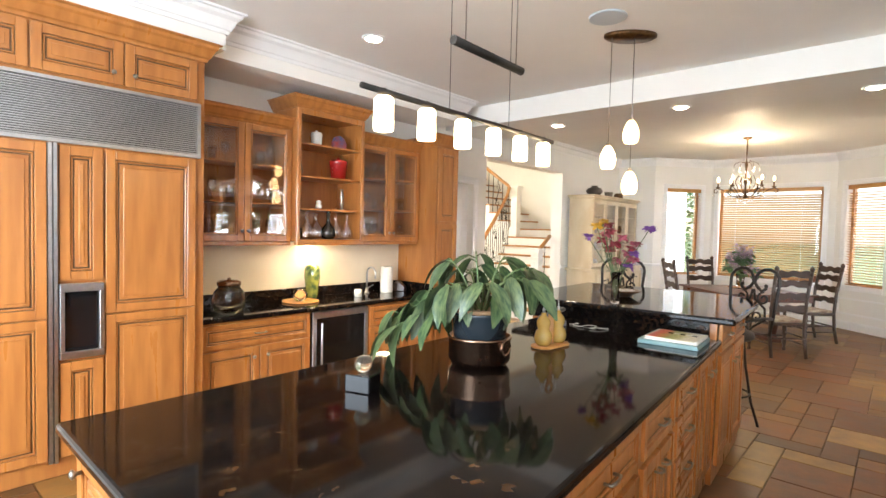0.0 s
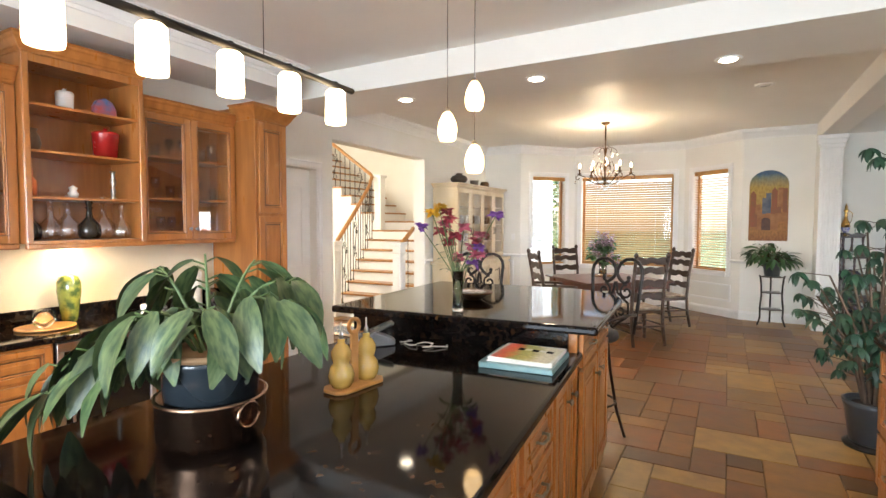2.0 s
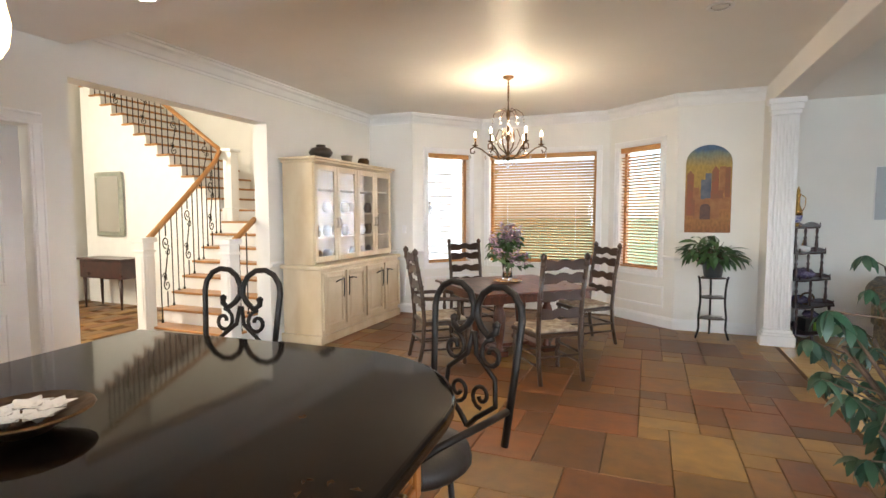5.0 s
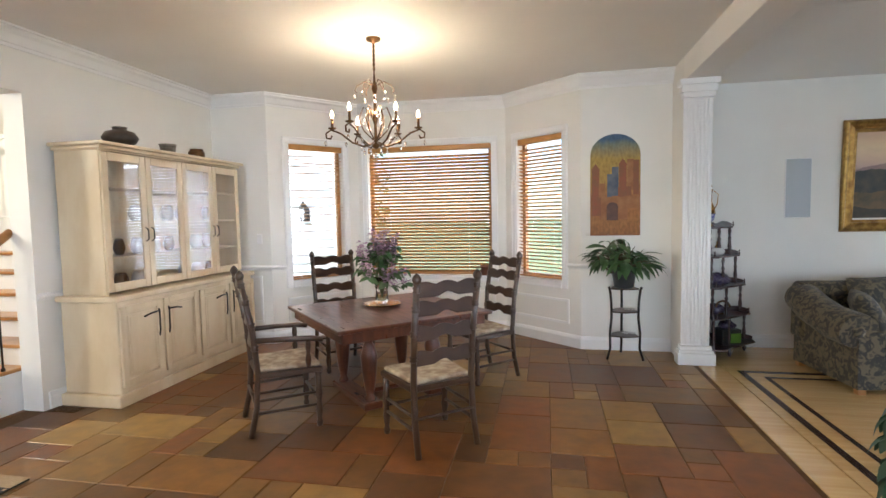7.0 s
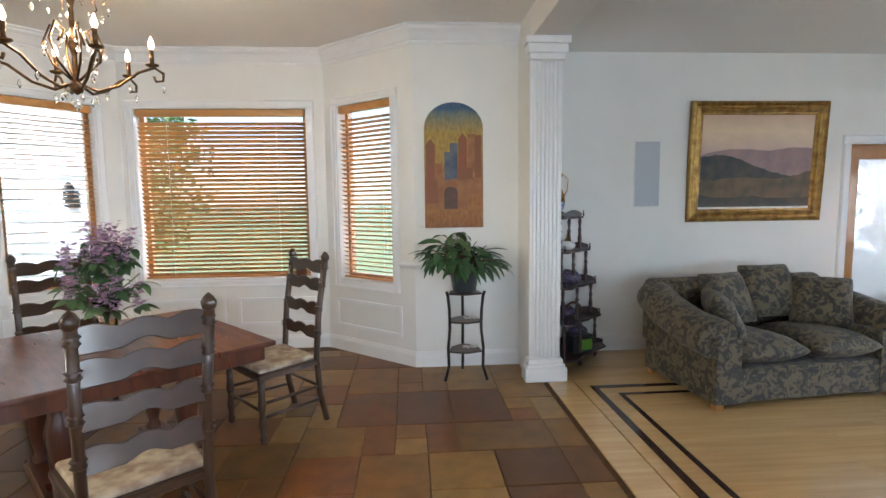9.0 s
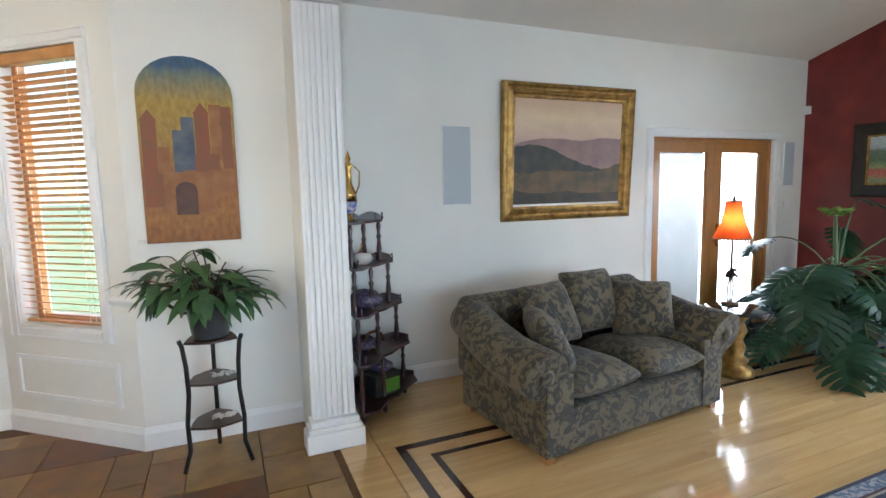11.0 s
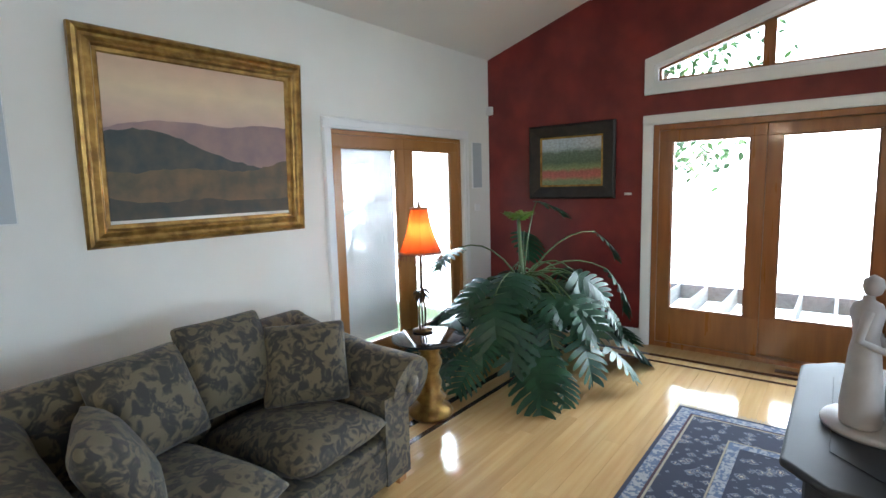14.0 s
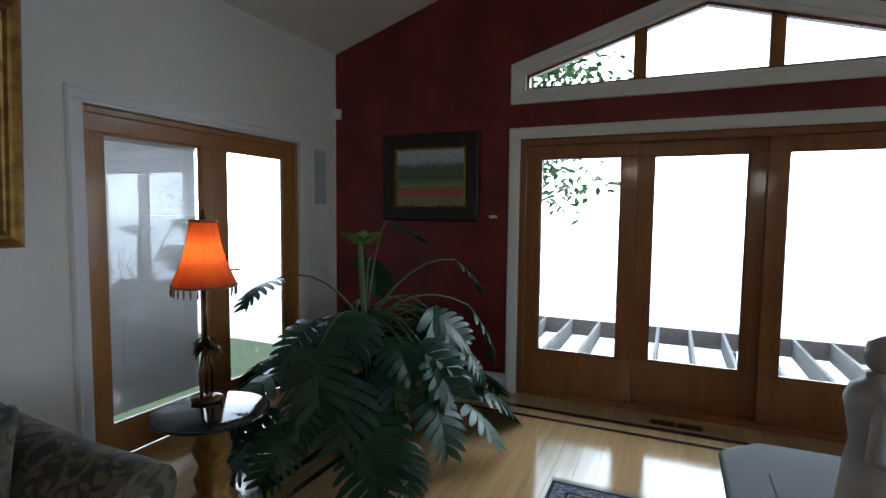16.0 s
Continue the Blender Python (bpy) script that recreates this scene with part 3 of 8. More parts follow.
def glazed_leaf(g_wood, g_pane, m, u0, u1, z0, z1, v0, stile=0.13, bottom=0.3, top=0.13):
    for a, b, c, d in ((u0, u1, z0, z0 + bottom), (u0, u1, z1 - top, z1), (u0, u0 + stile, z0 + bottom, z1 - top), (u1 - stile, u1, z0 + bottom, z1 - top)):
        g_wood.box(a, v0, c, b, v0 + 0.045, d, m)
    for e in (0.0, 0.012):
        a, b, c, d = u0 + stile, u1 - stile, z0 + bottom, z1 - top
        g_wood.box(a, v0 + 0.006 + e, c, a + 0.012 - e / 2, v0 + 0.03, d, m)
        g_wood.box(b - 0.012 + e / 2, v0 + 0.006 + e, c, b, v0 + 0.03, d, m)
        g_wood.box(a, v0 + 0.006 + e, c, b, v0 + 0.03, c + 0.012 - e / 2, m)
        g_wood.box(a, v0 + 0.006 + e, d - 0.012 + e / 2, b, v0 + 0.03, d, m)
    g_pane.box(u0 + stile, v0 + 0.034, z0 + bottom, u1 - stile, v0 + 0.038, z1 - top, m)


# french doors in the north wall
nm, _ = along((2.0, 10.26), (7.556, 10.26))
casing("trim_french_door", nm, 3.25, 5.03, 0, 2.07, 0.09, label="white moulded door casing")
fd = thing("french_door", "honey wood double glass doors, one with a white blind", "door", (6.2, 10.3, 0))
tagged(fd, kind="structure")
gw, gp = Mesh(), Mesh()
gw.box(3.252, 0.02, 0, 3.285, 0.17, 2.068, nm), gw.box(4.995, 0.02, 0, 5.028, 0.17, 2.068, nm), gw.box(3.285, 0.02, 2.03, 4.995, 0.17, 2.068, nm)
glazed_leaf(gw, gp, nm, 3.284, 4.155, 0.0, 2.032, 0.04, 0.1, 0.2, 0.1)
glazed_leaf(gw, gp, nm, 4.155, 4.996, 0.0, 2.032, 0.04, 0.12, 0.2, 0.1)
gw.done("frame", OAK, fd, 0.003)
p = gp.done("pane", PANE, fd)
p.visible_shadow = False
g = Mesh(nm)
for k in range(105):
    z = 0.24 + k * 0.016
    g.box(3.4, 0.092, z, 4.04, 0.0935, z + 0.0153)
g.box(3.395, 0.084, 1.905, 4.045, 0.106, 1.925)
for u in (3.5, 3.94):
    g.box(u - 0.004, 0.084, 0.23, u + 0.004, 0.0855, 1.92)
g.done("mini_blind", SIDING, fd, label="white closed mini blind")
g = Mesh(nm)
g.box(4.215, 0.034, 0.92, 4.255, 0.04, 1.16)
g.tube([(4.235, 0.034, 1.06), (4.235, 0.0, 1.06), (4.235, -0.008, 1.06), (4.33, -0.012, 1.055)], 0.008)
g.tube([(4.235, 0.034, 1.14), (4.235, 0.012, 1.14)], 0.016)
g.done("handle", BRASS, fd, label="brass lever handle")

# sliding glass doors and the angled window in the red wall
sd = thing("sliding_door", "three-panel fir and glass sliding patio door", "door", (7.6, 7.05, 0))
tagged(sd, kind="structure")
gw, gp = Mesh(), Mesh()
gw.box(S0 + 0.002, 0.0, 0, S0 + 0.05, 0.17, 2.088, red_m), gw.box(S1 - 0.05, 0.0, 0, S1 - 0.002, 0.17, 2.088, red_m)
gw.box(S0 + 0.05, 0.0, 2.035, S1 - 0.05, 0.17, 2.088, red_m), gw.box(S0 + 0.05, 0.0, 0.0, S1 - 0.05, 0.17, 0.045, red_m)
third = (S1 - S0 - 0.1) / 3
for k in range(3):
    glazed_leaf(gw, gp, red_m, S0 + 0.05 + k * third - 0.005, S0 + 0.05 + (k + 1) * third + 0.005, 0.045, 2.035, 0.03 + 0.048 * (k % 2), 0.115, 0.33, 0.1)
gw.done("frame", DOORWOOD, sd, 0.003)
p = gp.done("pane", PANE, sd)
p.visible_shadow = False
aw = thing("window_arch", "white framed angled transom window above the patio door", "window", (7.6, 7.05, 2.45))
tagged(aw, kind="structure")
g = Mesh(red_m)
outer = [(S0, 2.45), (S1, 2.45), (S1, 2.62), (SM, 3.02), (S0, 2.62)]


def rim(g, poly, w, v0, v1, inward):
    """A mitred frame of width w along a convex polygon; inward or outward."""
    n = len(poly)
    c = []
    for i in range(n):
        p, a, b = Vector(poly[i]), Vector(poly[i - 1]), Vector(poly[(i + 1) % n])
        d1, d2 = (p - a).normalized(), (b - p).normalized()
        n1, n2 = Vector((-d1.y, d1.x)), Vector((-d2.y, d2.x))
        mid = (n1 + n2).normalized()
        c.append(p + mid * (w / mid.dot(n1)) * (1 if inward else -1))
    for i in range(n):
        j = (i + 1) % n
        q = [poly[i], poly[j], tuple(c[j]), tuple(c[i])]
        lo = [g.v(x, v0, z) for x, z in q]
        hi = [g.v(x, v1, z) for x, z in q]
        g.face(lo), g.face(list(reversed(hi)))
        for k in range(4):
            g.face([lo[k], lo[(k + 1) % 4], hi[(k + 1) % 4], hi[k]])


rim(g, outer, 0.085, -0.028, 0.0, False)
rim(g, outer, 0.03, -0.01, 0.12, True)
g.done("casing", TRIM, aw, 0.003, "white moulded casing")
g = Mesh(red_m)
inner = [(S0 + 0.03, 2.48), (S1 - 0.03, 2.48), (S1 - 0.03, 2.6), (SM, 2.985), (S0 + 0.03, 2.6)]
rim(g, inner, 0.022, 0.03, 0.09, True)
for u in (S0 + 0.88, S1 - 0.88):
    g.box(u - 0.045, 0.03, 2.49, u + 0.045, 0.088, 2.88)
g.done("mullion", DOORWOOD, aw, 0.003, "fir mullions")
g = Mesh(red_m)
vs = [g.v(x, 0.06, z) for x, z in inner]
vt = [g.v(x, 0.064, z) for x, z in inner]
g.face(vs), g.face(list(reversed(vt)))
p = g.done("pane", PANE, aw)
p.visible_shadow = False
g = Mesh(red_m)
for a, b, c, d in ((S0 - 0.09, S0, 0, 2.09), (S1, S1 + 0.09, 0, 2.09), (S0 - 0.09, S1 + 0.09, 2.09, 2.18)):
    g.box(a, -0.026, c, b, 0.0, d)
    g.box(a + (0.012 if d < 2.1 else 0.0), -0.032, c + (0.012 if d > 2.1 else 0), b - (0.012 if d < 2.1 else 0), -0.024, d - 0.012)
structure(g.done("trim_sliding_door", TRIM, bevel=0.003), "white moulded door casing", "trim")

# ---- floors: beds ----
fb = Mesh()
fb.box(-9.2, -3.4, -0.15, 1.98, 11.0, -0.012)
floor = structure(fb.done("floor", GROUT), "terracotta tiled floor with sandy joints", "floor")
fb = Mesh()
fb.box(1.98, 0.8, -0.15, 7.76, 10.46, -0.012)
wfloor = structure(fb.done("floor_living", PLANK), "pale maple plank floor with dark inlaid border", "floor")

# ---- outdoors ----
gr = Mesh()
gr.box(-300, -300, -1.6, 12, 300, -1.4)
structure(gr.done("ground", GRASS), "grassy ground sloping to the lake", "ground")
gr = Mesh()
gr.box(12, -600, -2.1, 1500, 600, -1.9)
structure(gr.done("water", WATER), "pale lake beyond the deck", "water")

# added emissive sheet in place of the eastern sky; it lights the living room
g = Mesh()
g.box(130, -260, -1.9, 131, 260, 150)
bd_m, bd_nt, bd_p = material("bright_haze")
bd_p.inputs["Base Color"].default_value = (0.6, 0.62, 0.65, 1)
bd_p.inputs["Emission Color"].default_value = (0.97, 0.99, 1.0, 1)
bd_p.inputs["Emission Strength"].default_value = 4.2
structure(g.done("backdrop", bd_m), "added glowing sheet standing in for bright sky over the lake", "backdrop")

# ---- stair hall ----
RISE, RUN = 0.18, 0.26
TX, TY = -5.7, 8.6          # the inner corner of the turn
SXE, SYN = -3.92, 9.82      # the wall side of both flights
FIRST_Y = 6.95


def left_edge(y):
    return -5.2 + (TX + 5.2) * (y - FIRST_Y) / (TY - FIRST_Y)


wall("wall_hall_north", (-9.0, 9.83), (-3.9, 9.83), 0, 5.6, WALL, "white stair hall wall", 0.18)
wall("wall_hall_west", (-9.0, 3.0), (-9.0, 9.83), 0, 5.6, WALL, "white stair hall wall with a high window", 0.18, [(0.95, 1.9, 2.2, 4.4)])
wall("wall_hall_south", (-3.9, 3.0), (-9.0, 3.0), 0, 5.6, WALL, "white stair hall wall", 0.18)
g = Mesh()
g.box(-3.9, 2.8, CZ + 0.12, -3.7, 10.01, 5.6)
structure(g.done("wall_hall_east", WALL), "white upper wall of the stair hall")
g = Mesh()
g.box(-9.2, 2.8, 5.6, -3.7, 10.01, 5.72)
structure(g.done("ceiling_hall", CEIL), "white stair hall ceiling", "ceiling")

st = thing("staircase", "white stairs with oak treads, turning rail and iron balusters", "staircase", (-4.5, 7.0, 0))
steps = []
for k in range(7):
    y0, y1 = FIRST_Y + k * (TY - FIRST_Y) / 7, FIRST_Y + (k + 1) * (TY - FIRST_Y) / 7
    steps.append([(left_edge(y0), y0), (SXE, y0), (SXE, y1), (left_edge(y1), y1)])
steps.append([(TX, TY), (SXE, TY), (SXE, SYN)])
steps.append([(TX, TY), (SXE, SYN), (TX, SYN)])
for k in range(12):
    x0, x1 = TX - k * RUN, TX - (k + 1) * RUN
    steps.append([(x1, TY), (x0, TY), (x0, SYN), (x1, SYN)])
g_r = Mesh()
for k, poly in enumerate(steps):
    g_r.prism(poly, 0, (k + 1) * RISE - 0.03)
g_r.done("riser", TRIM, st, label="white painted risers and stringer")
for k, poly in enumerate(steps):
    g = Mesh()
    q = list(poly)
    if k < 7:
        q = [(q[0][0] - 0.03, q[0][1] - 0.03), (q[1][0], q[1][1] - 0.03), q[2], (q[3][0] - 0.03, q[3][1])]
    elif k > 8:
        q = [(q[0][0], q[0][1] - 0.03), (q[1][0] + 0.03, q[1][1] - 0.03), (q[2][0] + 0.03, q[2][1]), q[3]]
    g.prism(q, (k + 1) * RISE - 0.03, (k + 1) * RISE)
    g.done("tread", OAK, st, 0.006)


def newel(g, x, y, h):
    g.box(x - 0.09, y - 0.09, 0, x + 0.09, y + 0.09, 0.16)
    g.box(x - 0.075, y - 0.075, 0.16, x + 0.075, y + 0.075, h - 0.06)
    for s in (-1, 1):
        g.box(x - 0.045, y + s * 0.075 - 0.006, 0.3, x + 0.045, y + s * 0.075 + 0.006, h - 0.22)
        g.box(x + s * 0.075 - 0.006, y - 0.045, 0.3, x + s * 0.075 + 0.006, y + 0.045, h - 0.22)
    g.box(x - 0.09, y - 0.09, h - 0.18, x + 0.09, y + 0.09, h - 0.15)
    g.box(x - 0.1, y - 0.1, h - 0.06, x + 0.1, y + 0.1, h)


for x, y in ((-3.94, 6.97), (-5.2, 6.9)):
    g = Mesh()
    newel(g, x, y, 1.27)
    g.done("newel", TRIM, st, 0.006, "white panelled newel post")
g = Mesh()
g.box(TX + 0.04, TY + 0.03, 8 * RISE, TX + 0.2, TY + 0.19, 2.5), g.box(TX + 0.02, TY + 0.01, 8 * RISE, TX + 0.22, TY + 0.21, 8 * RISE + 0.2), g.box(TX + 0.015, TY + 0.005, 2.5, TX + 0.225, TY + 0.215, 2.55)
g.done("newel", TRIM, st, 0.006, "white newel post at the turn")


def rail_one(y):
    return 1.2 + (2.34 - 1.2) * (y - 6.9) / (8.45 - 6.9)


def rail_two(x):
    return 2.52 + RISE / RUN * (TX - x)


g = Mesh()
g.tube([(-5.2, 6.9, 1.2), (left_edge(7.7) + 0.03, 7.7, rail_one(7.7)), (left_edge(8.45) + 0.03, 8.45, 2.34), (TX + 0.03, 8.53, 2.42), (TX + 0.02, 8.59, 2.5), (TX - 0.05, 8.64, 2.56), (TX - 0.2, 8.64, rail_two(TX - 0.2)), (TX - 1.6, 8.64, rail_two(TX - 1.6)), (TX - 3.05, 8.64, rail_two(TX - 3.05))], 0.036, 10)
g.done("handrail", OAK, st, label="honey oak handrail")
g = Mesh()
g.tube([(-3.94, 6.97, 1.2), (-3.93, 7.15, 1.33), (-3.92, 7.36, 1.49)], 0.035, 10)
g.done("handrail", OAK, st, label="honey oak handrail")


def scroll(cx, cz, r0, r1, a0, turns, n=16):
    """A flat spiral in x and z."""
    return [(cx + (r0 + (r1 - r0) * i / n) * math.cos(a0 + 2 * math.pi * turns * i / n), 0, cz + (r0 + (r1 - r0) * i / n) * math.sin(a0 + 2 * math.pi * turns * i / n)) for i in range(n + 1)]


gb = Mesh()
gb.tube([(0, 0, 0), (0, 0, 0.96)], 0.008, 6)
gb.lathe([(0.016, 0), (0.016, 0.02), (0.008, 0.03)], seg=8)
bal = gb.done("baluster", IRON, st, local=True)
gs = Mesh()
gs.tube([(0, 0, 0), (0, 0, 0.18)], 0.009, 6)
gs.tube([(0, 0, 0.8), (0, 0, 0.96)], 0.009, 6)
gs.tube([(-0.05, 0, 0.28), (0.05, 0, 0.7)], 0.008, 6)
for c, z, s in ((-0.0, 0.25, 1), (0.0, 0.73, -1)):
    gs.tube(scroll(c, z, 0.07, 0.015, s * 1.57, 1.3 * s), 0.007, 6)
    gs.tube(scroll(c - 0.04 * s, z + 0.1 * s, 0.045, 0.012, s * 3.1, -1.2 * s), 0.006, 6)
sbal = gs.done("scroll_baluster", IRON, st, local=True)
first = {0: True, 1: True}
inv = st.matrix_basis.inverted()
spots = []
for k in range(7):
    for q in (0.25, 0.75):
        y = FIRST_Y + (k + q) * (TY - FIRST_Y) / 7
        if y > 7.05:
            spots.append((left_edge(y) + 0.03, y, (k + 1) * RISE, rail_one(y), 105))
        if 7.05 < y < 7.34:
            spots.append((-3.95, y, (k + 1) * RISE, 1.2 + 0.74 * (y - 6.97), 90))
for k in range(11):
    for q in (0.25, 0.75):
        x = TX - (k + q) * RUN
        spots.append((x, 8.64, (k + 10) * RISE, rail_two(x), 0))
for i, (x, y, z, top, turn) in enumerate(spots):
    scr = i % 5 == 2
    o = sbal if scr else bal
    if not first[int(scr)]:
        o = new(o.name.split(".")[0], o.data)
        o.parent = st
    first[int(scr)] = False
    o.matrix_basis = inv @ pose(x, y, z, 0, 0, turn) @ Matrix.Diagonal((1, 1, (top - z) / 0.96, 1))

mt = Mesh()
mt.box(-4.55, 5.7, 0.0, -2.7, 6.4, 0.012)
tagged(mt.done("door_mat", surf("mat_black", (0.015, 0.015, 0.017), (0.03, 0.03, 0.03), 60, 0.9, 0.3, 300), bevel=0.004), "black woven mat with beige border and pale dots", "mat")
md = bpy.data.objects["door_mat"]
g = Mesh()
for y0, y1 in ((5.7, 5.82), (6.28, 6.4)):
    g.box(-4.55, y0, 0.013, -2.7, y1, 0.016)
for i in range(24):
    for j in range(5):
        x, y = -4.45 + i * 0.075, 5.88 + j * 0.085 + (i % 2) * 0.03
        g.box(x, y, 0.013, x + 0.018, y + 0.018, 0.015)
g.done("border", surf("mat_beige", (0.4, 0.3, 0.2), (0.32, 0.24, 0.15), 90, 0.9, 0.3, 300), md)

hc = thing("hall_console", "dark wooden bow-front console table", "table", (-7.85, 8.3, 0), 0)
g = Mesh()
g.box(-8.4, 8.1, 0.8, -7.3, 8.55, 0.83)
g.done("top", MAHOG, hc, 0.01)
g = Mesh()
g.box(-8.35, 8.14, 0.5, -7.35, 8.5, 0.8)
g.done("body", MAHOG, hc, 0.015)
for x in (-8.28, -7.42):
    for y in (8.18, 8.46):
        g = Mesh()
        g.tube([(x, y, 0.5), (x, y, 0.2), (x, y, 0)], 0.03, 8, 0.5)
        g.done("leg", MAHOG, hc)
mi = thing("hall_mirror", "tall wall mirror in a pale beaded frame", "mirror", (-8.15, 8.58, 1.5))
g = Mesh(pose(-8.15, 8.585, 1.72, 0, 0, 0))
g.box(-0.34, -0.04, -0.55, 0.34, 0.0, 0.55)
g.done("frame", surf("silver_green_frame", (0.4, 0.42, 0.36), (0.3, 0.32, 0.28), 8, 0.35, metal=0.4), mi, 0.02)
g = Mesh(pose(-8.15, 8.585, 1.72, 0, 0, 0))
g.box(-0.26, -0.046, -0.47, 0.26, -0.041, 0.47)
g.done("glass", surf("mirror_silver", (0.85, 0.86, 0.86), (0.85, 0.86, 0.86), 1, 0.03, metal=1, rvar=0.0), mi)

# ---- plants ----


def leaf_mesh(g, length, width, m, droop=0.3, fold=0.25, n=5, twist=0.0):
    """One leaf along +y of its frame, bent down and folded along its rib, with a second skin under it."""
    rows = []
    for i in range(n + 1):
        s = i / n
        w = width * math.sin(math.pi * min(s * 0.92 + 0.06, 1)) ** 0.8 / 2
        z = -droop * length * s * s
        y = length * s * (1 - 0.15 * droop * s)
        t = twist * s
        rows.append([g.bm.verts.new(g.m @ m @ Vector((c * w * math.cos(t), y, z + abs(c) * w * fold + c * w * math.sin(t)))) for c in (-1, 0, 1)])
    for a, b in zip(rows, rows[1:]):
        for k in (0, 1):
            g.face([a[k], a[k + 1], b[k + 1], b[k]], True)


def split_leaf(g, length, m, n=7, droop=0.35):
    """A deeply cut leaf: fingers on both sides of a curved rib."""
    def rib(s):
        return Vector((0, length * s * (1 - 0.12 * droop * s), -droop * length * s * s))
    for s_ in (-1, 1):
        for i in range(n):
            s0, s1 = 0.02 + 0.94 * i / n, 0.02 + 0.94 * (i + 1.0) / n
            reach = length * (0.52 * math.sin(math.pi * (0.3 + 0.6 * i / n)) + 0.02)
            ang = 0.15 + 0.75 * i / n
            a, b = rib(s0), rib(s1)
            d = Vector((s_ * math.cos(ang), math.sin(ang), 0))
            prev = [g.bm.verts.new(g.m @ m @ a), g.bm.verts.new(g.m @ m @ b)]
            for q in (0.6, 0.85, 1.0):
                k = 1.0 if q < 0.7 else (0.78 if q < 0.9 else 0.4)
                mid = (a + b) / 2 + d * reach * q + Vector((0, 0, -0.22 * reach * q * q + 0.04 * reach * (1 - q)))
                hw = (b - a) * 0.5 * k
                cur = [g.bm.verts.new(g.m @ m @ (mid - hw)), g.bm.verts.new(g.m @ m @ (mid + hw))]
                g.face([prev[0], cur[0], cur[1], prev[1]] if s_ > 0 else [prev[1], cur[1], cur[0], prev[0]], True)
                prev = cur
    g.tube([m @ rib(0), m @ rib(0.5), m @ rib(0.97)], 0.006, 5, 0.4)
    tip = [rib(0.92) + Vector((-0.05 * length, 0, 0)), rib(0.92) + Vector((0.05 * length, 0, 0)), rib(1.08)]
    g.face([g.bm.verts.new(g.m @ m @ p) for p in tip], True)


def facing(p, d, roll=0.0):
    """The frame at p whose y axis goes along d, with z as far up as it can."""
    y = Vector(d).normalized()
    x = y.cross(Vector((0, 0, 1)))
    x = x.normalized() if x.length > 1e-3 else Vector((1, 0, 0))
    z = x.cross(y)
    r = Matrix((x, y, z)).transposed().to_4x4()
    return Matrix.Translation(p) @ r @ Matrix.Rotation(roll, 4, "Y")


def pot_shape(g, x, y, z, r0, r1, h, seg=24):
    g.lathe([(r0 * 0.9, 0), (r0, 0.01), (r1 * 0.97, h * 0.85), (r1, h * 0.88), (r1 * 1.04, h), (r1 * 0.93, h), (r1 * 0.9, h * 0.9)], (x, y, z), seg)


def soil(x, y, z, r, parent):
    g = Mesh()
    g.lathe([(r, 0), (r * 0.6, 0.012), (0.001, 0.015)], (x, y, z), 16)
    g.done("soil", SOIL, parent)


# ---- kitchen ----
KX = -3.7


def raised_door(g, gz, m, u0, u1, z0, z1, t=0.022):
    """A raised-panel door in the x-z plane of m, front towards -y: frame, stepped moulding, panel; gz takes the dark glazed grooves."""
    s = 0.055 if u1 - u0 > 0.2 else 0.035
    if z1 - z0 < 0.22:
        s = min(s, 0.036)
    g.box(u0, -t, z0, u0 + s, 0, z1, m), g.box(u1 - s, -t, z0, u1, 0, z1, m)
    g.box(u0 + s, -t, z0, u1 - s, 0, z0 + s, m), g.box(u0 + s, -t, z1 - s, u1 - s, 0, z1, m)
    gz.box(u0 + s, -t * 0.35, z0 + s, u1 - s, 0.0, z1 - s, m)
    i = s + 0.014
    for a, b, c, d in ((u0 + s + 0.004, u1 - s - 0.004, z0 + s + 0.004, z0 + i), (u0 + s + 0.004, u1 - s - 0.004, z1 - i, z1 - s - 0.004), (u0 + s + 0.004, u0 + i, z0 + i, z1 - i), (u1 - i, u1 - s - 0.004, z0 + i, z1 - i)):
        g.box(a, -t * 0.7, c, b, -t * 0.2, d, m)
    p = i + 0.01
    if u1 - u0 > 2 * p + 0.02 and z1 - z0 > 2 * p + 0.02:
        g.box(u0 + p, -t * 0.6, z0 + p, u1 - p, -t * 0.2, z1 - p, m)
        q = p + 0.02
        if u1 - u0 > 2 * q + 0.02 and z1 - z0 > 2 * q + 0.02:
            g.box(u0 + q, -t * 0.85, z0 + q, u1 - q, -t * 0.5, z1 - q, m)


def knob(g, m, u, z):
    g.lathe([(0.006, 0), (0.006, 0.015), (0.014, 0.02), (0.016, 0.027), (0.009, 0.032), (0.0005, 0.033)], (0, 0, 0), 10, m @ pose(u, -0.022, z, 90, 0, 0))


def bar_pull(g, m, u, z, w=0.09):
    g.tube([m @ Vector(p) for p in ((u - w / 2, -0.02, z), (u - w / 2, -0.045, z), (u, -0.052, z), (u + w / 2, -0.045, z), (u + w / 2, -0.02, z))], 0.006, 6)


COR = [(0, 0), (0, -0.13), (0.012, -0.13), (0.018, -0.11), (0.03, -0.1), (0.055, -0.05), (0.07, -0.035), (0.072, -0.015), (0.09, -0.01), (0.09, 0)]
# frame for fronts that look towards +x: u runs along +y


def front(x, y):
    return Matrix.Translation((x, y, 0)) @ Matrix.Rotation(math.pi / 2, 4, "Z")


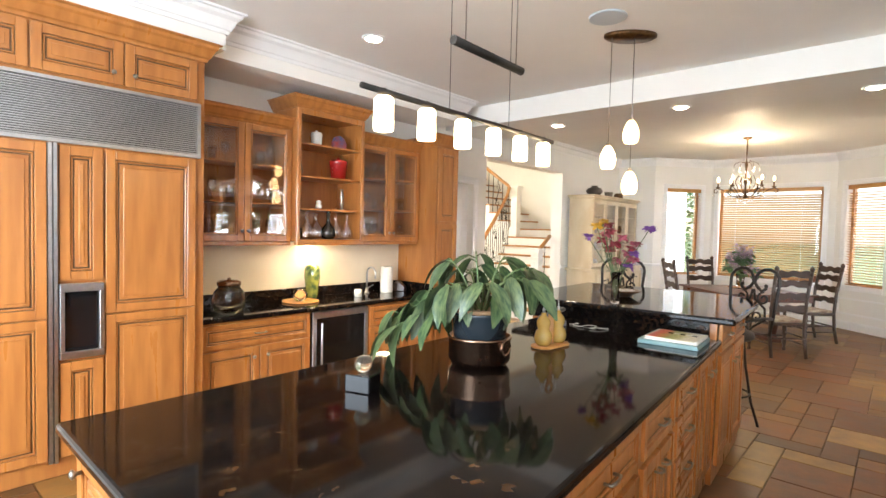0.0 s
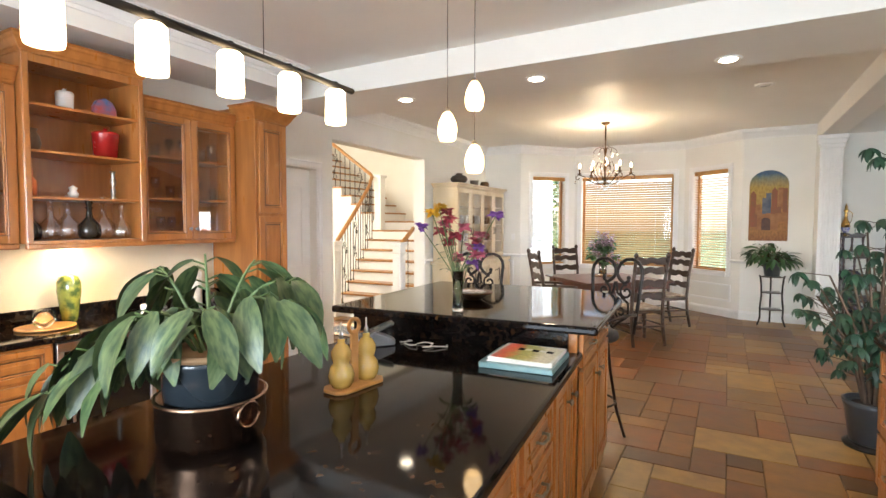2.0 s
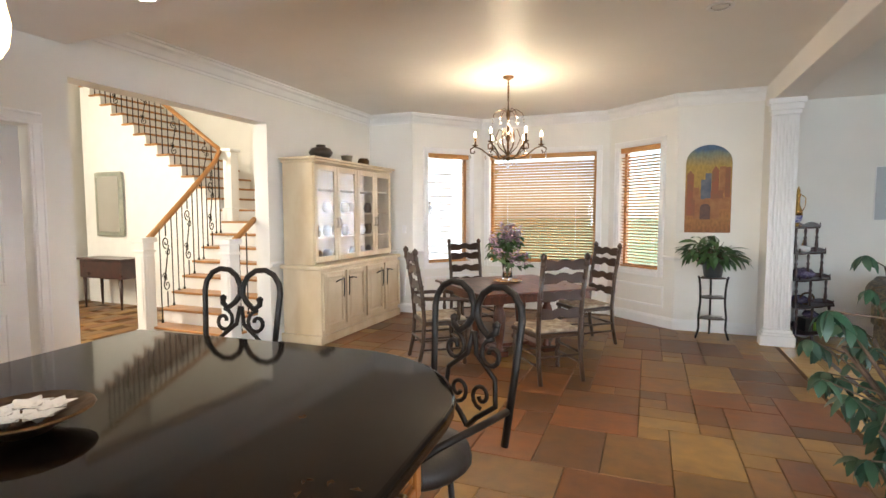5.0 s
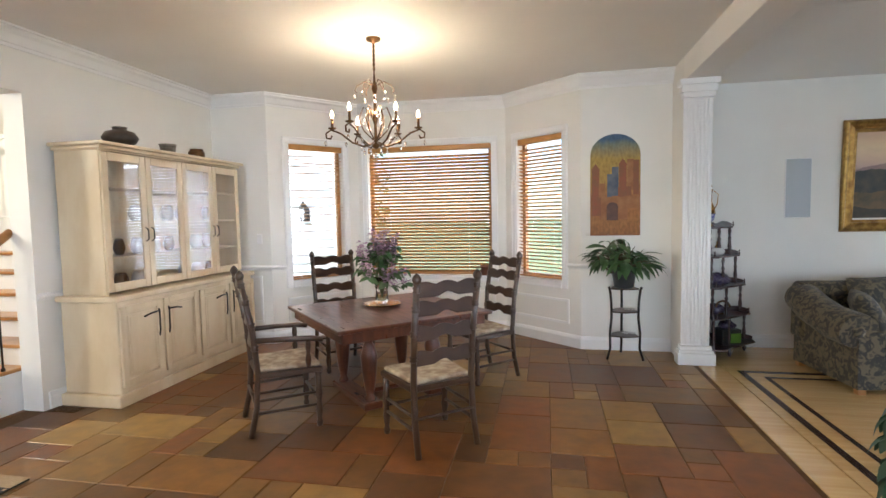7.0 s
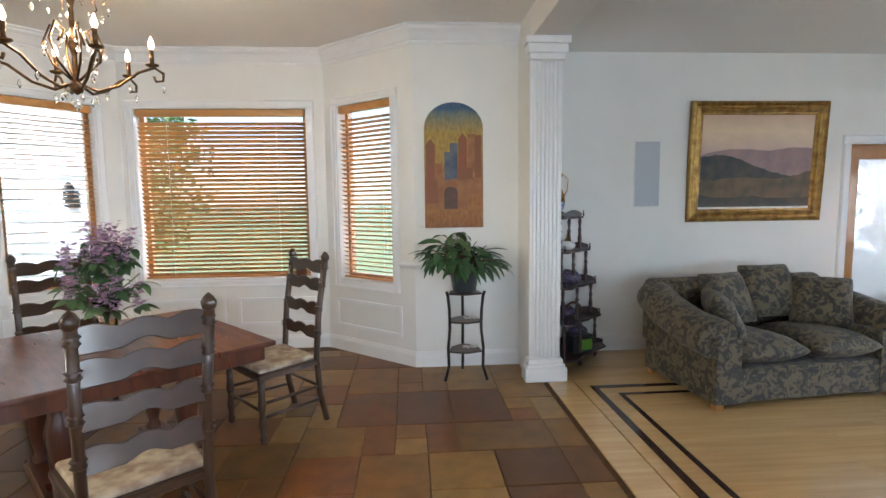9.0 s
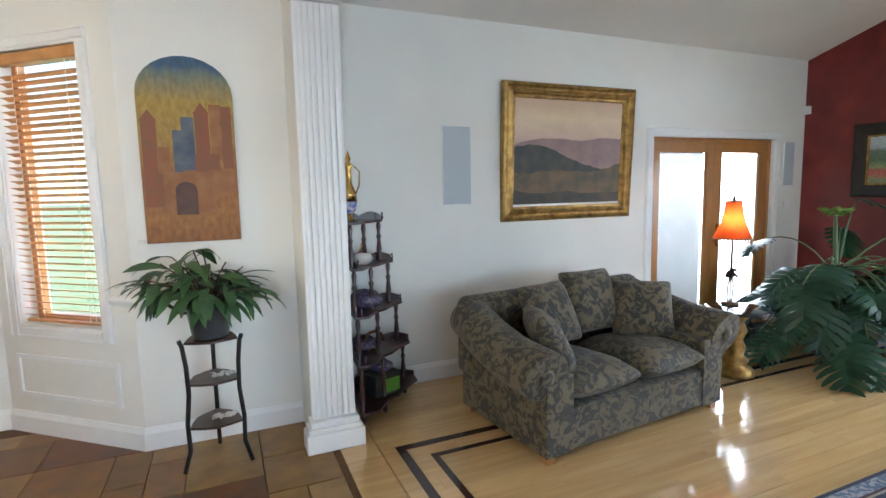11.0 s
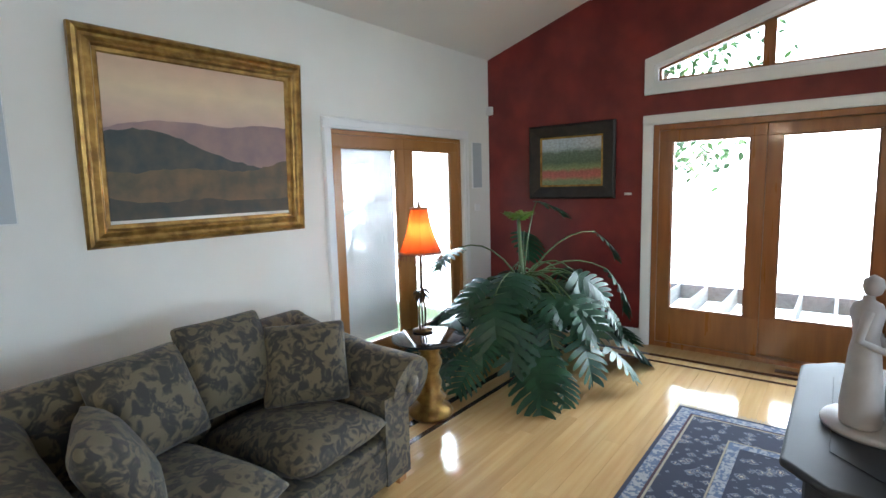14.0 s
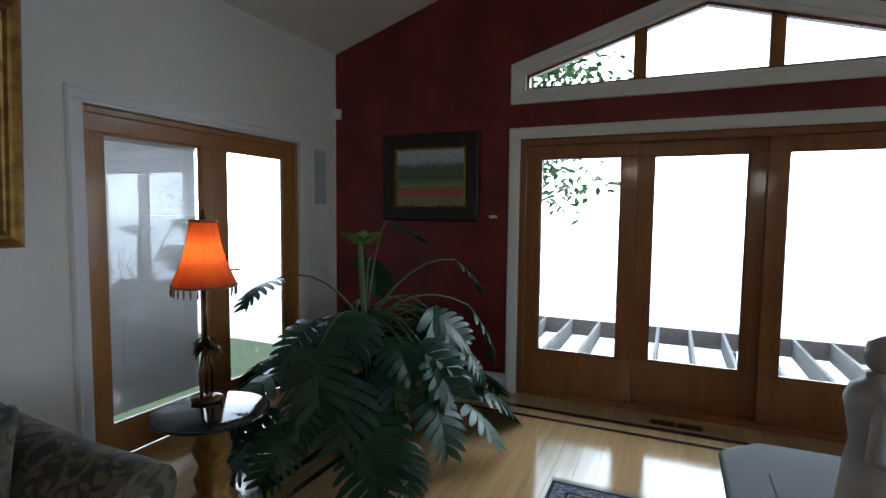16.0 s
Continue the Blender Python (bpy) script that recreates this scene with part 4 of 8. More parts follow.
# built-in fridge
FX = -2.98
fr = thing("fridge_cabinet", "built-in maple panelled side-by-side fridge with steel grille", "fridge", (-3.35, 0.1, 0))
m = front(FX, 0)
g, gz, gk = Mesh(), Mesh(), Mesh()
g.box(-3.69, -0.95, 0.0, FX - 0.002, 0.86, 2.72)
g.done("carcass", MAPLE, fr, 0.004)
g = Mesh()
for a, b in ((-0.62, -0.14), (-0.13, 0.34), (0.35, 0.8)):
    raised_door(g, gz, m, a, b, 2.43, 2.7)
for a, b in ((-0.86, -0.06), (0.24, 0.79)):
    raised_door(g, gz, m, a, b, 0.98, 2.01, 0.03)
    raised_door(g, gz, m, a, b, 0.12, 0.97, 0.03)
raised_door(g, gz, m, 0.0, 0.225, 1.2, 2.01, 0.03), raised_door(g, gz, m, 0.0, 0.225, 0.12, 0.7, 0.03)
g.done("door_panel", MAPLE, fr, 0.003, "glazed maple raised panels")
gz.done("panel_groove", GLAZE, fr)
g = Mesh(m)
for i in range(24):
    z = 2.052 + i * 0.0138
    g.box(-0.88, -0.03, z, 0.8, -0.012, z + 0.0065)
g.box(-0.9, -0.034, 2.025, 0.82, -0.002, 2.048), g.box(-0.9, -0.034, 2.384, 0.82, -0.002, 2.405), g.box(0.8, -0.034, 2.048, 0.82, -0.002, 2.384)
g.box(-0.055, -0.035, 0.1, -0.035, -0.002, 2.02), g.box(-0.03, -0.045, 0.1, -0.012, -0.002, 2.02)
g.done("grille", STEEL, fr, label="brushed steel louvred grille and trim")
g = Mesh(m)
g.box(-0.88, -0.012, 2.049, 0.8, -0.003, 2.383)
g.done("grille_back", BLACKP, fr)
g = Mesh(m)
for a, b, c, d in ((-0.002, 0.228, 0.72, 0.765), (-0.002, 0.228, 1.13, 1.18), (-0.002, 0.024, 0.765, 1.13), (0.202, 0.228, 0.765, 1.13)):
    g.box(a, -0.045, c, b, -0.002, d)
g.done("dispenser_frame", STEEL, fr, 0.004)
g = Mesh(m)
g.box(0.024, -0.012, 0.765, 0.202, -0.004, 1.13)
g.box(0.05, -0.036, 1.04, 0.176, -0.012, 1.13)
g.box(0.04, -0.03, 0.765, 0.186, -0.012, 0.78)
g.done("dispenser", DARKGLASS, fr)
for u, z in ((-0.55, 2.5), (0.28, 2.5), (0.4, 2.5)):
    knob(gk, m, u, z)
gk.done_each("knob", NICKEL, fr)
g = Mesh()
g.sweep(COR, [(FX, -0.95, 2.84), (FX, 0.86, 2.84), (-3.69, 0.86, 2.84)])
g.box(-3.69, -0.95, 2.72, FX - 0.002, 0.858, 2.838)
g.done("cornice", MAPLE, fr, 0.003)

# upper cabinets
UX = -3.37


def glassware(name, label, x, y, z, prof, mat=None):
    g = Mesh()
    g.lathe(prof, (x, y, z), 12)
    return tagged(g.done(name, mat or GLASSW), label, "glassware")


GOBLET = [(0.03, 0), (0.03, 0.004), (0.005, 0.01), (0.005, 0.07), (0.03, 0.09), (0.036, 0.13), (0.03, 0.17), (0.028, 0.17), (0.033, 0.13), (0.003, 0.085)]
TUMBLER = [(0.03, 0), (0.036, 0.11), (0.033, 0.11), (0.027, 0.01), (0.001, 0.008)]
DECANTER = [(0.05, 0), (0.065, 0.03), (0.06, 0.09), (0.02, 0.14), (0.014, 0.19), (0.022, 0.2), (0.022, 0.205), (0.012, 0.21), (0.022, 0.235), (0.012, 0.26), (0.001, 0.265)]


def wall_cabinet(y0, y1, x, z0, z1, doors, label):
    t = thing("wall_cabinet", label, "cabinet", (x - 0.15, (y0 + y1) / 2, z0), group="wall cabinets over the bar counter")
    m = front(x, y0)
    w = y1 - y0
    g = Mesh()
    g.box(KX + 0.005, y0, z0, x, y0 + 0.02, z1), g.box(KX + 0.005, y1 - 0.02, z0, x, y1, z1)
    g.box(KX + 0.005, y0 + 0.02, z0, x, y1 - 0.02, z0 + 0.02), g.box(KX + 0.005, y0 + 0.02, z1 - 0.02, x, y1 - 0.02, z1)
    g.box(KX + 0.005, y0 + 0.02, z0 + 0.02, KX + 0.02, y1 - 0.02, z1 - 0.02)
    g.done("carcass", MAPLE, t, 0.002)
    n = 3 if doors else 4
    for k in range(1, n):
        g = Mesh()
        z = z0 + (z1 - z0) * k / n
        g.box(KX + 0.02, y0 + 0.02, z - 0.009, x - 0.03, y1 - 0.02, z + 0.009)
        g.done("shelf", MAPLE, t, 0.002)
    g = Mesh()
    if doors:
        for a, b in ((0.004, w / 2 - 0.002), (w / 2 + 0.002, w - 0.004)):
            s = 0.06
            for c, d, e, f in ((a, a + s, z0, z1), (b - s, b, z0, z1), (a + s, b - s, z0, z0 + s), (a + s, b - s, z1 - s, z1)):
                g.box(c, -0.022, e + 0.004, d, 0, f - 0.004, m)
            i = s + 0.012
            for c, d, e, f in ((a + s, a + i, z0 + s, z1 - s), (b - i, b - s, z0 + s, z1 - s), (a + i, b - i, z0 + s, z0 + i), (a + i, b - i, z1 - i, z1 - s)):
                g.box(c, -0.016, e, d, -0.004, f, m)
        g.done("door", MAPLE, t, 0.003)
        g = Mesh()
        g.box(0.06, -0.01, z0 + 0.06, w / 2 - 0.06, -0.008, z1 - 0.06, m), g.box(w / 2 + 0.06, -0.01, z0 + 0.06, w - 0.06, -0.008, z1 - 0.06, m)
        p = g.done("pane", PANE, t)
        g = Mesh()
        for a, b in ((0.004, w / 2 - 0.002), (w / 2 + 0.002, w - 0.004)):
            for c, d, e, f in ((a + 0.052, a + 0.056, z0 + 0.05, z1 - 0.05), (b - 0.056, b - 0.052, z0 + 0.05, z1 - 0.05), (a + 0.052, b - 0.052, z0 + 0.052, z0 + 0.056), (a + 0.052, b - 0.052, z1 - 0.056, z1 - 0.052)):
                g.box(c, -0.0232, e, d, -0.02, f, m)
        g.done("groove", GLAZE, t)
        g = Mesh()
        knob(g, m, w / 2 - 0.03, z0 + 0.09), knob(g, m, w / 2 + 0.03, z0 + 0.09)
        g.done_each("knob", NICKEL, t)
    else:
        for a, b in ((0, 0.035), (w - 0.035, w)):
            g.box(a, -0.015, z0, b, 0, z1, m)
        g.box(0.035, -0.015, z1 - 0.05, w - 0.035, 0, z1, m)
        g.done("face_frame", MAPLE, t, 0.003)
    g = Mesh()
    c = 0.11
    g.sweep([(o * 0.8, u * 0.8) for o, u in COR], [(KX + 0.01, y0, z1 + c), (x + 0.005, y0, z1 + c), (x + 0.005, y1, z1 + c), (KX + 0.01, y1, z1 + c)] if not doors else [(x + 0.005, y0, z1 + c), (x + 0.005, y1, z1 + c)])
    g.box(KX + 0.01, y0 + 0.001, z1, x + 0.004, y1 - 0.001, z1 + c - 0.003)
    g.done("cornice", MAPLE, t, 0.003)
    g = Mesh()
    g.box(x - 0.03, y0, z0 - 0.035, x + 0.012, y1, z0)
    g.done("light_rail", MAPLE, t, 0.006)
    return t


wall_cabinet(0.9, 1.8, UX, 1.42, 2.42, True, "glazed maple wall cabinet with glass doors and glassware")
wall_cabinet(1.803, 2.56, UX + 0.09, 1.42, 2.62, False, "open maple shelf cabinet with cornice, half full")
wall_cabinet(2.563, 3.44, UX, 1.42, 2.42, True, "glazed maple wall cabinet with glass doors and glassware")
rnd = random.Random(4)
for y0, y1 in ((0.97, 1.73), (2.63, 3.38)):
    for k in range(3):
        z = 1.42 + k / 3 + (0.0215 if k == 0 else 0.0105)
        for i in range(6):
            y = y0 + 0.04 + (y1 - y0 - 0.08) * i / 5 + rnd.uniform(-0.015, 0.015)
            glassware("wine_glass" if (i + k) % 3 else "tumbler", "clear stemmed glass on a cabinet shelf" if (i + k) % 3 else "clear glass tumbler on a cabinet shelf", -3.53 + rnd.uniform(-0.05, 0.05), y, z, GOBLET if (i + k) % 3 else TUMBLER)
for i, (y, s) in enumerate(((1.88, 1.0), (1.98, 1.1), (2.1, 1.2), (2.22, 1.1), (2.33, 1.2), (2.44, 1.0))):
    glassware("decanter", "cut glass decanter on the lowest open shelf", -3.42 + 0.04 * (i % 2), y, 1.442, [(r * s, z * s) for r, z in DECANTER], None if i % 3 else surf("dark_bottle", (0.03, 0.02, 0.012), (0.02, 0.015, 0.01), 4, 0.15))


def lathed(name, label, category, at, prof, mat, seg=16, squash=1.0):
    g = Mesh()
    g.lathe(prof, at, seg, squash=squash)
    return tagged(g.done(name, mat), label, category)


REDP = surf("red_enamel", (0.36, 0.015, 0.015), (0.28, 0.012, 0.012), 5, 0.25, coat=0.3)
ORANGE = surf("orange_label", (0.6, 0.15, 0.03), (0.5, 0.12, 0.025), 8, 0.4)
lathed("ice_bucket", "red enamel ice bucket with steel lid", "bucket", (-3.45, 2.38, 2.031), [(0.075, 0), (0.09, 0.17), (0.092, 0.18), (0.07, 0.195), (0.015, 0.2), (0.015, 0.22), (0.001, 0.222)], REDP)
lathed("canister", "white lidded china canister", "canister", (-3.45, 2.12, 2.331), [(0.05, 0), (0.055, 0.1), (0.057, 0.11), (0.05, 0.13), (0.012, 0.135), (0.012, 0.15), (0.001, 0.152)], CHINA)
g = Mesh(pose(-3.42, 2.36, 2.331, 90, 0, 90))
g.prism([(-0.08, 0), (0.08, 0), (0.08, 0.06), (0.055, 0.11), (0, 0.135), (-0.055, 0.11), (-0.08, 0.06)], -0.02, 0.02)
tagged(g.done("mantel_ornament", surf("painted_plaque", (0.4, 0.05, 0.03), (0.07, 0.12, 0.25), 14, 0.4), bevel=0.006), "small red and blue arched ornament", "ornament")
lathed("jug", "small brown pottery jug", "jug", (-3.46, 1.92, 2.031), [(0.04, 0), (0.055, 0.05), (0.045, 0.1), (0.03, 0.13), (0.038, 0.15), (0.03, 0.148), (0.001, 0.05)], surf("brown_pottery", (0.2, 0.12, 0.06), (0.13, 0.075, 0.04), 9, 0.4))
lathed("bottle", "small bottle with orange label", "bottle", (-3.44, 1.9, 1.731), [(0.035, 0), (0.035, 0.1), (0.012, 0.13), (0.012, 0.18), (0.015, 0.185), (0.001, 0.187)], ORANGE)
lathed("figurine", "small white china ornament", "ornament", (-3.44, 2.15, 1.731), [(0.025, 0), (0.035, 0.03), (0.02, 0.05), (0.028, 0.07), (0.001, 0.09)], CHINA)
lathed("candlestick", "dark turned candlestick on a shelf", "candlestick", (-3.44, 2.42, 1.731), [(0.03, 0), (0.012, 0.02), (0.02, 0.06), (0.01, 0.09), (0.022, 0.13), (0.012, 0.18), (0.02, 0.21), (0.001, 0.212)], NICKEL)

# base cabinets, counter, wine cooler
CT = 0.845
m = front(-3.1, 0)


def base_cabinet(y0, y1, label):
    t = thing("base_cabinet", label, "cabinet", (-3.4, (y0 + y1) / 2, 0), group="base cabinets under the bar counter")
    g, gz, gk = Mesh(), Mesh(), Mesh()
    g.box(KX + 0.005, y0, 0.1, -3.102, y1, CT - 0.04)
    g.box(KX + 0.005, y0, 0.0, -3.17, y1, 0.1)
    g.done("carcass", MAPLE, t, 0.002)
    g = Mesh()
    raised_door(g, gz, m, y0 + 0.02, y1 - 0.02, 0.6, 0.785)
    mid = (y0 + y1) / 2
    raised_door(g, gz, m, y0 + 0.02, mid - 0.004, 0.12, 0.58), raised_door(g, gz, m, mid + 0.004, y1 - 0.02, 0.12, 0.58)
    g.done("door", MAPLE, t, 0.003)
    gz.done_each("panel_groove", GLAZE, t)
    bar_pull(gk, m, mid, 0.69), knob(gk, m, mid - 0.06, 0.5), knob(gk, m, mid + 0.06, 0.5)
    gk.done_each("handle", NICKEL, t)


base_cabinet(0.87, 1.85, "glazed maple base cabinet with drawer and two doors")
base_cabinet(2.5, 3.44, "glazed maple base cabinet with drawer and two doors")
wc = thing("wine_cooler", "under-counter wine cooler with steel frame and dark glass", "cooler", (-3.4, 2.18, 0))
g = Mesh()
g.box(KX + 0.005, 1.86, 0.0, -3.11, 2.49, CT - 0.042)
g.done("body", BLACKP, wc)
g = Mesh()
for a, b, c, d in ((1.86, 2.49, 0.735, 0.795), (1.86, 2.49, 0.1, 0.14), (1.86, 1.9, 0.14, 0.735), (2.45, 2.49, 0.14, 0.735)):
    g.box(a, -0.025, c, b, -0.0, d, m)
g.tube([(-3.03, 1.925, 0.2), (-3.03, 1.925, 0.7)], 0.01, 8)
g.done("door_frame", STEEL, wc, 0.003)
g = Mesh()
g.box(1.9, -0.012, 0.14, 2.45, -0.004, 0.735, m)
g.done("door_glass", DARKGLASS, wc)
bc = thing("bar_counter", "polished black granite counter with upstand", "counter", (-3.4, 2.15, CT - 0.04))
g = Mesh()
g.box(KX + 0.002, 0.865, CT - 0.04, -3.06, 3.445, CT)
g.done("slab", GRANITE, bc, 0.012, segs=3)
g = Mesh()
g.box(KX + 0.002, 0.865, CT + 0.001, KX + 0.024, 3.445, CT + 0.1), g.box(KX + 0.03, 3.423, CT + 0.001, -3.1, 3.445, CT + 0.1)
g.done("upstand", GRANITE, bc, 0.004)
bs = Mesh()
bs.box(KX + 0.001, 0.87, CT + 0.1, KX + 0.006, 3.44, 1.42)
structure(bs.done("backsplash", surf("cream_backsplash", (0.72, 0.64, 0.5), (0.68, 0.6, 0.46), 4, 0.35)), "cream painted backsplash under the cabinets", "backsplash")

# pantry tower
pt = thing("pantry_cabinet", "tall glazed maple pantry cabinet with cornice", "cabinet", (-3.4, 3.63, 0))
g, gz, gk = Mesh(), Mesh(), Mesh()
g.box(KX + 0.005, 3.45, 0, -3.102, 3.82, 2.5)
g.done("carcass", MAPLE, pt, 0.003)
g = Mesh()
raised_door(g, gz, m, 3.475, 3.795, 1.65, 2.46), raised_door(g, gz, m, 3.475, 3.795, 0.95, 1.62), raised_door(g, gz, m, 3.475, 3.795, 0.12, 0.92)
g.done("door", MAPLE, pt, 0.003)
gz.done_each("panel_groove", GLAZE, pt)
g = Mesh()
g.sweep(COR, [(KX + 0.35, 3.45, 2.61), (-3.1, 3.45, 2.61), (-3.1, 3.82, 2.61), (KX + 0.005, 3.82, 2.61)])
g.box(KX + 0.005, 3.452, 2.5, -3.103, 3.818, 2.606)
g.done("cornice", MAPLE, pt, 0.003)

# island: cabinets, low counter, raised bar
ISL = [(-1.2, -0.36), (0.24, -0.36), (-0.03, 2.86), (-1.25, 2.86)]
il = thing("island", "kitchen island with maple cabinets and black granite tops", "island", (-0.5, 1.5, 0))
g = Mesh()
g.prism([(-1.14, -0.3), (0.185, -0.3), (-0.085, 2.86), (-1.19, 2.86)], 0.0, 0.88)
g.done("carcass", MAPLE, il, 0.003)
g = Mesh()
g.prism(ISL, 0.88, 0.92)
g.done("counter", GRANITE, il, 0.014, segs=3, label="polished black granite slab")
e0, e1 = Vector((0.2, -0.3)), Vector((-0.07, 2.86))
ea = math.atan2(e1.y - e0.y, e1.x - e0.x)
im = Matrix.Translation((e0.x - 0.012, e0.y, 0)) @ Matrix.Rotation(ea, 4, "Z")
g, gz, gk = Mesh(), Mesh(), Mesh()
for a, b in ((0.05, 0.75), (0.8, 1.5), (1.55, 2.05)):
    raised_door(g, gz, im, a, b, 0.68, 0.86)
    bar_pull(gk, im, (a + b) / 2, 0.77)
    mid = (a + b) / 2
    raised_door(g, gz, im, a, mid - 0.004, 0.12, 0.65), raised_door(g, gz, im, mid + 0.004, b, 0.12, 0.65)
    bar_pull(gk, im, mid - 0.05, 0.58, 0.05), bar_pull(gk, im, mid + 0.05, 0.58, 0.05)
for z0, z1 in ((0.7, 0.86), (0.5, 0.68), (0.31, 0.48), (0.12, 0.29)):
    raised_door(g, gz, im, 2.1, 2.55, z0, z1)
    bar_pull(gk, im, 2.32, (z0 + z1) / 2)
raised_door(g, gz, im, 2.6, 2.88, 0.12, 0.86), raised_door(g, gz, im, 2.89, 3.12, 0.12, 0.86)
fm = Matrix.Translation((-1.14, -0.302, 0))
raised_door(g, gz, fm, 0.04, 0.6, 0.12, 0.86), raised_door(g, gz, fm, 0.64, 1.28, 0.12, 0.86)
knob(gk, fm, 0.1, 0.8), knob(gk, im, 2.83, 0.75), knob(gk, im, 2.95, 0.75)
# raised bar block
BR = Matrix.Translation((-0.74, 3.3, 0)) @ Matrix.Rotation(radians(3.6), 4, "Z")
gc = Mesh(BR)
gc.box(-0.62, -0.6, 0.0, 0.66, 0.35, 1.03)
gc.done("bar_carcass", MAPLE, il, 0.003)
gc = Mesh(BR)
gc.box(-0.64, -0.625, 0.921, 0.62, -0.602, 1.03)
gc.done("bar_upstand", GRANITE, il)
bm_ = BR @ Matrix.Translation((0.664, -0.6, 0)) @ Matrix.Rotation(math.pi / 2, 4, "Z")
raised_door(g, gz, bm_, 0.03, 0.46, 0.84, 1.01), raised_door(g, gz, bm_, 0.5, 0.92, 0.84, 1.01)
raised_door(g, gz, bm_, 0.03, 0.46, 0.12, 0.82), raised_door(g, gz, bm_, 0.5, 0.92, 0.12, 0.82)
bar_pull(gk, bm_, 0.25, 0.93), bar_pull(gk, bm_, 0.71, 0.93), knob(gk, bm_, 0.41, 0.72), knob(gk, bm_, 0.55, 0.72)
g.done("door", MAPLE, il, 0.003)
gz.done("panel_groove", GLAZE, il)
gk.done_each("handle", NICKEL, il, label="aged nickel pulls")
poly = [(-0.75, -0.7), (0.77, -0.7)]
for k in range(11):
    a = radians(9 * k)
    poly.append((0.77 - 0.5 + 0.5 * math.cos(a), 0.27 + 0.5 * math.sin(a)))
poly += [(-0.75, 0.77)]
g = Mesh(BR)
g.prism(poly, 1.031, 1.072)
g.done("bar_top", GRANITE, il, 0.013, segs=3, label="polished black granite raised bar top")

# counter run opposite the island
pc = thing("peninsula", "maple drawer cabinet with black granite top", "cabinet", (1.66, 2.5, 0))
g = Mesh()
g.box(1.36, 1.25, 0, 1.98, 3.9, 0.88)
g.done("carcass", MAPLE, pc, 0.003)
g = Mesh()
g.box(1.32, 1.22, 0.88, 2.02, 3.95, 0.92)
g.done("counter", GRANITE, pc, 0.012, segs=3)
pm = Matrix.Translation((1.358, 3.88, 0)) @ Matrix.Rotation(-math.pi / 2, 4, "Z")
g, gz, gk = Mesh(), Mesh(), Mesh()
for k in range(4):
    for z0, z1 in ((0.7, 0.86), (0.42, 0.68), (0.12, 0.4)):
        raised_door(g, gz, pm, 0.02 + k * 0.65, 0.62 + k * 0.65, z0, z1)
        bar_pull(gk, pm, 0.32 + k * 0.65, (z0 + z1) / 2)
g.done("drawer", MAPLE, pc, 0.003)
gz.done("panel_groove", GLAZE, pc)
gk.done_each("handle", NICKEL, pc)

# ---- lamps of kitchen and dining room ----
WARM = (1.0, 0.76, 0.48)
tk = thing("track_light", "black track with six lit opal glass cylinder shades", "lamp", (-0.86, 1.35, 2.12))
g = Mesh()
g.tube([(-0.722, 0.47, 2.09), (-0.768, 1.93, 2.09)], 0.012, 8)
for y in (0.98, 1.46):
    g.tube([(-0.722 - 0.031 * (y - 0.47), y, 2.09), (-0.722 - 0.031 * (y - 0.47), y, CZ)], 0.0015, 6)
g.done("rail", IRON, tk)
for k in range(6):
    y = 0.585 + k * 0.2475
    x = -0.727 - 0.0075 * k
    g = Mesh()
    g.lathe([(0.03, 0.0), (0.038, -0.01), (0.04, -0.12), (0.037, -0.13), (0.034, -0.12), (0.034, -0.01)], (x, y, 2.07), 16)
    g.done("shade", SHADEW, tk, label="lit opal glass cylinder")
    g = Mesh()
    g.lathe([(0.01, 0.0), (0.01, 0.03)], (x, y, 2.073), 8)
    g.done("socket", IRON, tk)
tb = thing("track_bar", "short black track bar hung from two thin rods", "lamp", (-0.19, 0.55, 2.1))
g = Mesh()
g.tube([(-0.18, 0.36, 2.1), (-0.19, 0.72, 2.1)], 0.014, 8)
g.done("rail", IRON, tb)
g = Mesh()
for y in (0.42, 0.68):
    g.tube([(-0.185, y, 2.1), (-0.185, y, CZ)], 0.002, 6)
g.done("rod", NICKEL, tb)

pd = thing("pendant_cluster", "three lit amber glass pendants under an oval bronze canopy", "lamp", (-0.83, 3.15, CZ))
g = Mesh()
g.lathe([(0.2, 0), (0.2, -0.02), (0.17, -0.035), (0.001, -0.036)], (-0.83, 3.14, CZ), 24, pose(0, 0, 0, 0, 0, 40), squash=0.55)
g.done("canopy", BRONZE, pd)
for x, y, zt in ((-0.92, 3.02, 2.23), (-0.8, 3.15, 2.43), (-0.79, 3.13, 2.04)):
    g = Mesh()
    g.tube([(x, y, zt - 0.02), (x, y, CZ - 0.03)], 0.003, 6)
    g.lathe([(0.014, 0), (0.018, 0.015), (0.008, 0.03)], (x, y, zt - 0.003), 10)
    g.done("cord", NICKEL, pd)
    g = Mesh()
    g.lathe([(0.016, 0), (0.03, -0.012), (0.052, -0.06), (0.06, -0.105), (0.054, -0.15), (0.042, -0.172), (0.036, -0.172), (0.05, -0.15)], (x, y, zt), 18)
    g.done("shade", SHADEA, pd, label="lit amber glass egg")


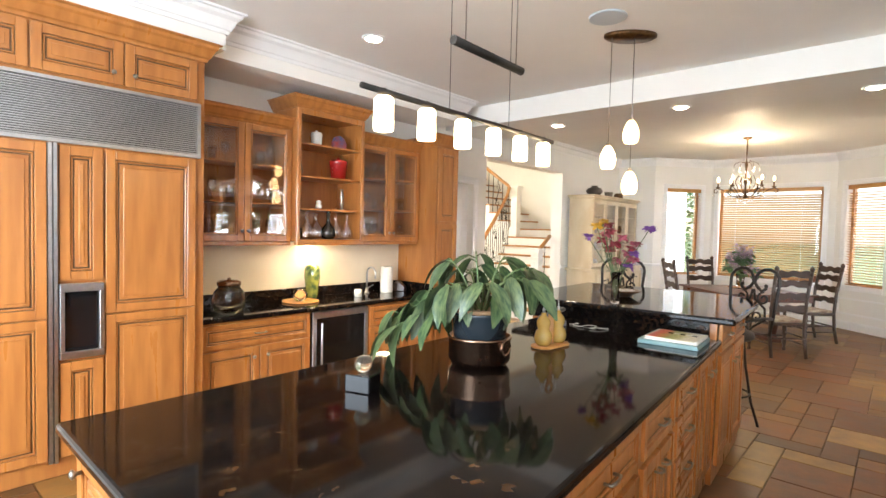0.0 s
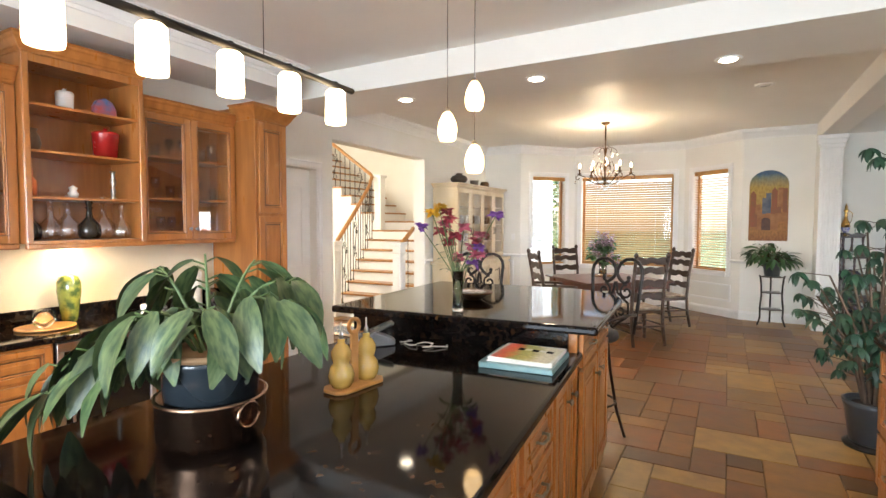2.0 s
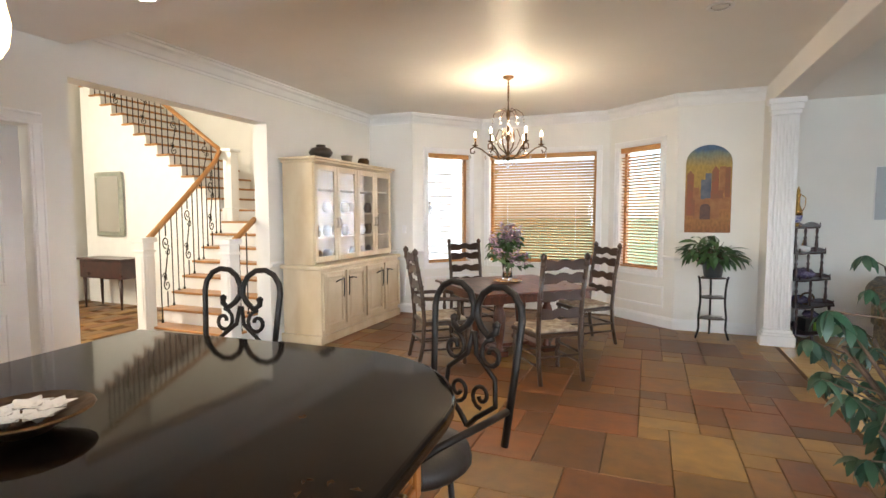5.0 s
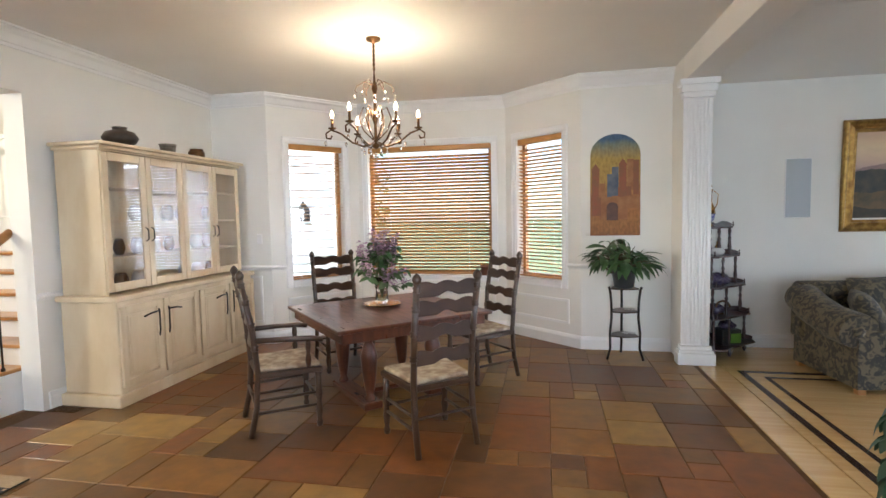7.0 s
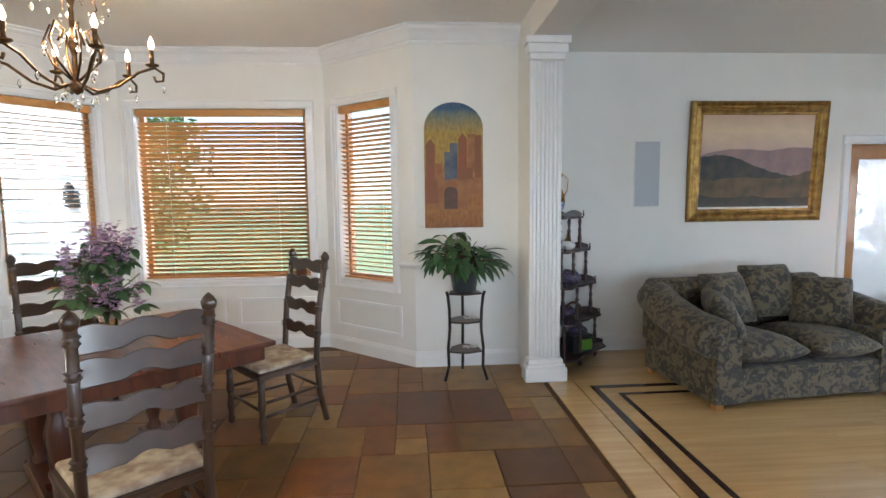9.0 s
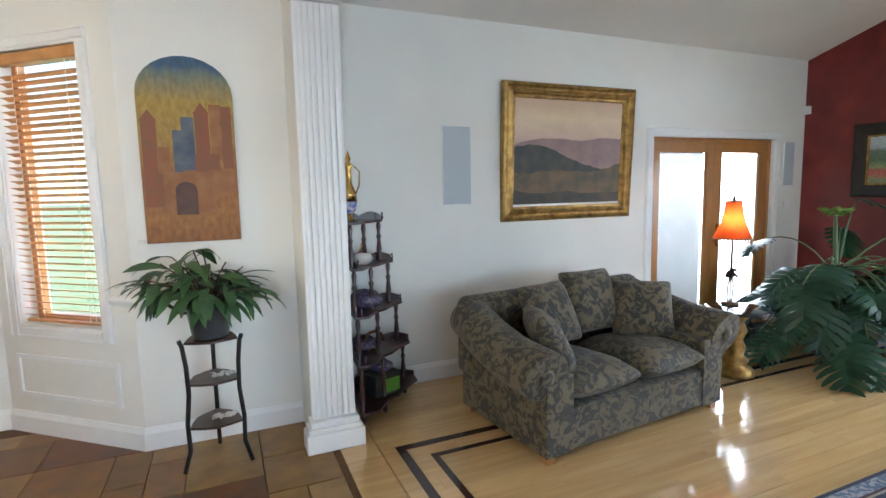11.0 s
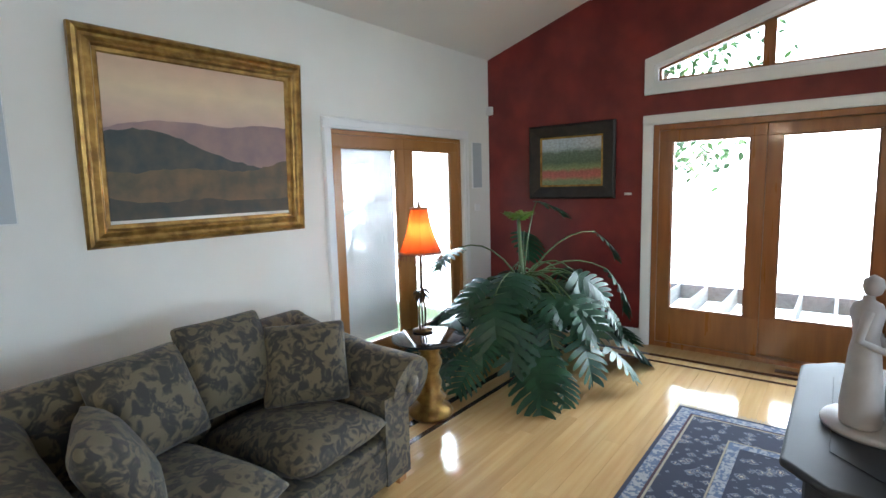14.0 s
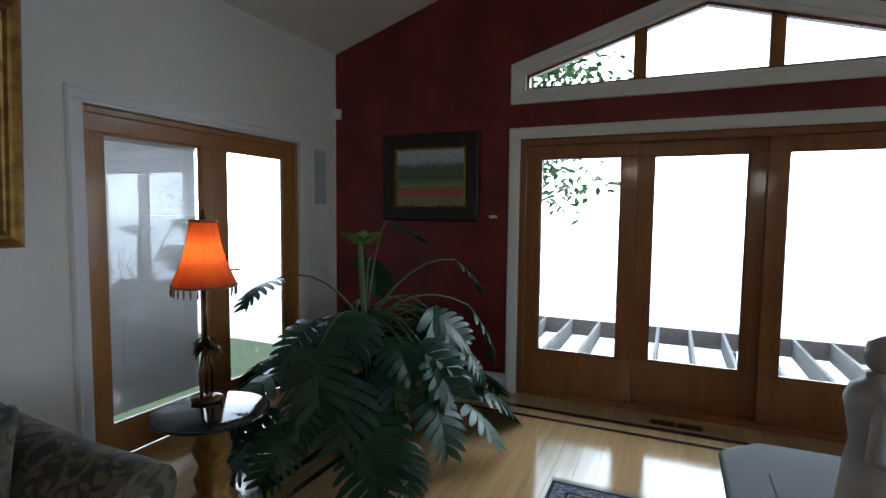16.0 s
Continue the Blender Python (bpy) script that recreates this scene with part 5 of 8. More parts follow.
def downlight(x, y, z, power, lit=True):
    t = thing("downlight", "lit recessed round ceiling downlight" if lit else "unlit recessed round ceiling downlight", "lamp", (x, y, z), group="recessed downlights")
    g = Mesh()
    g.lathe([(0.095, 0.0), (0.095, -0.008), (0.07, -0.01), (0.066, -0.002), (0.066, 0.0)], (x, y, z), 24)
    g.done("ring", TRIM, t)
    g = Mesh()
    g.lathe([(0.065, -0.002), (0.05, -0.016), (0.001, -0.018)], (x, y, z), 20)
    g.done("lens", CANLIT if lit else CHINA, t)
    if power:
        lamp("downlight_glow", "SPOT", power, look((x, y, z - 0.03), (x, y, 0)), WARM, radius=0.06, spot=120)


downlight(-2.44, 1.96, CZ, 10)
downlight(-0.92, 4.66, 2.84, 17)
downlight(0.56, 4.87, 2.84, 17)
downlight(-2.35, 4.75, 2.84, 8)
downlight(0.9, 6.9, CZ, 0, False)
lathed("ceiling_speaker", "round white recessed ceiling speaker", "speaker", (-0.82, 2.72, CZ - 0.012), [(0.13, 0.012), (0.13, 0.002), (0.12, 0.0), (0.001, 0.0)], SPEAKER, 28)
lamp("under_cabinet_strip", "AREA", 9, look((-3.5, 2.2, 1.4), (-3.56, 2.2, 0)), (1.0, 0.74, 0.42), size=0.06, size_y=2.2)

# chandelier
CHX, CHY = -1.05, 8.22
ch = thing("chandelier", "bronze scroll chandelier with six candle bulbs and crystals", "chandelier", (CHX, CHY, CZ))
g = Mesh(Matrix.Translation((CHX, CHY, 0)))
g.lathe([(0.065, CZ), (0.06, CZ - 0.02), (0.02, CZ - 0.035), (0.008, CZ - 0.05), (0.001, CZ - 0.05)])
g.tube([(0, 0, CZ - 0.04), (0, 0, 2.78)], 0.006, 6)
for k in range(6):
    z = CZ - 0.07 - k * 0.037
    g.lathe([(0.011, -0.014), (0.013, 0), (0.011, 0.014)], (0, 0, z), 6)
g.lathe([(0.001, 2.14), (0.03, 2.16), (0.035, 2.19), (0.015, 2.22), (0.012, 2.35), (0.028, 2.4), (0.014, 2.45), (0.012, 2.6), (0.026, 2.66), (0.01, 2.72), (0.008, 2.78)])
for k in range(6):
    a = radians(60 * k + 15)
    c, s = math.cos(a), math.sin(a)
    arm = [(0.02, 2.2), (0.1, 2.165), (0.2, 2.2), (0.3, 2.28), (0.38, 2.31), (0.425, 2.28), (0.42, 2.24), (0.385, 2.235), (0.375, 2.262)]
    g.tube([(r * c, r * s, z) for r, z in arm], 0.008, 6)
    inner = [(0.02, 2.22), (0.1, 2.3), (0.14, 2.4), (0.1, 2.5), (0.05, 2.47), (0.07, 2.42)]
    g.tube([(r * c, r * s, z) for r, z in inner], 0.006, 6)
    top = [(0.01, 2.68), (0.08, 2.72), (0.15, 2.68), (0.17, 2.64), (0.15, 2.625)]
    g.tube([(r * c, r * s, z) for r, z in top], 0.004, 5)
    g.lathe([(0.012, 0), (0.034, 0.01), (0.036, 0.018), (0.012, 0.02)], (0.37 * c, 0.37 * s, 2.31), 10)
g.done("frame", BRONZE, ch)
gcs, gbb, gcr = Mesh(Matrix.Translation((CHX, CHY, 0))), Mesh(Matrix.Translation((CHX, CHY, 0))), Mesh(Matrix.Translation((CHX, CHY, 0)))
rnd = random.Random(9)
for k in range(6):
    a = radians(60 * k + 15)
    c, s = math.cos(a), math.sin(a)
    gcs.lathe([(0.012, 0), (0.012, 0.08)], (0.37 * c, 0.37 * s, 2.33), 8)
    gbb.lathe([(0.008, 0), (0.015, 0.018), (0.013, 0.035), (0.004, 0.06), (0.001, 0.068)], (0.37 * c, 0.37 * s, 2.412), 8)
    for r, z in ((0.42, 2.2), (0.25, 2.19), (0.17, 2.59), (0.1, 2.12), (0.14, 2.36)):
        gcr.lathe([(0.001, 0.02), (0.009, 0.008), (0.012, -0.008), (0.001, -0.028)], (r * math.cos(a + rnd.uniform(-0.2, 0.2)), r * math.sin(a), z), 6)
for k in range(26):
    a, r, z = rnd.uniform(0, 6.28), rnd.uniform(0.04, 0.16), rnd.uniform(2.3, 2.62)
    gcr.lathe([(0.001, 0.012), (0.008, 0), (0.001, -0.014)], (r * math.cos(a), r * math.sin(a), z), 6)
gcr.lathe([(0.001, 0.03), (0.018, 0.01), (0.022, -0.01), (0.001, -0.035)], (0, 0, 2.09), 8)
gcs.done("candle_sleeve", BRONZE, ch)
gbb.done("bulb", BULB, ch, label="lit candle bulbs")
gcr.done("crystal", CRYSTAL, ch, label="clear cut crystal drops")
lamp("chandelier_glow", "POINT", 17, Matrix.Translation((CHX, CHY, 2.5)), WARM, radius=0.12)

# ---- things on island and counter ----
pl = thing("island_plant", "leafy variegated house plant in a copper pot", "plant", (-0.72, 1.22, 0.92))
PX, PY = -0.72, 1.22
g = Mesh()
g.lathe([(0.12, 0), (0.14, 0.012), (0.15, 0.03), (0.15, 0.12), (0.156, 0.13), (0.156, 0.14), (0.146, 0.14), (0.144, 0.03), (0.001, 0.02)], (PX, PY, 0.921), 28)
for s in (-1, 1):
    g.tube([(PX + s * 0.155 + 0.0 * math.cos(a), PY + 0.035 * math.cos(a), 1.02 + 0.035 * math.sin(a)) for a in [2 * math.pi * i / 12 for i in range(13)]], 0.006, 6)
g.done("pot", COPPER, pl, label="worn copper pot with ring handles")
g = Mesh()
g.lathe([(0.125, 0), (0.135, 0.12), (0.142, 0.13), (0.142, 0.15), (0.128, 0.15), (0.126, 0.12), (0.1, 0.02)], (PX, PY, 1.03), 24)
g.done("inner_pot", POTBL, pl)
soil(PX, PY, 1.15, 0.125, pl)
g = Mesh()
g.lathe([(0.143, 0), (0.148, 0.006), (0.148, 0.018), (0.128, 0.019), (0.128, 0.004)], (PX, PY, 1.176), 24)
g.done("rim", surf("tan_clay_rim", (0.33, 0.2, 0.1), (0.26, 0.15, 0.075), 12, 0.6), pl)
rnd = random.Random(12)
stems, gl0 = Mesh(), Mesh()
leaf_mesh(gl0, 0.2, 0.078, Matrix.Identity(4), 0.45, 0.28, 7)
lf = gl0.done("leaf", LEAFV, pl, local=True)
used = False
pinv = pl.matrix_basis.inverted()


def cane(tip, bow, leaves, first_at=0.35):
    """An arched cane from the pot to a tip, with leaves that hang from it."""
    global used
    b, tip = Vector((PX, PY, 1.11)), Vector(tip)
    mid = b.lerp(tip, 0.5) + Vector((0, 0, bow))
    pts = [b * (1 - q) * (1 - q) + mid * 2 * q * (1 - q) + tip * q * q for q in [i / 8 for i in range(9)]]
    stems.tube(pts, 0.007, 6, 0.5)
    out = (tip - b).to_2d()
    base = math.atan2(out.y, out.x)
    for j in range(leaves):
        q = first_at + (1 - first_at) * j / max(leaves - 1, 1)
        p = pts[min(int(q * 8), 7)].lerp(pts[min(int(q * 8) + 1, 8)], q * 8 - int(q * 8))
        aa = base + (1.15 if j % 2 else -1.15) * (1.15 - 0.6 * q) + rnd.uniform(-0.45, 0.45)
        st_ = p + Vector((math.cos(aa), math.sin(aa), 0.35)) * 0.035
        stems.tube([p, st_], 0.003, 4)
        o = lf if not used else new("leaf", lf.data)
        used = True
        o.parent = pl
        o.matrix_basis = pinv @ facing(st_, (math.cos(aa), math.sin(aa), rnd.uniform(-1.25, -0.35)), rnd.uniform(-0.5, 0.5)) @ Matrix.Scale(rnd.uniform(0.75, 1.05), 4)


for dx, dy, z, bow, n in ((-0.06, 0.03, 1.46, 0.05, 8), (-0.16, -0.05, 1.42, 0.1, 8), (0.05, 0.12, 1.44, 0.1, 7), (0.2, 0.14, 1.36, 0.22, 8), (0.27, 0.02, 1.3, 0.25, 7), (0.13, -0.12, 1.3, 0.18, 6), (-0.05, -0.18, 1.28, 0.18, 7), (-0.24, -0.14, 1.22, 0.2, 8), (-0.33, -0.26, 1.12, 0.2, 9), (-0.4, -0.2, 1.08, 0.18, 8), (-0.27, -0.32, 1.04, 0.2, 8), (-0.2, 0.14, 1.35, 0.15, 7)):
    cane((PX + dx, PY + dy, z), bow, n)
stems.done("stem", STEMG, pl)

ob_ = thing("crystal_orb", "clear crystal ball on a black block", "ornament", (-0.78, 0.55, 0.92))
g = Mesh(pose(-0.78, 0.55, 0.9205, 0, 0, 20))
g.box(-0.055, -0.045, 0, 0.055, 0.045, 0.07)
g.done("base", DARKGLASS, ob_, 0.004)
g = Mesh()
g.lathe([(0.034 * math.sin(math.pi * i / 10) + 0.0005, 0.034 - 0.034 * math.cos(math.pi * i / 10)) for i in range(11)], (-0.78, 0.55, 0.992), 16)
g.done("ball", CRYSTAL, ob_)

oc = thing("oil_cruets", "two yellow gourd cruets on a wooden caddy", "cruet set", (-0.66, 1.72, 0.92))
OM = pose(-0.67, 1.81, 0.921, 0, 0, 84)
g = Mesh(OM)
g.prism([(-0.1 + 0.0, -0.06), (0.1, -0.06), (0.13, -0.03), (0.13, 0.03), (0.1, 0.06), (-0.1, 0.06), (-0.13, 0.03), (-0.13, -0.03)], 0, 0.014)
g.prism([(-0.02, -0.006), (0.02, -0.006), (0.02, 0.006), (-0.02, 0.006)], 0.014, 0.22)
g.tube([(0.028 * math.cos(a), 0, 0.235 + 0.028 * math.sin(a)) for a in [2 * math.pi * i / 12 for i in range(13)]], 0.009, 6)
g.done("caddy", BLINDWOOD, oc, 0.003)
YEL = surf("yellow_glaze", (0.5, 0.33, 0.08), (0.42, 0.26, 0.055), 5, 0.2, coat=0.4)
for x in (-0.068, 0.068):
    g = Mesh(OM)
    g.lathe([(0.035, 0), (0.046, 0.02), (0.05, 0.045), (0.042, 0.075), (0.03, 0.09), (0.038, 0.115), (0.038, 0.135), (0.024, 0.158), (0.014, 0.165), (0.014, 0.18), (0.001, 0.182)], (x, 0, 0.015), 18)
    g.done("cruet", YEL, oc, label="yellow glazed gourd bottle")
    g = Mesh(OM)
    g.lathe([(0.008, 0), (0.008, 0.02), (0.003, 0.03), (0.003, 0.06), (0.001, 0.062)], (x, 0, 0.197), 8)
    g.done("spout", STEEL, oc)

mg = thing("magazine_stack", "teal book with magazines stacked on top", "magazines", (-0.24, 2.48, 0.92))
MM = pose(-0.21, 2.47, 0.921, 0, 0, 4) @ Matrix.Diagonal((0.86, 1.22, 0.62, 1))
g = Mesh(MM)
g.box(-0.19, -0.14, 0, 0.19, 0.14, 0.004), g.box(-0.19, -0.14, 0.036, 0.19, 0.14, 0.04), g.box(-0.19, -0.14, 0.004, -0.186, 0.14, 0.036), g.box(-0.186, -0.141, 0.004, 0.19, -0.137, 0.036), g.box(0.1865, -0.137, 0.004, 0.19, 0.14, 0.036)
g.done("book_cover", surf("teal_cover", (0.1, 0.22, 0.24), (0.2, 0.3, 0.3), 4, 0.4), mg, 0.002)
g = Mesh(MM)
g.box(-0.185, -0.136, 0.004, 0.186, 0.136, 0.036)
for k in range(5):
    g.box(-0.16 + 0.006 * (k % 3), -0.12 + 0.004 * k, 0.041 + k * 0.005, 0.18, 0.13 - 0.003 * (k % 2), 0.0455 + k * 0.005)
g.done("pages", PAPER, mg)
g = Mesh(MM @ pose(0, 0, 0, 0, 0, -4))
g.box(-0.14, -0.11, 0.0665, 0.17, 0.12, 0.068)
g.done("cover", ramp_mat("magazine_cover", "X", [(0.0, (0.6, 0.55, 0.4)), (0.35, (0.7, 0.1, 0.07)), (0.5, (0.55, 0.2, 0.06)), (0.6, (0.3, 0.32, 0.08)), (0.8, (0.42, 0.4, 0.12)), (1.0, (0.65, 0.6, 0.45))], 0.3, 0.45, 4.0), mg, label="colourful glossy magazine cover")
for k, (x, y, w, h) in enumerate(((-0.06, 0.03, 0.035, 0.03), (-0.02, 0.034, 0.035, 0.03), (0.02, 0.03, 0.035, 0.03), (0.06, 0.034, 0.035, 0.03), (0.1, 0.03, 0.035, 0.03))):
    g = Mesh(MM @ pose(0, 0, 0, 0, 0, -4))
    g.box(x, y, 0.0682, x + w, y + h, 0.0686)
    g.done("cover_photo", PAPER if k % 2 else POTBL, mg)

ph = thing("cordless_phone", "silver cordless phone on its charging base", "telephone", (-1.0, 2.42, 0.92))
PM = pose(-1.0, 2.4, 0.921, 0, 0, -38)
g = Mesh(PM)
g.prism([(-0.09, 0.0), (0.09, 0.0), (0.09, 0.035), (-0.02, 0.075), (-0.09, 0.03)], -0.045, 0.045, pose(0, 0, 0, 90, 0, 90))
g.done("base", surf("silver_plastic", (0.2, 0.2, 0.21), (0.16, 0.16, 0.17), 20, 0.3, metal=0.3), ph, 0.006)
g = Mesh(PM @ pose(0, 0.0, 0.068, 20, 0, 0))
g.box(-0.026, -0.1, 0, 0.026, 0.1, 0.024)
g.done("handset", surf("handset_grey", (0.12, 0.115, 0.1), (0.08, 0.08, 0.075), 20, 0.3), ph, 0.008)
g = Mesh(PM @ pose(0, 0.0, 0.068, 20, 0, 0))
g.box(-0.018, 0.02, 0.0242, 0.018, 0.065, 0.0262)
for i in range(3):
    for j in range(4):
        g.box(-0.018 + i * 0.014, -0.08 + j * 0.02, 0.0242, -0.009 + i * 0.014, -0.068 + j * 0.02, 0.027)
g.done("keypad", BLACKP, ph)
g = Mesh()
g.tube([(-0.92 + 0.02 * i + 0.03 * math.sin(i * 1.7), 2.5 + 0.05 * math.sin(i * 1.1), 0.925 + 0.004 * (i % 3)) for i in range(14)], 0.0025, 5)
tagged(g.done("phone_cord", PAPER), "white tangled phone cord lying on granite", "cord")

fv = thing("flower_vase", "tall glass vase with pink, purple and yellow flowers", "vase", (-0.71, 2.76, 1.072))
VX, VY, VZ = -0.71, 2.76, 1.073
g = Mesh()
g.lathe([(0.03, 0), (0.032, 0.008), (0.026, 0.1), (0.032, 0.22), (0.03, 0.22), (0.023, 0.1), (0.028, 0.015), (0.001, 0.012)], (VX, VY, VZ), 18)
g.done("vase", CLEAR, fv)
rnd = random.Random(31)
gs, gl = Mesh(), Mesh()
cols = {"pink": Mesh(), "purple": Mesh(), "yellow": Mesh(), "red": Mesh()}
heads = [("red", 0.0, 0.36), ("pink", -0.07, 0.42), ("yellow", -0.11, 0.47), ("purple", 0.17, 0.46), ("pink", 0.05, 0.3), ("red", -0.03, 0.44), ("pink", 0.09, 0.26), ("purple", 0.07, 0.22), ("red", -0.05, 0.33), ("pink", 0.0, 0.25), ("purple", -0.14, 0.4), ("red", -0.09, 0.38), ("pink", 0.03, 0.4), ("red", -0.06, 0.48), ("yellow", -0.08, 0.5), ("pink", 0.1, 0.36), ("red", 0.07, 0.33), ("purple", 0.1, 0.3)]
for c, dx, dz in heads:
    p = Vector((VX + dx * 1.1, VY + dx * 0.6 + rnd.uniform(-0.05, 0.05), VZ + dz * 1.1 + 0.02))
    gs.tube([(VX, VY, VZ + 0.02), (VX + dx * 0.25, VY + dx * 0.1, VZ + 0.22), p], 0.0028, 5)
    for k in range(30):
        a = rnd.uniform(0, 6.28)
        d = Vector((math.cos(a), math.sin(a), rnd.uniform(-0.4, 1.3)))
        leaf_mesh(cols[c], rnd.uniform(0.032, 0.056), 0.024, facing(p, d, rnd.uniform(-1, 1)), 0.4, 0.2, 3)
for k in range(22):
    a = rnd.uniform(0, 6.28)
    p = (VX + rnd.uniform(-0.08, 0.08), VY + rnd.uniform(-0.05, 0.05), VZ + rnd.uniform(0.2, 0.45))
    leaf_mesh(gl, rnd.uniform(0.05, 0.1), 0.025, facing(p, (math.cos(a), math.sin(a), 0.3), 0), 0.4, 0.2, 4)
gs.done("flower_stems", STEMG, fv)
gl.done("foliage", LEAFM, fv)
for c, rgb in (("pink", (0.5, 0.1, 0.16)), ("purple", (0.22, 0.07, 0.4)), ("yellow", (0.7, 0.4, 0.02)), ("red", (0.38, 0.035, 0.06))):
    cols[c].done(c + "_flowers", surf("petal_" + c, rgb, tuple(v * 0.6 for v in rgb), 20, 0.6), fv)
sb = thing("shell_bowl", "dark wooden bowl with white flower ornaments", "bowl", (-0.83, 3.2, 1.072))
g = Mesh()
g.lathe([(0.05, 0), (0.055, 0.006), (0.11, 0.035), (0.135, 0.045), (0.13, 0.05), (0.1, 0.038), (0.001, 0.014)], (-0.83, 3.2, 1.073), 20)
g.done("bowl", BRONZE, sb)
g = Mesh()
for i in range(5):
    a = i * 1.256
    for k in range(6):
        leaf_mesh(g, 0.055, 0.035, facing((-0.83 + 0.05 * math.cos(a), 3.2 + 0.05 * math.sin(a), 1.1), (math.cos(k * 1.05), math.sin(k * 1.05), 0.9), 0), 0.3, 0.3, 3)
g.done("white_blossom", CHINA, sb)

# counter things
jr = thing("glass_jar", "large round glass jar with a metal lid", "jar", (-3.3, 1.2, CT))
g = Mesh()
g.lathe([(0.09, 0), (0.12, 0.03), (0.13, 0.1), (0.115, 0.17), (0.085, 0.2), (0.085, 0.215), (0.08, 0.215), (0.11, 0.165), (0.124, 0.1), (0.115, 0.035), (0.001, 0.012)], (-3.3, 1.2, CT + 0.001), 24)
g.done("bowl", CLEAR, jr)
g = Mesh()
g.lathe([(0.09, 0.0), (0.094, 0.005), (0.094, 0.03), (0.07, 0.042), (0.015, 0.045), (0.012, 0.06), (0.001, 0.065)], (-3.3, 1.2, CT + 0.217), 20)
g.done("lid", COPPER, jr)
ty = thing("candle_tray", "round woven tray with a clear glass globe", "tray", (-3.45, 1.95, CT))
g = Mesh()
g.lathe([(0.15, 0), (0.17, 0.006), (0.17, 0.014), (0.15, 0.01), (0.001, 0.01)], (-3.42, 1.95, CT + 0.001), 24)
g.done("tray", BLINDWOOD, ty)
g = Mesh()
g.lathe([(0.03, 0), (0.055, 0.02), (0.068, 0.06), (0.055, 0.1), (0.04, 0.115), (0.036, 0.113), (0.06, 0.06), (0.001, 0.012)], (-3.4, 1.93, CT + 0.013), 18)
g.done("globe", CLEAR, ty)
g = Mesh()
g.lathe([(0.05, 0), (0.062, 0.03), (0.075, 0.12), (0.09, 0.22), (0.088, 0.29), (0.07, 0.325), (0.03, 0.34), (0.001, 0.342)], (-3.52, 2.14, CT + 0.001), 20, squash=0.8)
tagged(g.done("glass_vase_head", surf("green_mottled_glass", (0.05, 0.09, 0.03), (0.25, 0.27, 0.05), 18, 0.12, coat=0.5, spread=(0.4, 0.6))), "mottled green and yellow glass ornament", "ornament")
lathed("candle", "short white candle on the counter", "candle", (-3.4, 2.62, CT + 0.001), [(0.04, 0), (0.04, 0.07), (0.034, 0.075), (0.001, 0.068)], CHINA)
fa = thing("faucet", "brushed gooseneck bar tap", "tap", (-3.52, 2.85, CT))
g = Mesh()
g.lathe([(0.028, 0), (0.028, 0.01), (0.016, 0.02), (0.014, 0.06)], (-3.54, 2.85, CT + 0.001), 14)
g.tube([(-3.54, 2.85, CT + 0.05), (-3.54, 2.85, CT + 0.22)] + [(-3.54 + 0.07 - 0.07 * math.cos(a), 2.85, CT + 0.22 + 0.07 * math.sin(a)) for a in (0.5, 1.0, 1.57, 2.1, 2.7, 3.1)] + [(-3.4, 2.85, CT + 0.17)], 0.01, 8)
g.done("spout", STEEL, fa)
g = Mesh()
g.tube([(-3.54, 2.87, CT + 0.06), (-3.54, 2.94, CT + 0.09)], 0.006, 6)
g.done("lever", STEEL, fa)
lathed("paper_towel", "tall roll of cream paper towel standing on granite", "paper roll", (-3.5, 3.1, CT + 0.001), [(0.02, 0.285), (0.02, 0.0), (0.068, 0.0), (0.07, 0.006), (0.07, 0.279), (0.068, 0.285), (0.02, 0.285)], PAPER, 24)
g = Mesh(pose(-3.5, 3.3, CT + 0.001, 0, 0, 30))
g.prism([(-0.06, 0), (0.07, 0), (0.07, 0.05), (-0.02, 0.12), (-0.06, 0.09)], -0.045, 0.045, pose(0, 0, 0, 90, 0, 0))
tagged(g.done("knife_block", WALNUT, bevel=0.005), "dark wooden knife block", "block")
g = Mesh(pose(-3.62, 1.0, CT + 0.001, 0, -10, 0))
g.box(-0.01, -0.11, 0, 0.01, 0.11, 0.34)
tagged(g.done("leaning_picture", ramp_mat("small_picture", "Z", [(0, (0.05, 0.06, 0.12)), (0.4, (0.3, 0.1, 0.05)), (0.6, (0.3, 0.32, 0.4)), (1, (0.03, 0.03, 0.05))], 0.2, 0.4)), "small dark framed picture leaning on the wall", "picture")

# ---- iron bar stools ----


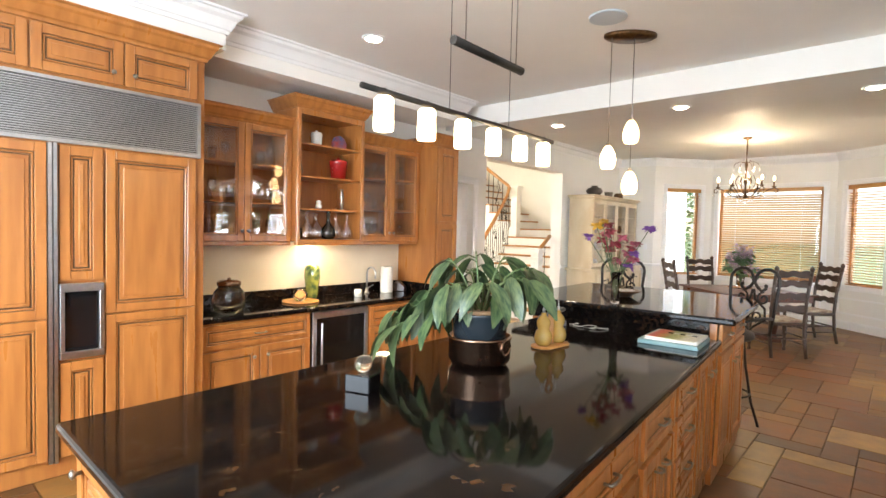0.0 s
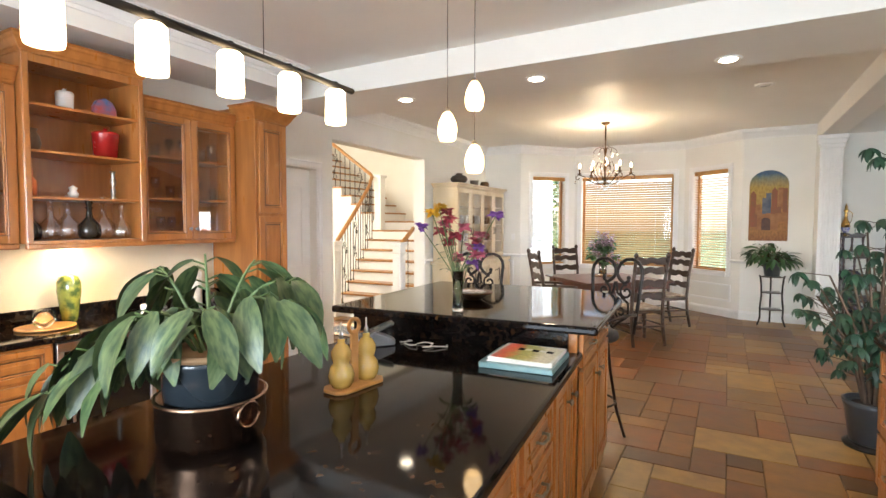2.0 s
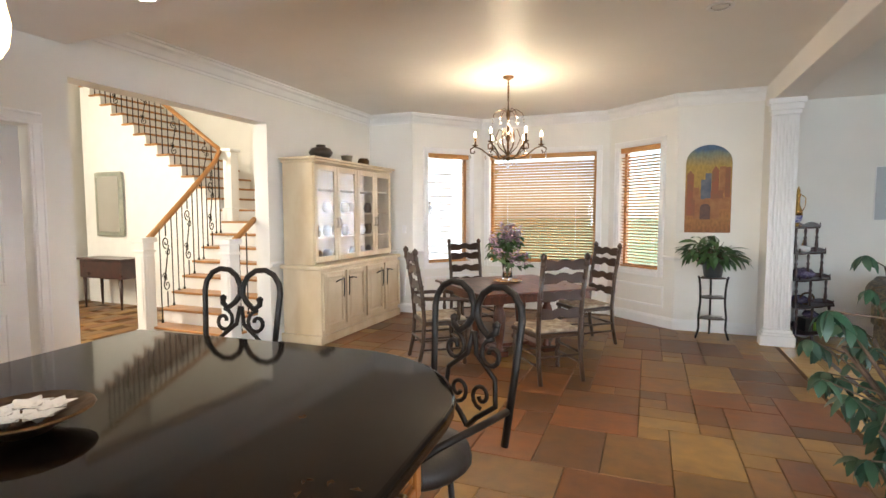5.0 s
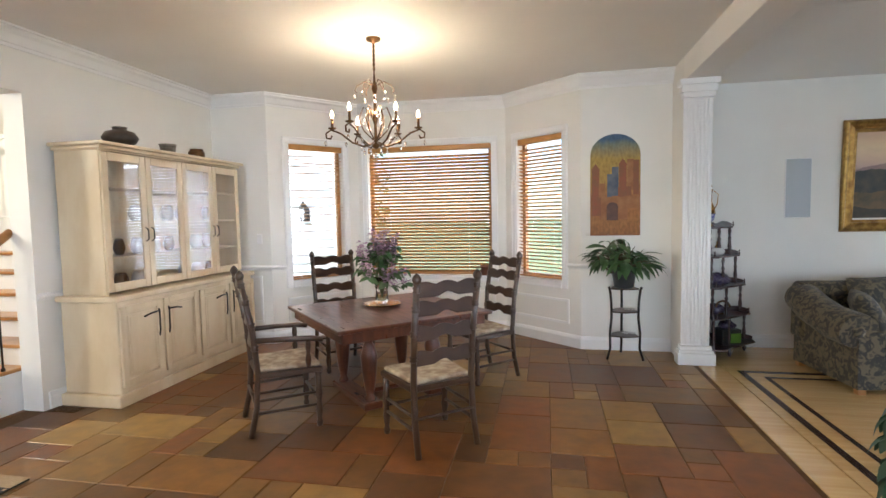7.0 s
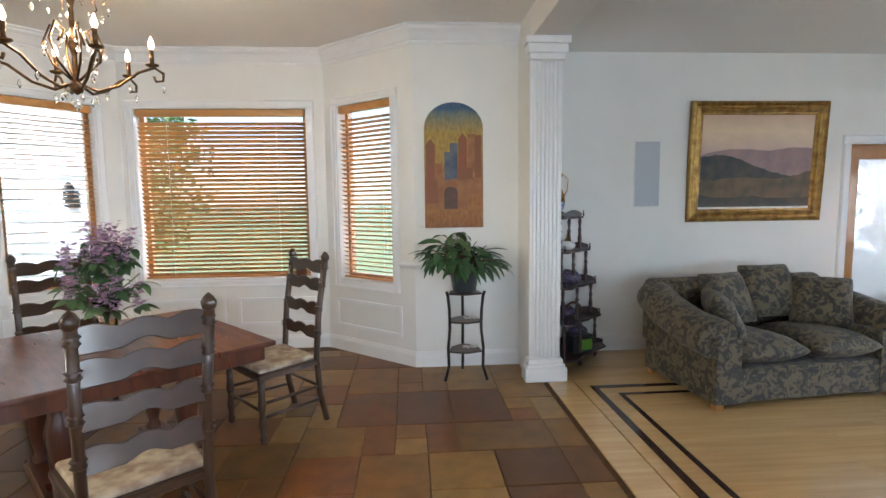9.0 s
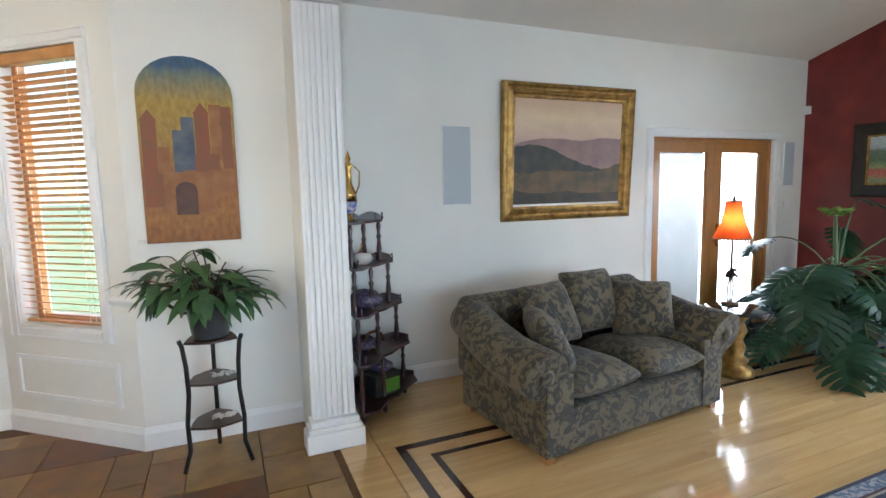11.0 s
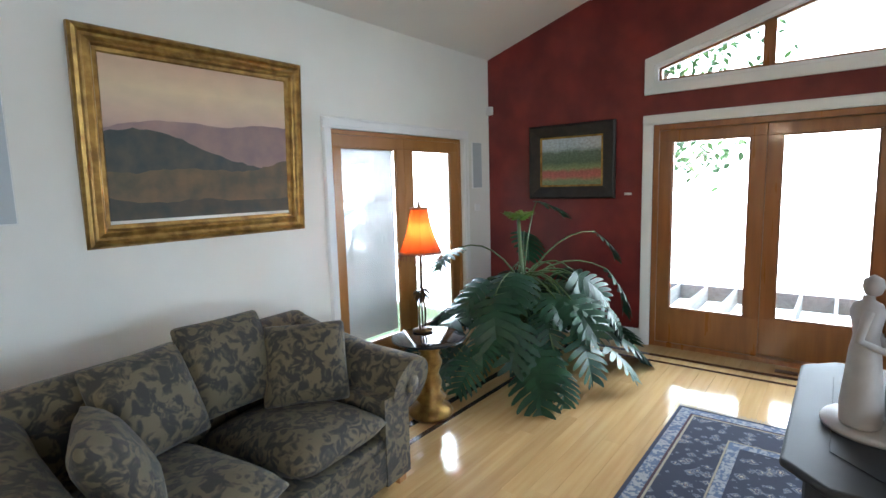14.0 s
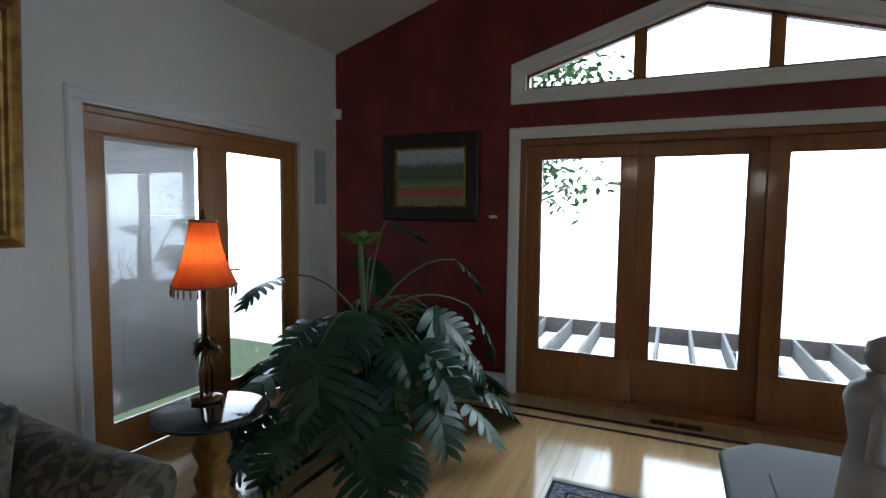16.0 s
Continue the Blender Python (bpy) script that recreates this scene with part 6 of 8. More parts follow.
def bar_stool(at, turn):
    t = thing("bar_stool", "black wrought iron bar stool with scrolled heart back", "stool", at, turn, "bar stools at the island")
    g = Mesh()
    g.lathe([(0.19, 0), (0.21, 0.02), (0.2, 0.06), (0.15, 0.075), (0.001, 0.08)], (0, 0, 0.72), 22)
    g.done("seat", surf("dark_leather", (0.03, 0.022, 0.018), (0.02, 0.016, 0.014), 12, 0.45, 0.1, 80) if "dark_leather" not in bpy.data.materials else bpy.data.materials["dark_leather"], t, local=True)
    for k in range(4):
        a = radians(45 + 90 * k)
        c, s = math.cos(a), math.sin(a)
        g = Mesh()
        g.tube([(0.13 * c, 0.13 * s, 0.72), (0.15 * c, 0.15 * s, 0.5), (0.2 * c, 0.2 * s, 0.2), (0.26 * c, 0.26 * s, 0.0)], 0.011, 7)
        g.done("leg", IRON, t, local=True)
    g = Mesh()
    g.tube([(0.19 * math.cos(a), 0.19 * math.sin(a), 0.27) for a in [2 * math.pi * i / 20 for i in range(21)]], 0.008, 6)
    g.done("foot_ring", IRON, t, local=True)
    g = Mesh(pose(0, -0.2, 0, 6, 0, 0) @ Matrix.Diagonal((1.06, 1, 1.04, 1)))
    for s in (-1, 1):
        g.tube([(s * 0.17, 0, 0.72), (s * 0.19, 0, 0.95), (s * 0.205, 0, 1.15)] + [(s * (0.105 + 0.1 * math.cos(q)), 0, 1.15 + 0.1 * math.sin(q)) for q in (0.4, 0.9, 1.4, 1.9, 2.4, 2.9, 3.3)] + [(s * 0.03, 0, 1.1), (s * 0.07, 0, 1.07), (s * 0.1, 0, 1.09), (s * 0.1, 0, 1.115)], 0.013, 7)
        g.tube([(s * 0.005, 0, 1.08), (s * 0.02, 0, 1.0), (s * 0.11, 0, 0.93), (s * 0.12, 0, 0.84), (s * 0.04, 0, 0.78), (0, 0, 0.74)], 0.01, 6)
        g.tube([(p[0], p[1], p[2]) for p in scroll(s * 0.09, 1.01, 0.055, 0.014, 1.57 if s > 0 else 1.57, 1.25 * s)], 0.009, 6)
        g.tube([(p[0], p[1], p[2]) for p in scroll(s * 0.055, 0.86, 0.045, 0.012, -1.57, -1.2 * s)], 0.008, 6)
        g.lathe([(0.001, -0.016), (0.015, -0.006), (0.015, 0.006), (0.001, 0.016)], (s * 0.1, 0, 1.115), 8)
    g.done("backrest", IRON, t, local=True, label="scrolled iron back with heart curves")
    for s in (-1, 1):
        g = Mesh()
        g.tube([(s * 0.235, -0.22, 0.9), (s * 0.28, -0.05, 0.92), (s * 0.28, 0.14, 0.91), (s * 0.24, 0.18, 0.87), (s * 0.18, 0.12, 0.76)], 0.012, 7)
        g.done("armrest", IRON, t, local=True)
    return t


bar_stool((-0.28, 4.02, 0), 156)
bar_stool((-1.32, 4.07, 0), 183)

# ---- dining room ----
hu = thing("hutch", "tall cream distressed hutch with glass doors and iron latches", "hutch", (-3.4, 8.5, 0))
HS = 1.035
H0, H1, HX = 7.52, 9.5, -3.1
hm = front(HX, H0)
L = H1 - H0
g = Mesh()
g.box(-3.66, H0 + 0.02, 0.1, HX - 0.002, H1 - 0.02, 0.86)
g.box(-3.675, H0 - 0.015, 0, HX + 0.015, H1 + 0.015, 0.1)
g.box(-3.675, H0 - 0.02, 0.86, HX + 0.025, H1 + 0.02, 0.905)
g.done("base", CREAM, hu, 0.008)
g = Mesh()
UXH = HX - 0.12
g.box(-3.66, H0 + 0.05, 0.905, UXH, H0 + 0.08, 2.08), g.box(-3.66, H1 - 0.08, 0.905, UXH, H1 - 0.05, 2.08)
g.box(-3.66, H0 + 0.08, 0.905, -3.64, H1 - 0.08, 2.08), g.box(-3.66, H0 + 0.05, 2.08, UXH, H1 - 0.05, 2.12)
g.done("upper_case", CREAM, hu, 0.004)
for z in (1.2, 1.5, 1.8):
    g = Mesh()
    g.box(-3.64, H0 + 0.08, z - 0.01, UXH - 0.03, H1 - 0.08, z + 0.01)
    g.done("shelf", CREAM, hu)
g = Mesh()
g.box(-3.675, H0 + 0.0, 2.12, UXH + 0.07, H1 - 0.0, 2.15), g.box(-3.67, H0 + 0.025, 2.09, UXH + 0.035, H1 - 0.025, 2.12)
g.done("cornice", CREAM, hu, 0.008)
um = front(UXH, H0 + 0.05)
W4 = (L - 0.1) / 4
ga, gp, gk = Mesh(), Mesh(), Mesh()
for k in range(4):
    a, b = k * W4 + 0.004, (k + 1) * W4 - 0.004
    for c, d, e, f in ((a, a + 0.06, 0.93, 2.07), (b - 0.06, b, 0.93, 2.07), (a + 0.06, b - 0.06, 0.93, 1.0), (a + 0.06, b - 0.06, 2.0, 2.07)):
        ga.box(c, -0.022, e, d, 0, f, um)
    gp.box(a + 0.06, -0.012, 1.0, b - 0.06, -0.009, 2.0, um)
    u = b - 0.03 if k % 2 == 0 else a + 0.03
    gk.tube([um @ Vector(q) for q in ((u, -0.022, 1.33), (u, -0.05, 1.35), (u, -0.05, 1.43), (u, -0.022, 1.45))], 0.006, 6)
    c0, c1 = k * L / 4 + 0.03, (k + 1) * L / 4 - 0.01
    gz = Mesh()
    raised_door(ga, gz, hm, c0, c1, 0.16, 0.82, 0.025)
    gz.done("door_groove", CREAM, hu)
    u = c1 - 0.04 if k % 2 == 0 else c0 + 0.04
    d = -1 if k % 2 == 0 else 1
    gk.tube([hm @ Vector(q) for q in ((u, -0.024, 0.5), (u, -0.034, 0.55), (u, -0.034, 0.72), (u, -0.026, 0.74))], 0.008, 6)
    gk.tube([hm @ Vector(q) for q in ((u, -0.03, 0.72), (u + d * 0.1, -0.034, 0.715), (u + d * 0.17, -0.03, 0.7))], 0.008, 6)
ga.done("door", CREAM, hu, 0.004)
gp.done("pane", PANE, hu)
gk.done_each("latch", IRON, hu, label="long black iron latches")
hu.matrix_basis = hu.matrix_basis @ Matrix.Diagonal((1, 1.02, HS, 1))
rnd = random.Random(3)
for i in range(8):
    for z in (0.906, 1.211, 1.511):
        if rnd.random() < 0.75:
            y = H0 + 0.22 + i * 0.21
            s = rnd.uniform(0.5, 0.85)
            lathed("display_dish", "small pottery piece on a hutch shelf", "pottery", (-3.45, y, z * HS), [(0.05 * s, 0), (0.09 * s, 0.06), (0.07 * s, 0.12), (0.05 * s, 0.15), (0.045 * s, 0.15), (0.001, 0.05)], (CHINA, BRONZE, STEEL)[i % 3], 14)
lathed("pottery_vase", "round dark brown pottery vase on the hutch", "vase", (-3.4, 7.98, 2.151 * HS), [(0.07, 0), (0.13, 0.05), (0.15, 0.09), (0.12, 0.14), (0.06, 0.16), (0.055, 0.175), (0.065, 0.185), (0.05, 0.18), (0.001, 0.1)], surf("dark_pottery", (0.05, 0.035, 0.022), (0.03, 0.02, 0.014), 9, 0.35, 0.05, 40), 24)
lathed("silver_bowl", "small pewter handled bowl on the hutch", "bowl", (-3.4, 8.58, 2.151 * HS), [(0.05, 0), (0.07, 0.02), (0.075, 0.09), (0.085, 0.11), (0.08, 0.11), (0.065, 0.03), (0.001, 0.02)], NICKEL, 18)
lathed("copper_pot", "small copper pot on the hutch", "pot", (-3.4, 9.02, 2.151 * HS), [(0.06, 0), (0.085, 0.03), (0.085, 0.08), (0.065, 0.105), (0.07, 0.115), (0.06, 0.11), (0.001, 0.05)], BRONZE, 18)

tbl = thing("dining_table", "dark cherry square pedestal dining table", "table", (-1.02, 8.27, 0), 43)
g = Mesh()
g.box(-0.69, -0.67, 0.715, 0.69, 0.67, 0.745)
g.done("top", CHERRY, tbl, 0.01, segs=3, local=True)
g = Mesh()
for a, b, c, d in ((-0.64, -0.62, 0.64, -0.6), (-0.64, 0.6, 0.64, 0.62), (-0.64, -0.6, -0.62, 0.6), (0.62, -0.6, 0.64, 0.6)):
    g.box(a, b, 0.63, c, d, 0.715)
g.done("apron", CHERRY, tbl, 0.004, local=True)
TURN_LEG = [(0.045, 0), (0.05, 0.03), (0.03, 0.06), (0.045, 0.12), (0.06, 0.25), (0.07, 0.38), (0.05, 0.46), (0.035, 0.49), (0.055, 0.52), (0.05, 0.56), (0.05, 0.66)]
for x in (-0.3, 0.3):
    for y in (-0.3, 0.3):
        g = Mesh()
        g.lathe(TURN_LEG, (x, y, 0.05), 14)
        g.done("leg", CHERRY, tbl, local=True)
g = Mesh()
g.box(-0.38, -0.38, 0, -0.22, 0.38, 0.06), g.box(0.22, -0.38, 0, 0.38, 0.38, 0.06), g.box(-0.22, -0.06, 0.02, 0.22, 0.06, 0.06)
g.box(-0.62, -0.35, 0.69, 0.62, -0.25, 0.714), g.box(-0.62, 0.25, 0.69, 0.62, 0.35, 0.714)
g.done("stretcher", CHERRY, tbl, 0.01, local=True)


def ladder_chair(at, turn, arms=False):
    """Faces +y before the turn."""
    t = thing("dining_chair", "dark walnut ladder-back armchair with tapestry seat" if arms else "dark walnut ladder-back chair with tapestry seat", "chair", at, turn, "chairs round the dining table")
    for s in (-1, 1):
        g = Mesh()
        pts = [(s * 0.215, -0.27, 0), (s * 0.212, -0.225, 0.2), (s * 0.21, -0.21, 0.45), (s * 0.212, -0.235, 0.75), (s * 0.215, -0.3, 1.1)]
        g.tube(pts, 0.021, 8)
        for z, y in ((0.62, -0.223), (0.78, -0.24), (0.94, -0.27), (1.06, -0.293)):
            g.lathe([(0.02, -0.02), (0.029, -0.012), (0.02, 0), (0.029, 0.012), (0.02, 0.02)], (s * 0.213, y, z), 8)
        g.lathe([(0.014, 0), (0.027, 0.02), (0.03, 0.04), (0.018, 0.06), (0.001, 0.075)], (s * 0.215, -0.3, 1.09), 10)
        g.done("back_post", WALNUT, t, local=True)
        g = Mesh()
        g.lathe([(0.02, 0), (0.024, 0.03), (0.016, 0.05), (0.026, 0.12), (0.018, 0.19), (0.027, 0.24), (0.02, 0.3), (0.024, 0.43)], (s * 0.23, 0.2, 0), 10)
        g.done("front_leg", WALNUT, t, local=True)
    for z, y in ((0.6, -0.222), (0.76, -0.238), (0.92, -0.266), (1.04, -0.29)):
        g = Mesh(pose(0, y, z, 90 - 8, 0, 0))
        top = [(-0.2 + 0.4 * i / 16, 0.045 + 0.022 * abs(math.cos(2 * math.pi * (i / 16 - 0.5) * 1.25))) for i in range(17)]
        bot = [(-0.2 + 0.4 * i / 16, -0.03 + 0.026 * max(0, math.cos(3 * math.pi * (i / 16 - 0.5)))) for i in range(17)]
        g.prism(bot + list(reversed(top)), -0.008, 0.008)
        g.done("back_slat", WALNUT, t, 0.003, local=True)
    g = Mesh()
    g.prism([(-0.225, -0.22), (0.225, -0.22), (0.26, 0.23), (-0.26, 0.23)], 0.4, 0.44)
    g.done("seat_frame", WALNUT, t, 0.008, local=True)
    g = Mesh()
    g.prism([(-0.205, -0.2), (0.205, -0.2), (0.24, 0.215), (-0.24, 0.215)], 0.44, 0.475)
    g.done("seat", TAPESTRY, t, 0.018, segs=3, local=True, label="pale floral tapestry seat pad")
    g = Mesh()
    for z in (0.16, 0.25):
        for s in (-1, 1):
            g.tube([(s * 0.215, -0.235, z), (s * 0.23, 0.2, z)], 0.011, 6)
    g.tube([(-0.23, 0.2, 0.2), (0.23, 0.2, 0.2)], 0.011, 6)
    g.tube([(-0.215, -0.235, 0.24), (0.215, -0.235, 0.24)], 0.011, 6)
    g.done("stretcher", WALNUT, t, local=True)
    if arms:
        for s in (-1, 1):
            g = Mesh()
            g.tube([(s * 0.212, -0.225, 0.67), (s * 0.245, -0.02, 0.665), (s * 0.265, 0.16, 0.655), (s * 0.27, 0.23, 0.64)], 0.02, 8)
            g.lathe([(0.015, 0), (0.022, 0.05), (0.013, 0.1), (0.02, 0.15), (0.014, 0.2)], (s * 0.25, 0.13, 0.45), 8)
            g.done("armrest", WALNUT, t, local=True)
    t.matrix_basis = t.matrix_basis @ Matrix.Scale(1.035, 4)
    return t


ladder_chair((-0.43, 7.38, 0), 40)
ladder_chair((-1.6, 7.5, 0), -52, True)
ladder_chair((-0.24, 8.82, 0), 132)
ladder_chair((-1.72, 8.98, 0), 222)

fl = thing("lilac_vase", "cut glass vase of lilac on a plate", "vase", (-1.1, 8.42, 0.745))
g = Mesh()
g.lathe([(0.13, 0), (0.17, 0.012), (0.175, 0.018), (0.12, 0.012), (0.001, 0.01)], (-1.1, 8.42, 0.746), 26)
g.done("plate", BRASS, fl, label="round brass plate")
g = Mesh()
g.lathe([(0.055, 0), (0.06, 0.02), (0.055, 0.12), (0.075, 0.24), (0.07, 0.24), (0.048, 0.12), (0.05, 0.03), (0.001, 0.02)], (-1.1, 8.42, 0.765), 16)
g.done("vase", CLEAR, fl)
rnd = random.Random(77)
gs, gl, gf = Mesh(), Mesh(), Mesh()
for k in range(40):
    a, r, z = rnd.uniform(0, 6.28), rnd.uniform(0.03, 0.3), 0
    z = 1.36 - 0.9 * r * r / 0.28 + rnd.uniform(-0.12, 0.06)
    p = Vector((-1.1 + r * math.cos(a), 8.42 + r * math.sin(a), z))
    gs.tube([(-1.1, 8.42, 0.8), (-1.1 + 0.2 * r * math.cos(a), 8.42 + 0.2 * r * math.sin(a), 1.0), p], 0.0035, 4)
    if k % 4:
        for i in range(40):
            q = p + Vector((rnd.gauss(0, 0.022), rnd.gauss(0, 0.022), rnd.uniform(-0.055, 0.07)))
            b = rnd.uniform(0, 6.28)
            leaf_mesh(gf, 0.036, 0.03, facing(q, (math.cos(b), math.sin(b), rnd.uniform(-0.3, 1)), 0), 0.2, 0.2, 2)
    for i in range(5):
        b = rnd.uniform(0, 6.28)
        leaf_mesh(gl, rnd.uniform(0.07, 0.12), 0.05, facing(p + Vector((0, 0, -0.06)), (math.cos(b), math.sin(b), rnd.uniform(-0.5, 0.4)), rnd.uniform(-0.6, 0.6)), 0.5, 0.2, 4)
gs.done("branches", STEMG, fl)
gl.done("foliage", LEAFM, fl)
gf.done("blossom", surf("lilac_petal", (0.3, 0.17, 0.3), (0.45, 0.3, 0.42), 30, 0.6), fl, label="mauve lilac blossom")
lathed("terracotta_pot", "small terracotta pot on the window sill", "pot", (-0.4, 10.66, 0.762), [(0.05, 0), (0.06, 0.1), (0.068, 0.1), (0.068, 0.13), (0.055, 0.13), (0.001, 0.1)], surf("pot_clay", (0.25, 0.09, 0.05), (0.2, 0.07, 0.04), 10, 0.7), 16)

# arched mural panel
mu = thing("mural_panel", "arched painting of a walled town with towers and a gate", "painting", (1.14, 9.92, 1.3))
AM = pose(1.145, 9.928, 1.3, 90, 0, 0)


def arch_poly(w, h, n=14):
    p = [(-w / 2, 0), (w / 2, 0)]
    for i in range(n + 1):
        a = math.pi * i / n
        p.append((w / 2 * math.cos(a), h - w / 2 * 0.85 + w / 2 * 0.85 * math.sin(a)))
    return p


g = Mesh(AM)
g.prism(arch_poly(0.53, 1.12), 0, 0.02)
g.done("panel", ramp_mat("mural_paint", "Z", [(0, (0.2, 0.075, 0.02)), (0.2, (0.3, 0.13, 0.035)), (0.45, (0.3, 0.12, 0.04)), (0.62, (0.36, 0.22, 0.05)), (0.82, (0.36, 0.24, 0.05)), (0.95, (0.16, 0.18, 0.14)), (1.0, (0.05, 0.1, 0.18))], 0.6, 0.12, 5.0), mu)
rnd = random.Random(5)
CLAY = surf("mural_clay", (0.26, 0.08, 0.035), (0.2, 0.09, 0.04), 12, 0.6)
SLATE = surf("mural_slate", (0.06, 0.085, 0.13), (0.13, 0.14, 0.17), 12, 0.6)
SAND = surf("mural_sand", (0.33, 0.15, 0.055), (0.25, 0.1, 0.035), 12, 0.6)
for i, (x, z0, w, h, mt_) in enumerate(((-0.21, 0.4, 0.08, 0.33, CLAY), (-0.14, 0.38, 0.07, 0.2, SAND), (-0.06, 0.42, 0.05, 0.26, SLATE), (0.0, 0.44, 0.07, 0.32, SLATE), (0.08, 0.42, 0.08, 0.36, CLAY), (0.16, 0.5, 0.07, 0.34, SAND), (0.22, 0.45, 0.06, 0.38, CLAY), (0.1, 0.4, 0.14, 0.14, CLAY), (-0.02, 0.18, 0.3, 0.25, SAND), (0.17, 0.3, 0.15, 0.14, SAND), (-0.2, 0.22, 0.1, 0.2, CLAY))):
    g = Mesh(AM)
    g.box(x - w / 2, z0, 0.0201 + 0.0003 * i, x + w / 2, z0 + h, 0.0206 + 0.0003 * i)
    if i in (0, 4):
        g.prism([(x - w / 2 - 0.008, z0 + h), (x + w / 2 + 0.008, z0 + h), (x, z0 + h + 0.07)], 0.0201 + 0.0003 * i, 0.0206 + 0.0003 * i)
    g.done("painted_tower", mt_, mu)
g = Mesh(AM @ pose(-0.03, 0.17, 0, 0, 0, 0))
g.prism(arch_poly(0.12, 0.2), 0.0236, 0.0242)
g.done("painted_gate", surf("mural_shadow", (0.07, 0.035, 0.03), (0.12, 0.06, 0.04), 12, 0.6), mu)


def strap_plant(name, label, cx, cy, z, n, reach, lmat, rnd, lw=0.045, pot=None):
    """A bushy pot plant of long leaves on short stems."""
    t = thing(name, label, "plant", (cx, cy, z))
    g = Mesh()
    pot_shape(g, cx, cy, z + 0.001, pot[0], pot[1], pot[2])
    g.done("pot", pot[3], t)
    top = z + pot[2] * 0.9
    soil(cx, cy, top - 0.01, pot[1] * 0.9, t)
    gs, gl = Mesh(), Mesh()
    for i in range(n):
        a = rnd.uniform(0, 6.28)
        el = rnd.uniform(0.2, 1.35)
        ln = reach * rnd.uniform(0.35, 1.0)
        d = Vector((math.cos(a) * math.cos(el), math.sin(a) * math.cos(el), math.sin(el)))
        b = Vector((cx + rnd.uniform(-0.04, 0.04), cy + rnd.uniform(-0.04, 0.04), top))
        p = b + d * ln
        gs.tube([b, b + d * ln * 0.55 + Vector((0, 0, 0.04)), p], 0.006, 5, 0.6)
        for k in range(4):
            aa = a + rnd.uniform(-1.4, 1.4)
            q = b.lerp(p, rnd.uniform(0.55, 1))
            leaf_mesh(gl, rnd.uniform(0.14, 0.24), lw * rnd.uniform(0.8, 1.2), facing(q, (math.cos(aa), math.sin(aa), rnd.uniform(-0.5, 0.5)), rnd.uniform(-0.5, 0.5)), rnd.uniform(0.2, 0.7), 0.2, 5)
    gs.done("stem", BARK, t)
    return t, gl


PSX, PSY = 1.2, 9.62
sd_ = thing("plant_stand", "black three-tier branch-style iron plant stand", "stand", (PSX, PSY, 0))
g = Mesh()
for k in range(3):
    a = radians(90 + 120 * k)
    c, s = math.cos(a), math.sin(a)
    g.tube([(PSX + r * c, PSY + r * s, z) for r, z in ((0.21, 0), (0.17, 0.12), (0.175, 0.28), (0.155, 0.45), (0.16, 0.62), (0.175, 0.74), (0.19, 0.775))], 0.013, 7)
g.done("leg", IRON, sd_)
for z in (0.24, 0.5, 0.745):
    g = Mesh()
    g.prism([(PSX + 0.165 * math.cos(radians(90 + 30 * k)) * (1 if k % 4 == 0 else 0.8), PSY + 0.165 * math.sin(radians(90 + 30 * k)) * (1 if k % 4 == 0 else 0.8)) for k in range(12)], z, z + 0.014)
    g.done("tier", WALNUT, sd_, 0.004)
rnd = random.Random(21)
for z in (0.255, 0.515):
    g = Mesh()
    for k in range(26):
        a = rnd.uniform(0, 6.28)
        leaf_mesh(g, 0.04, 0.025, facing((PSX + 0.05 + rnd.uniform(-0.05, 0.05), PSY - 0.03 + rnd.uniform(-0.03, 0.03), z + 0.012), (math.cos(a), math.sin(a), 0.7), 0), 0.4, 0.3, 3)
    tagged(g.done("coral_piece", CHINA), "piece of white coral on the plant stand", "coral")
spl, gl = strap_plant("stand_plant", "bushy green long-leaved plant in a dark pot", PSX, PSY, 0.76, 34, 0.4, LEAFM, random.Random(8), 0.064, (0.1, 0.13, 0.2, POTDK))
for k in range(12):
    a = radians(180 + rnd.uniform(-60, 60))
    leaf_mesh(gl, 0.17, 0.04, facing((PSX - 0.28 + rnd.uniform(-0.05, 0.05), PSY - 0.08, 1.1 + rnd.uniform(-0.04, 0.05)), (math.cos(a), math.sin(a), rnd.uniform(-0.4, 0.3)), 0), 0.4, 0.2, 5)
gl.done("foliage", LEAFM, spl)
g = Mesh()
g.tube([(PSX, PSY, 0.93), (PSX - 0.14, PSY - 0.05, 0.92), (PSX - 0.22, PSY - 0.07, 1.0), (PSX - 0.28, PSY - 0.08, 1.1)], 0.01, 6)
g.done("trailing_stem", BARK, spl)


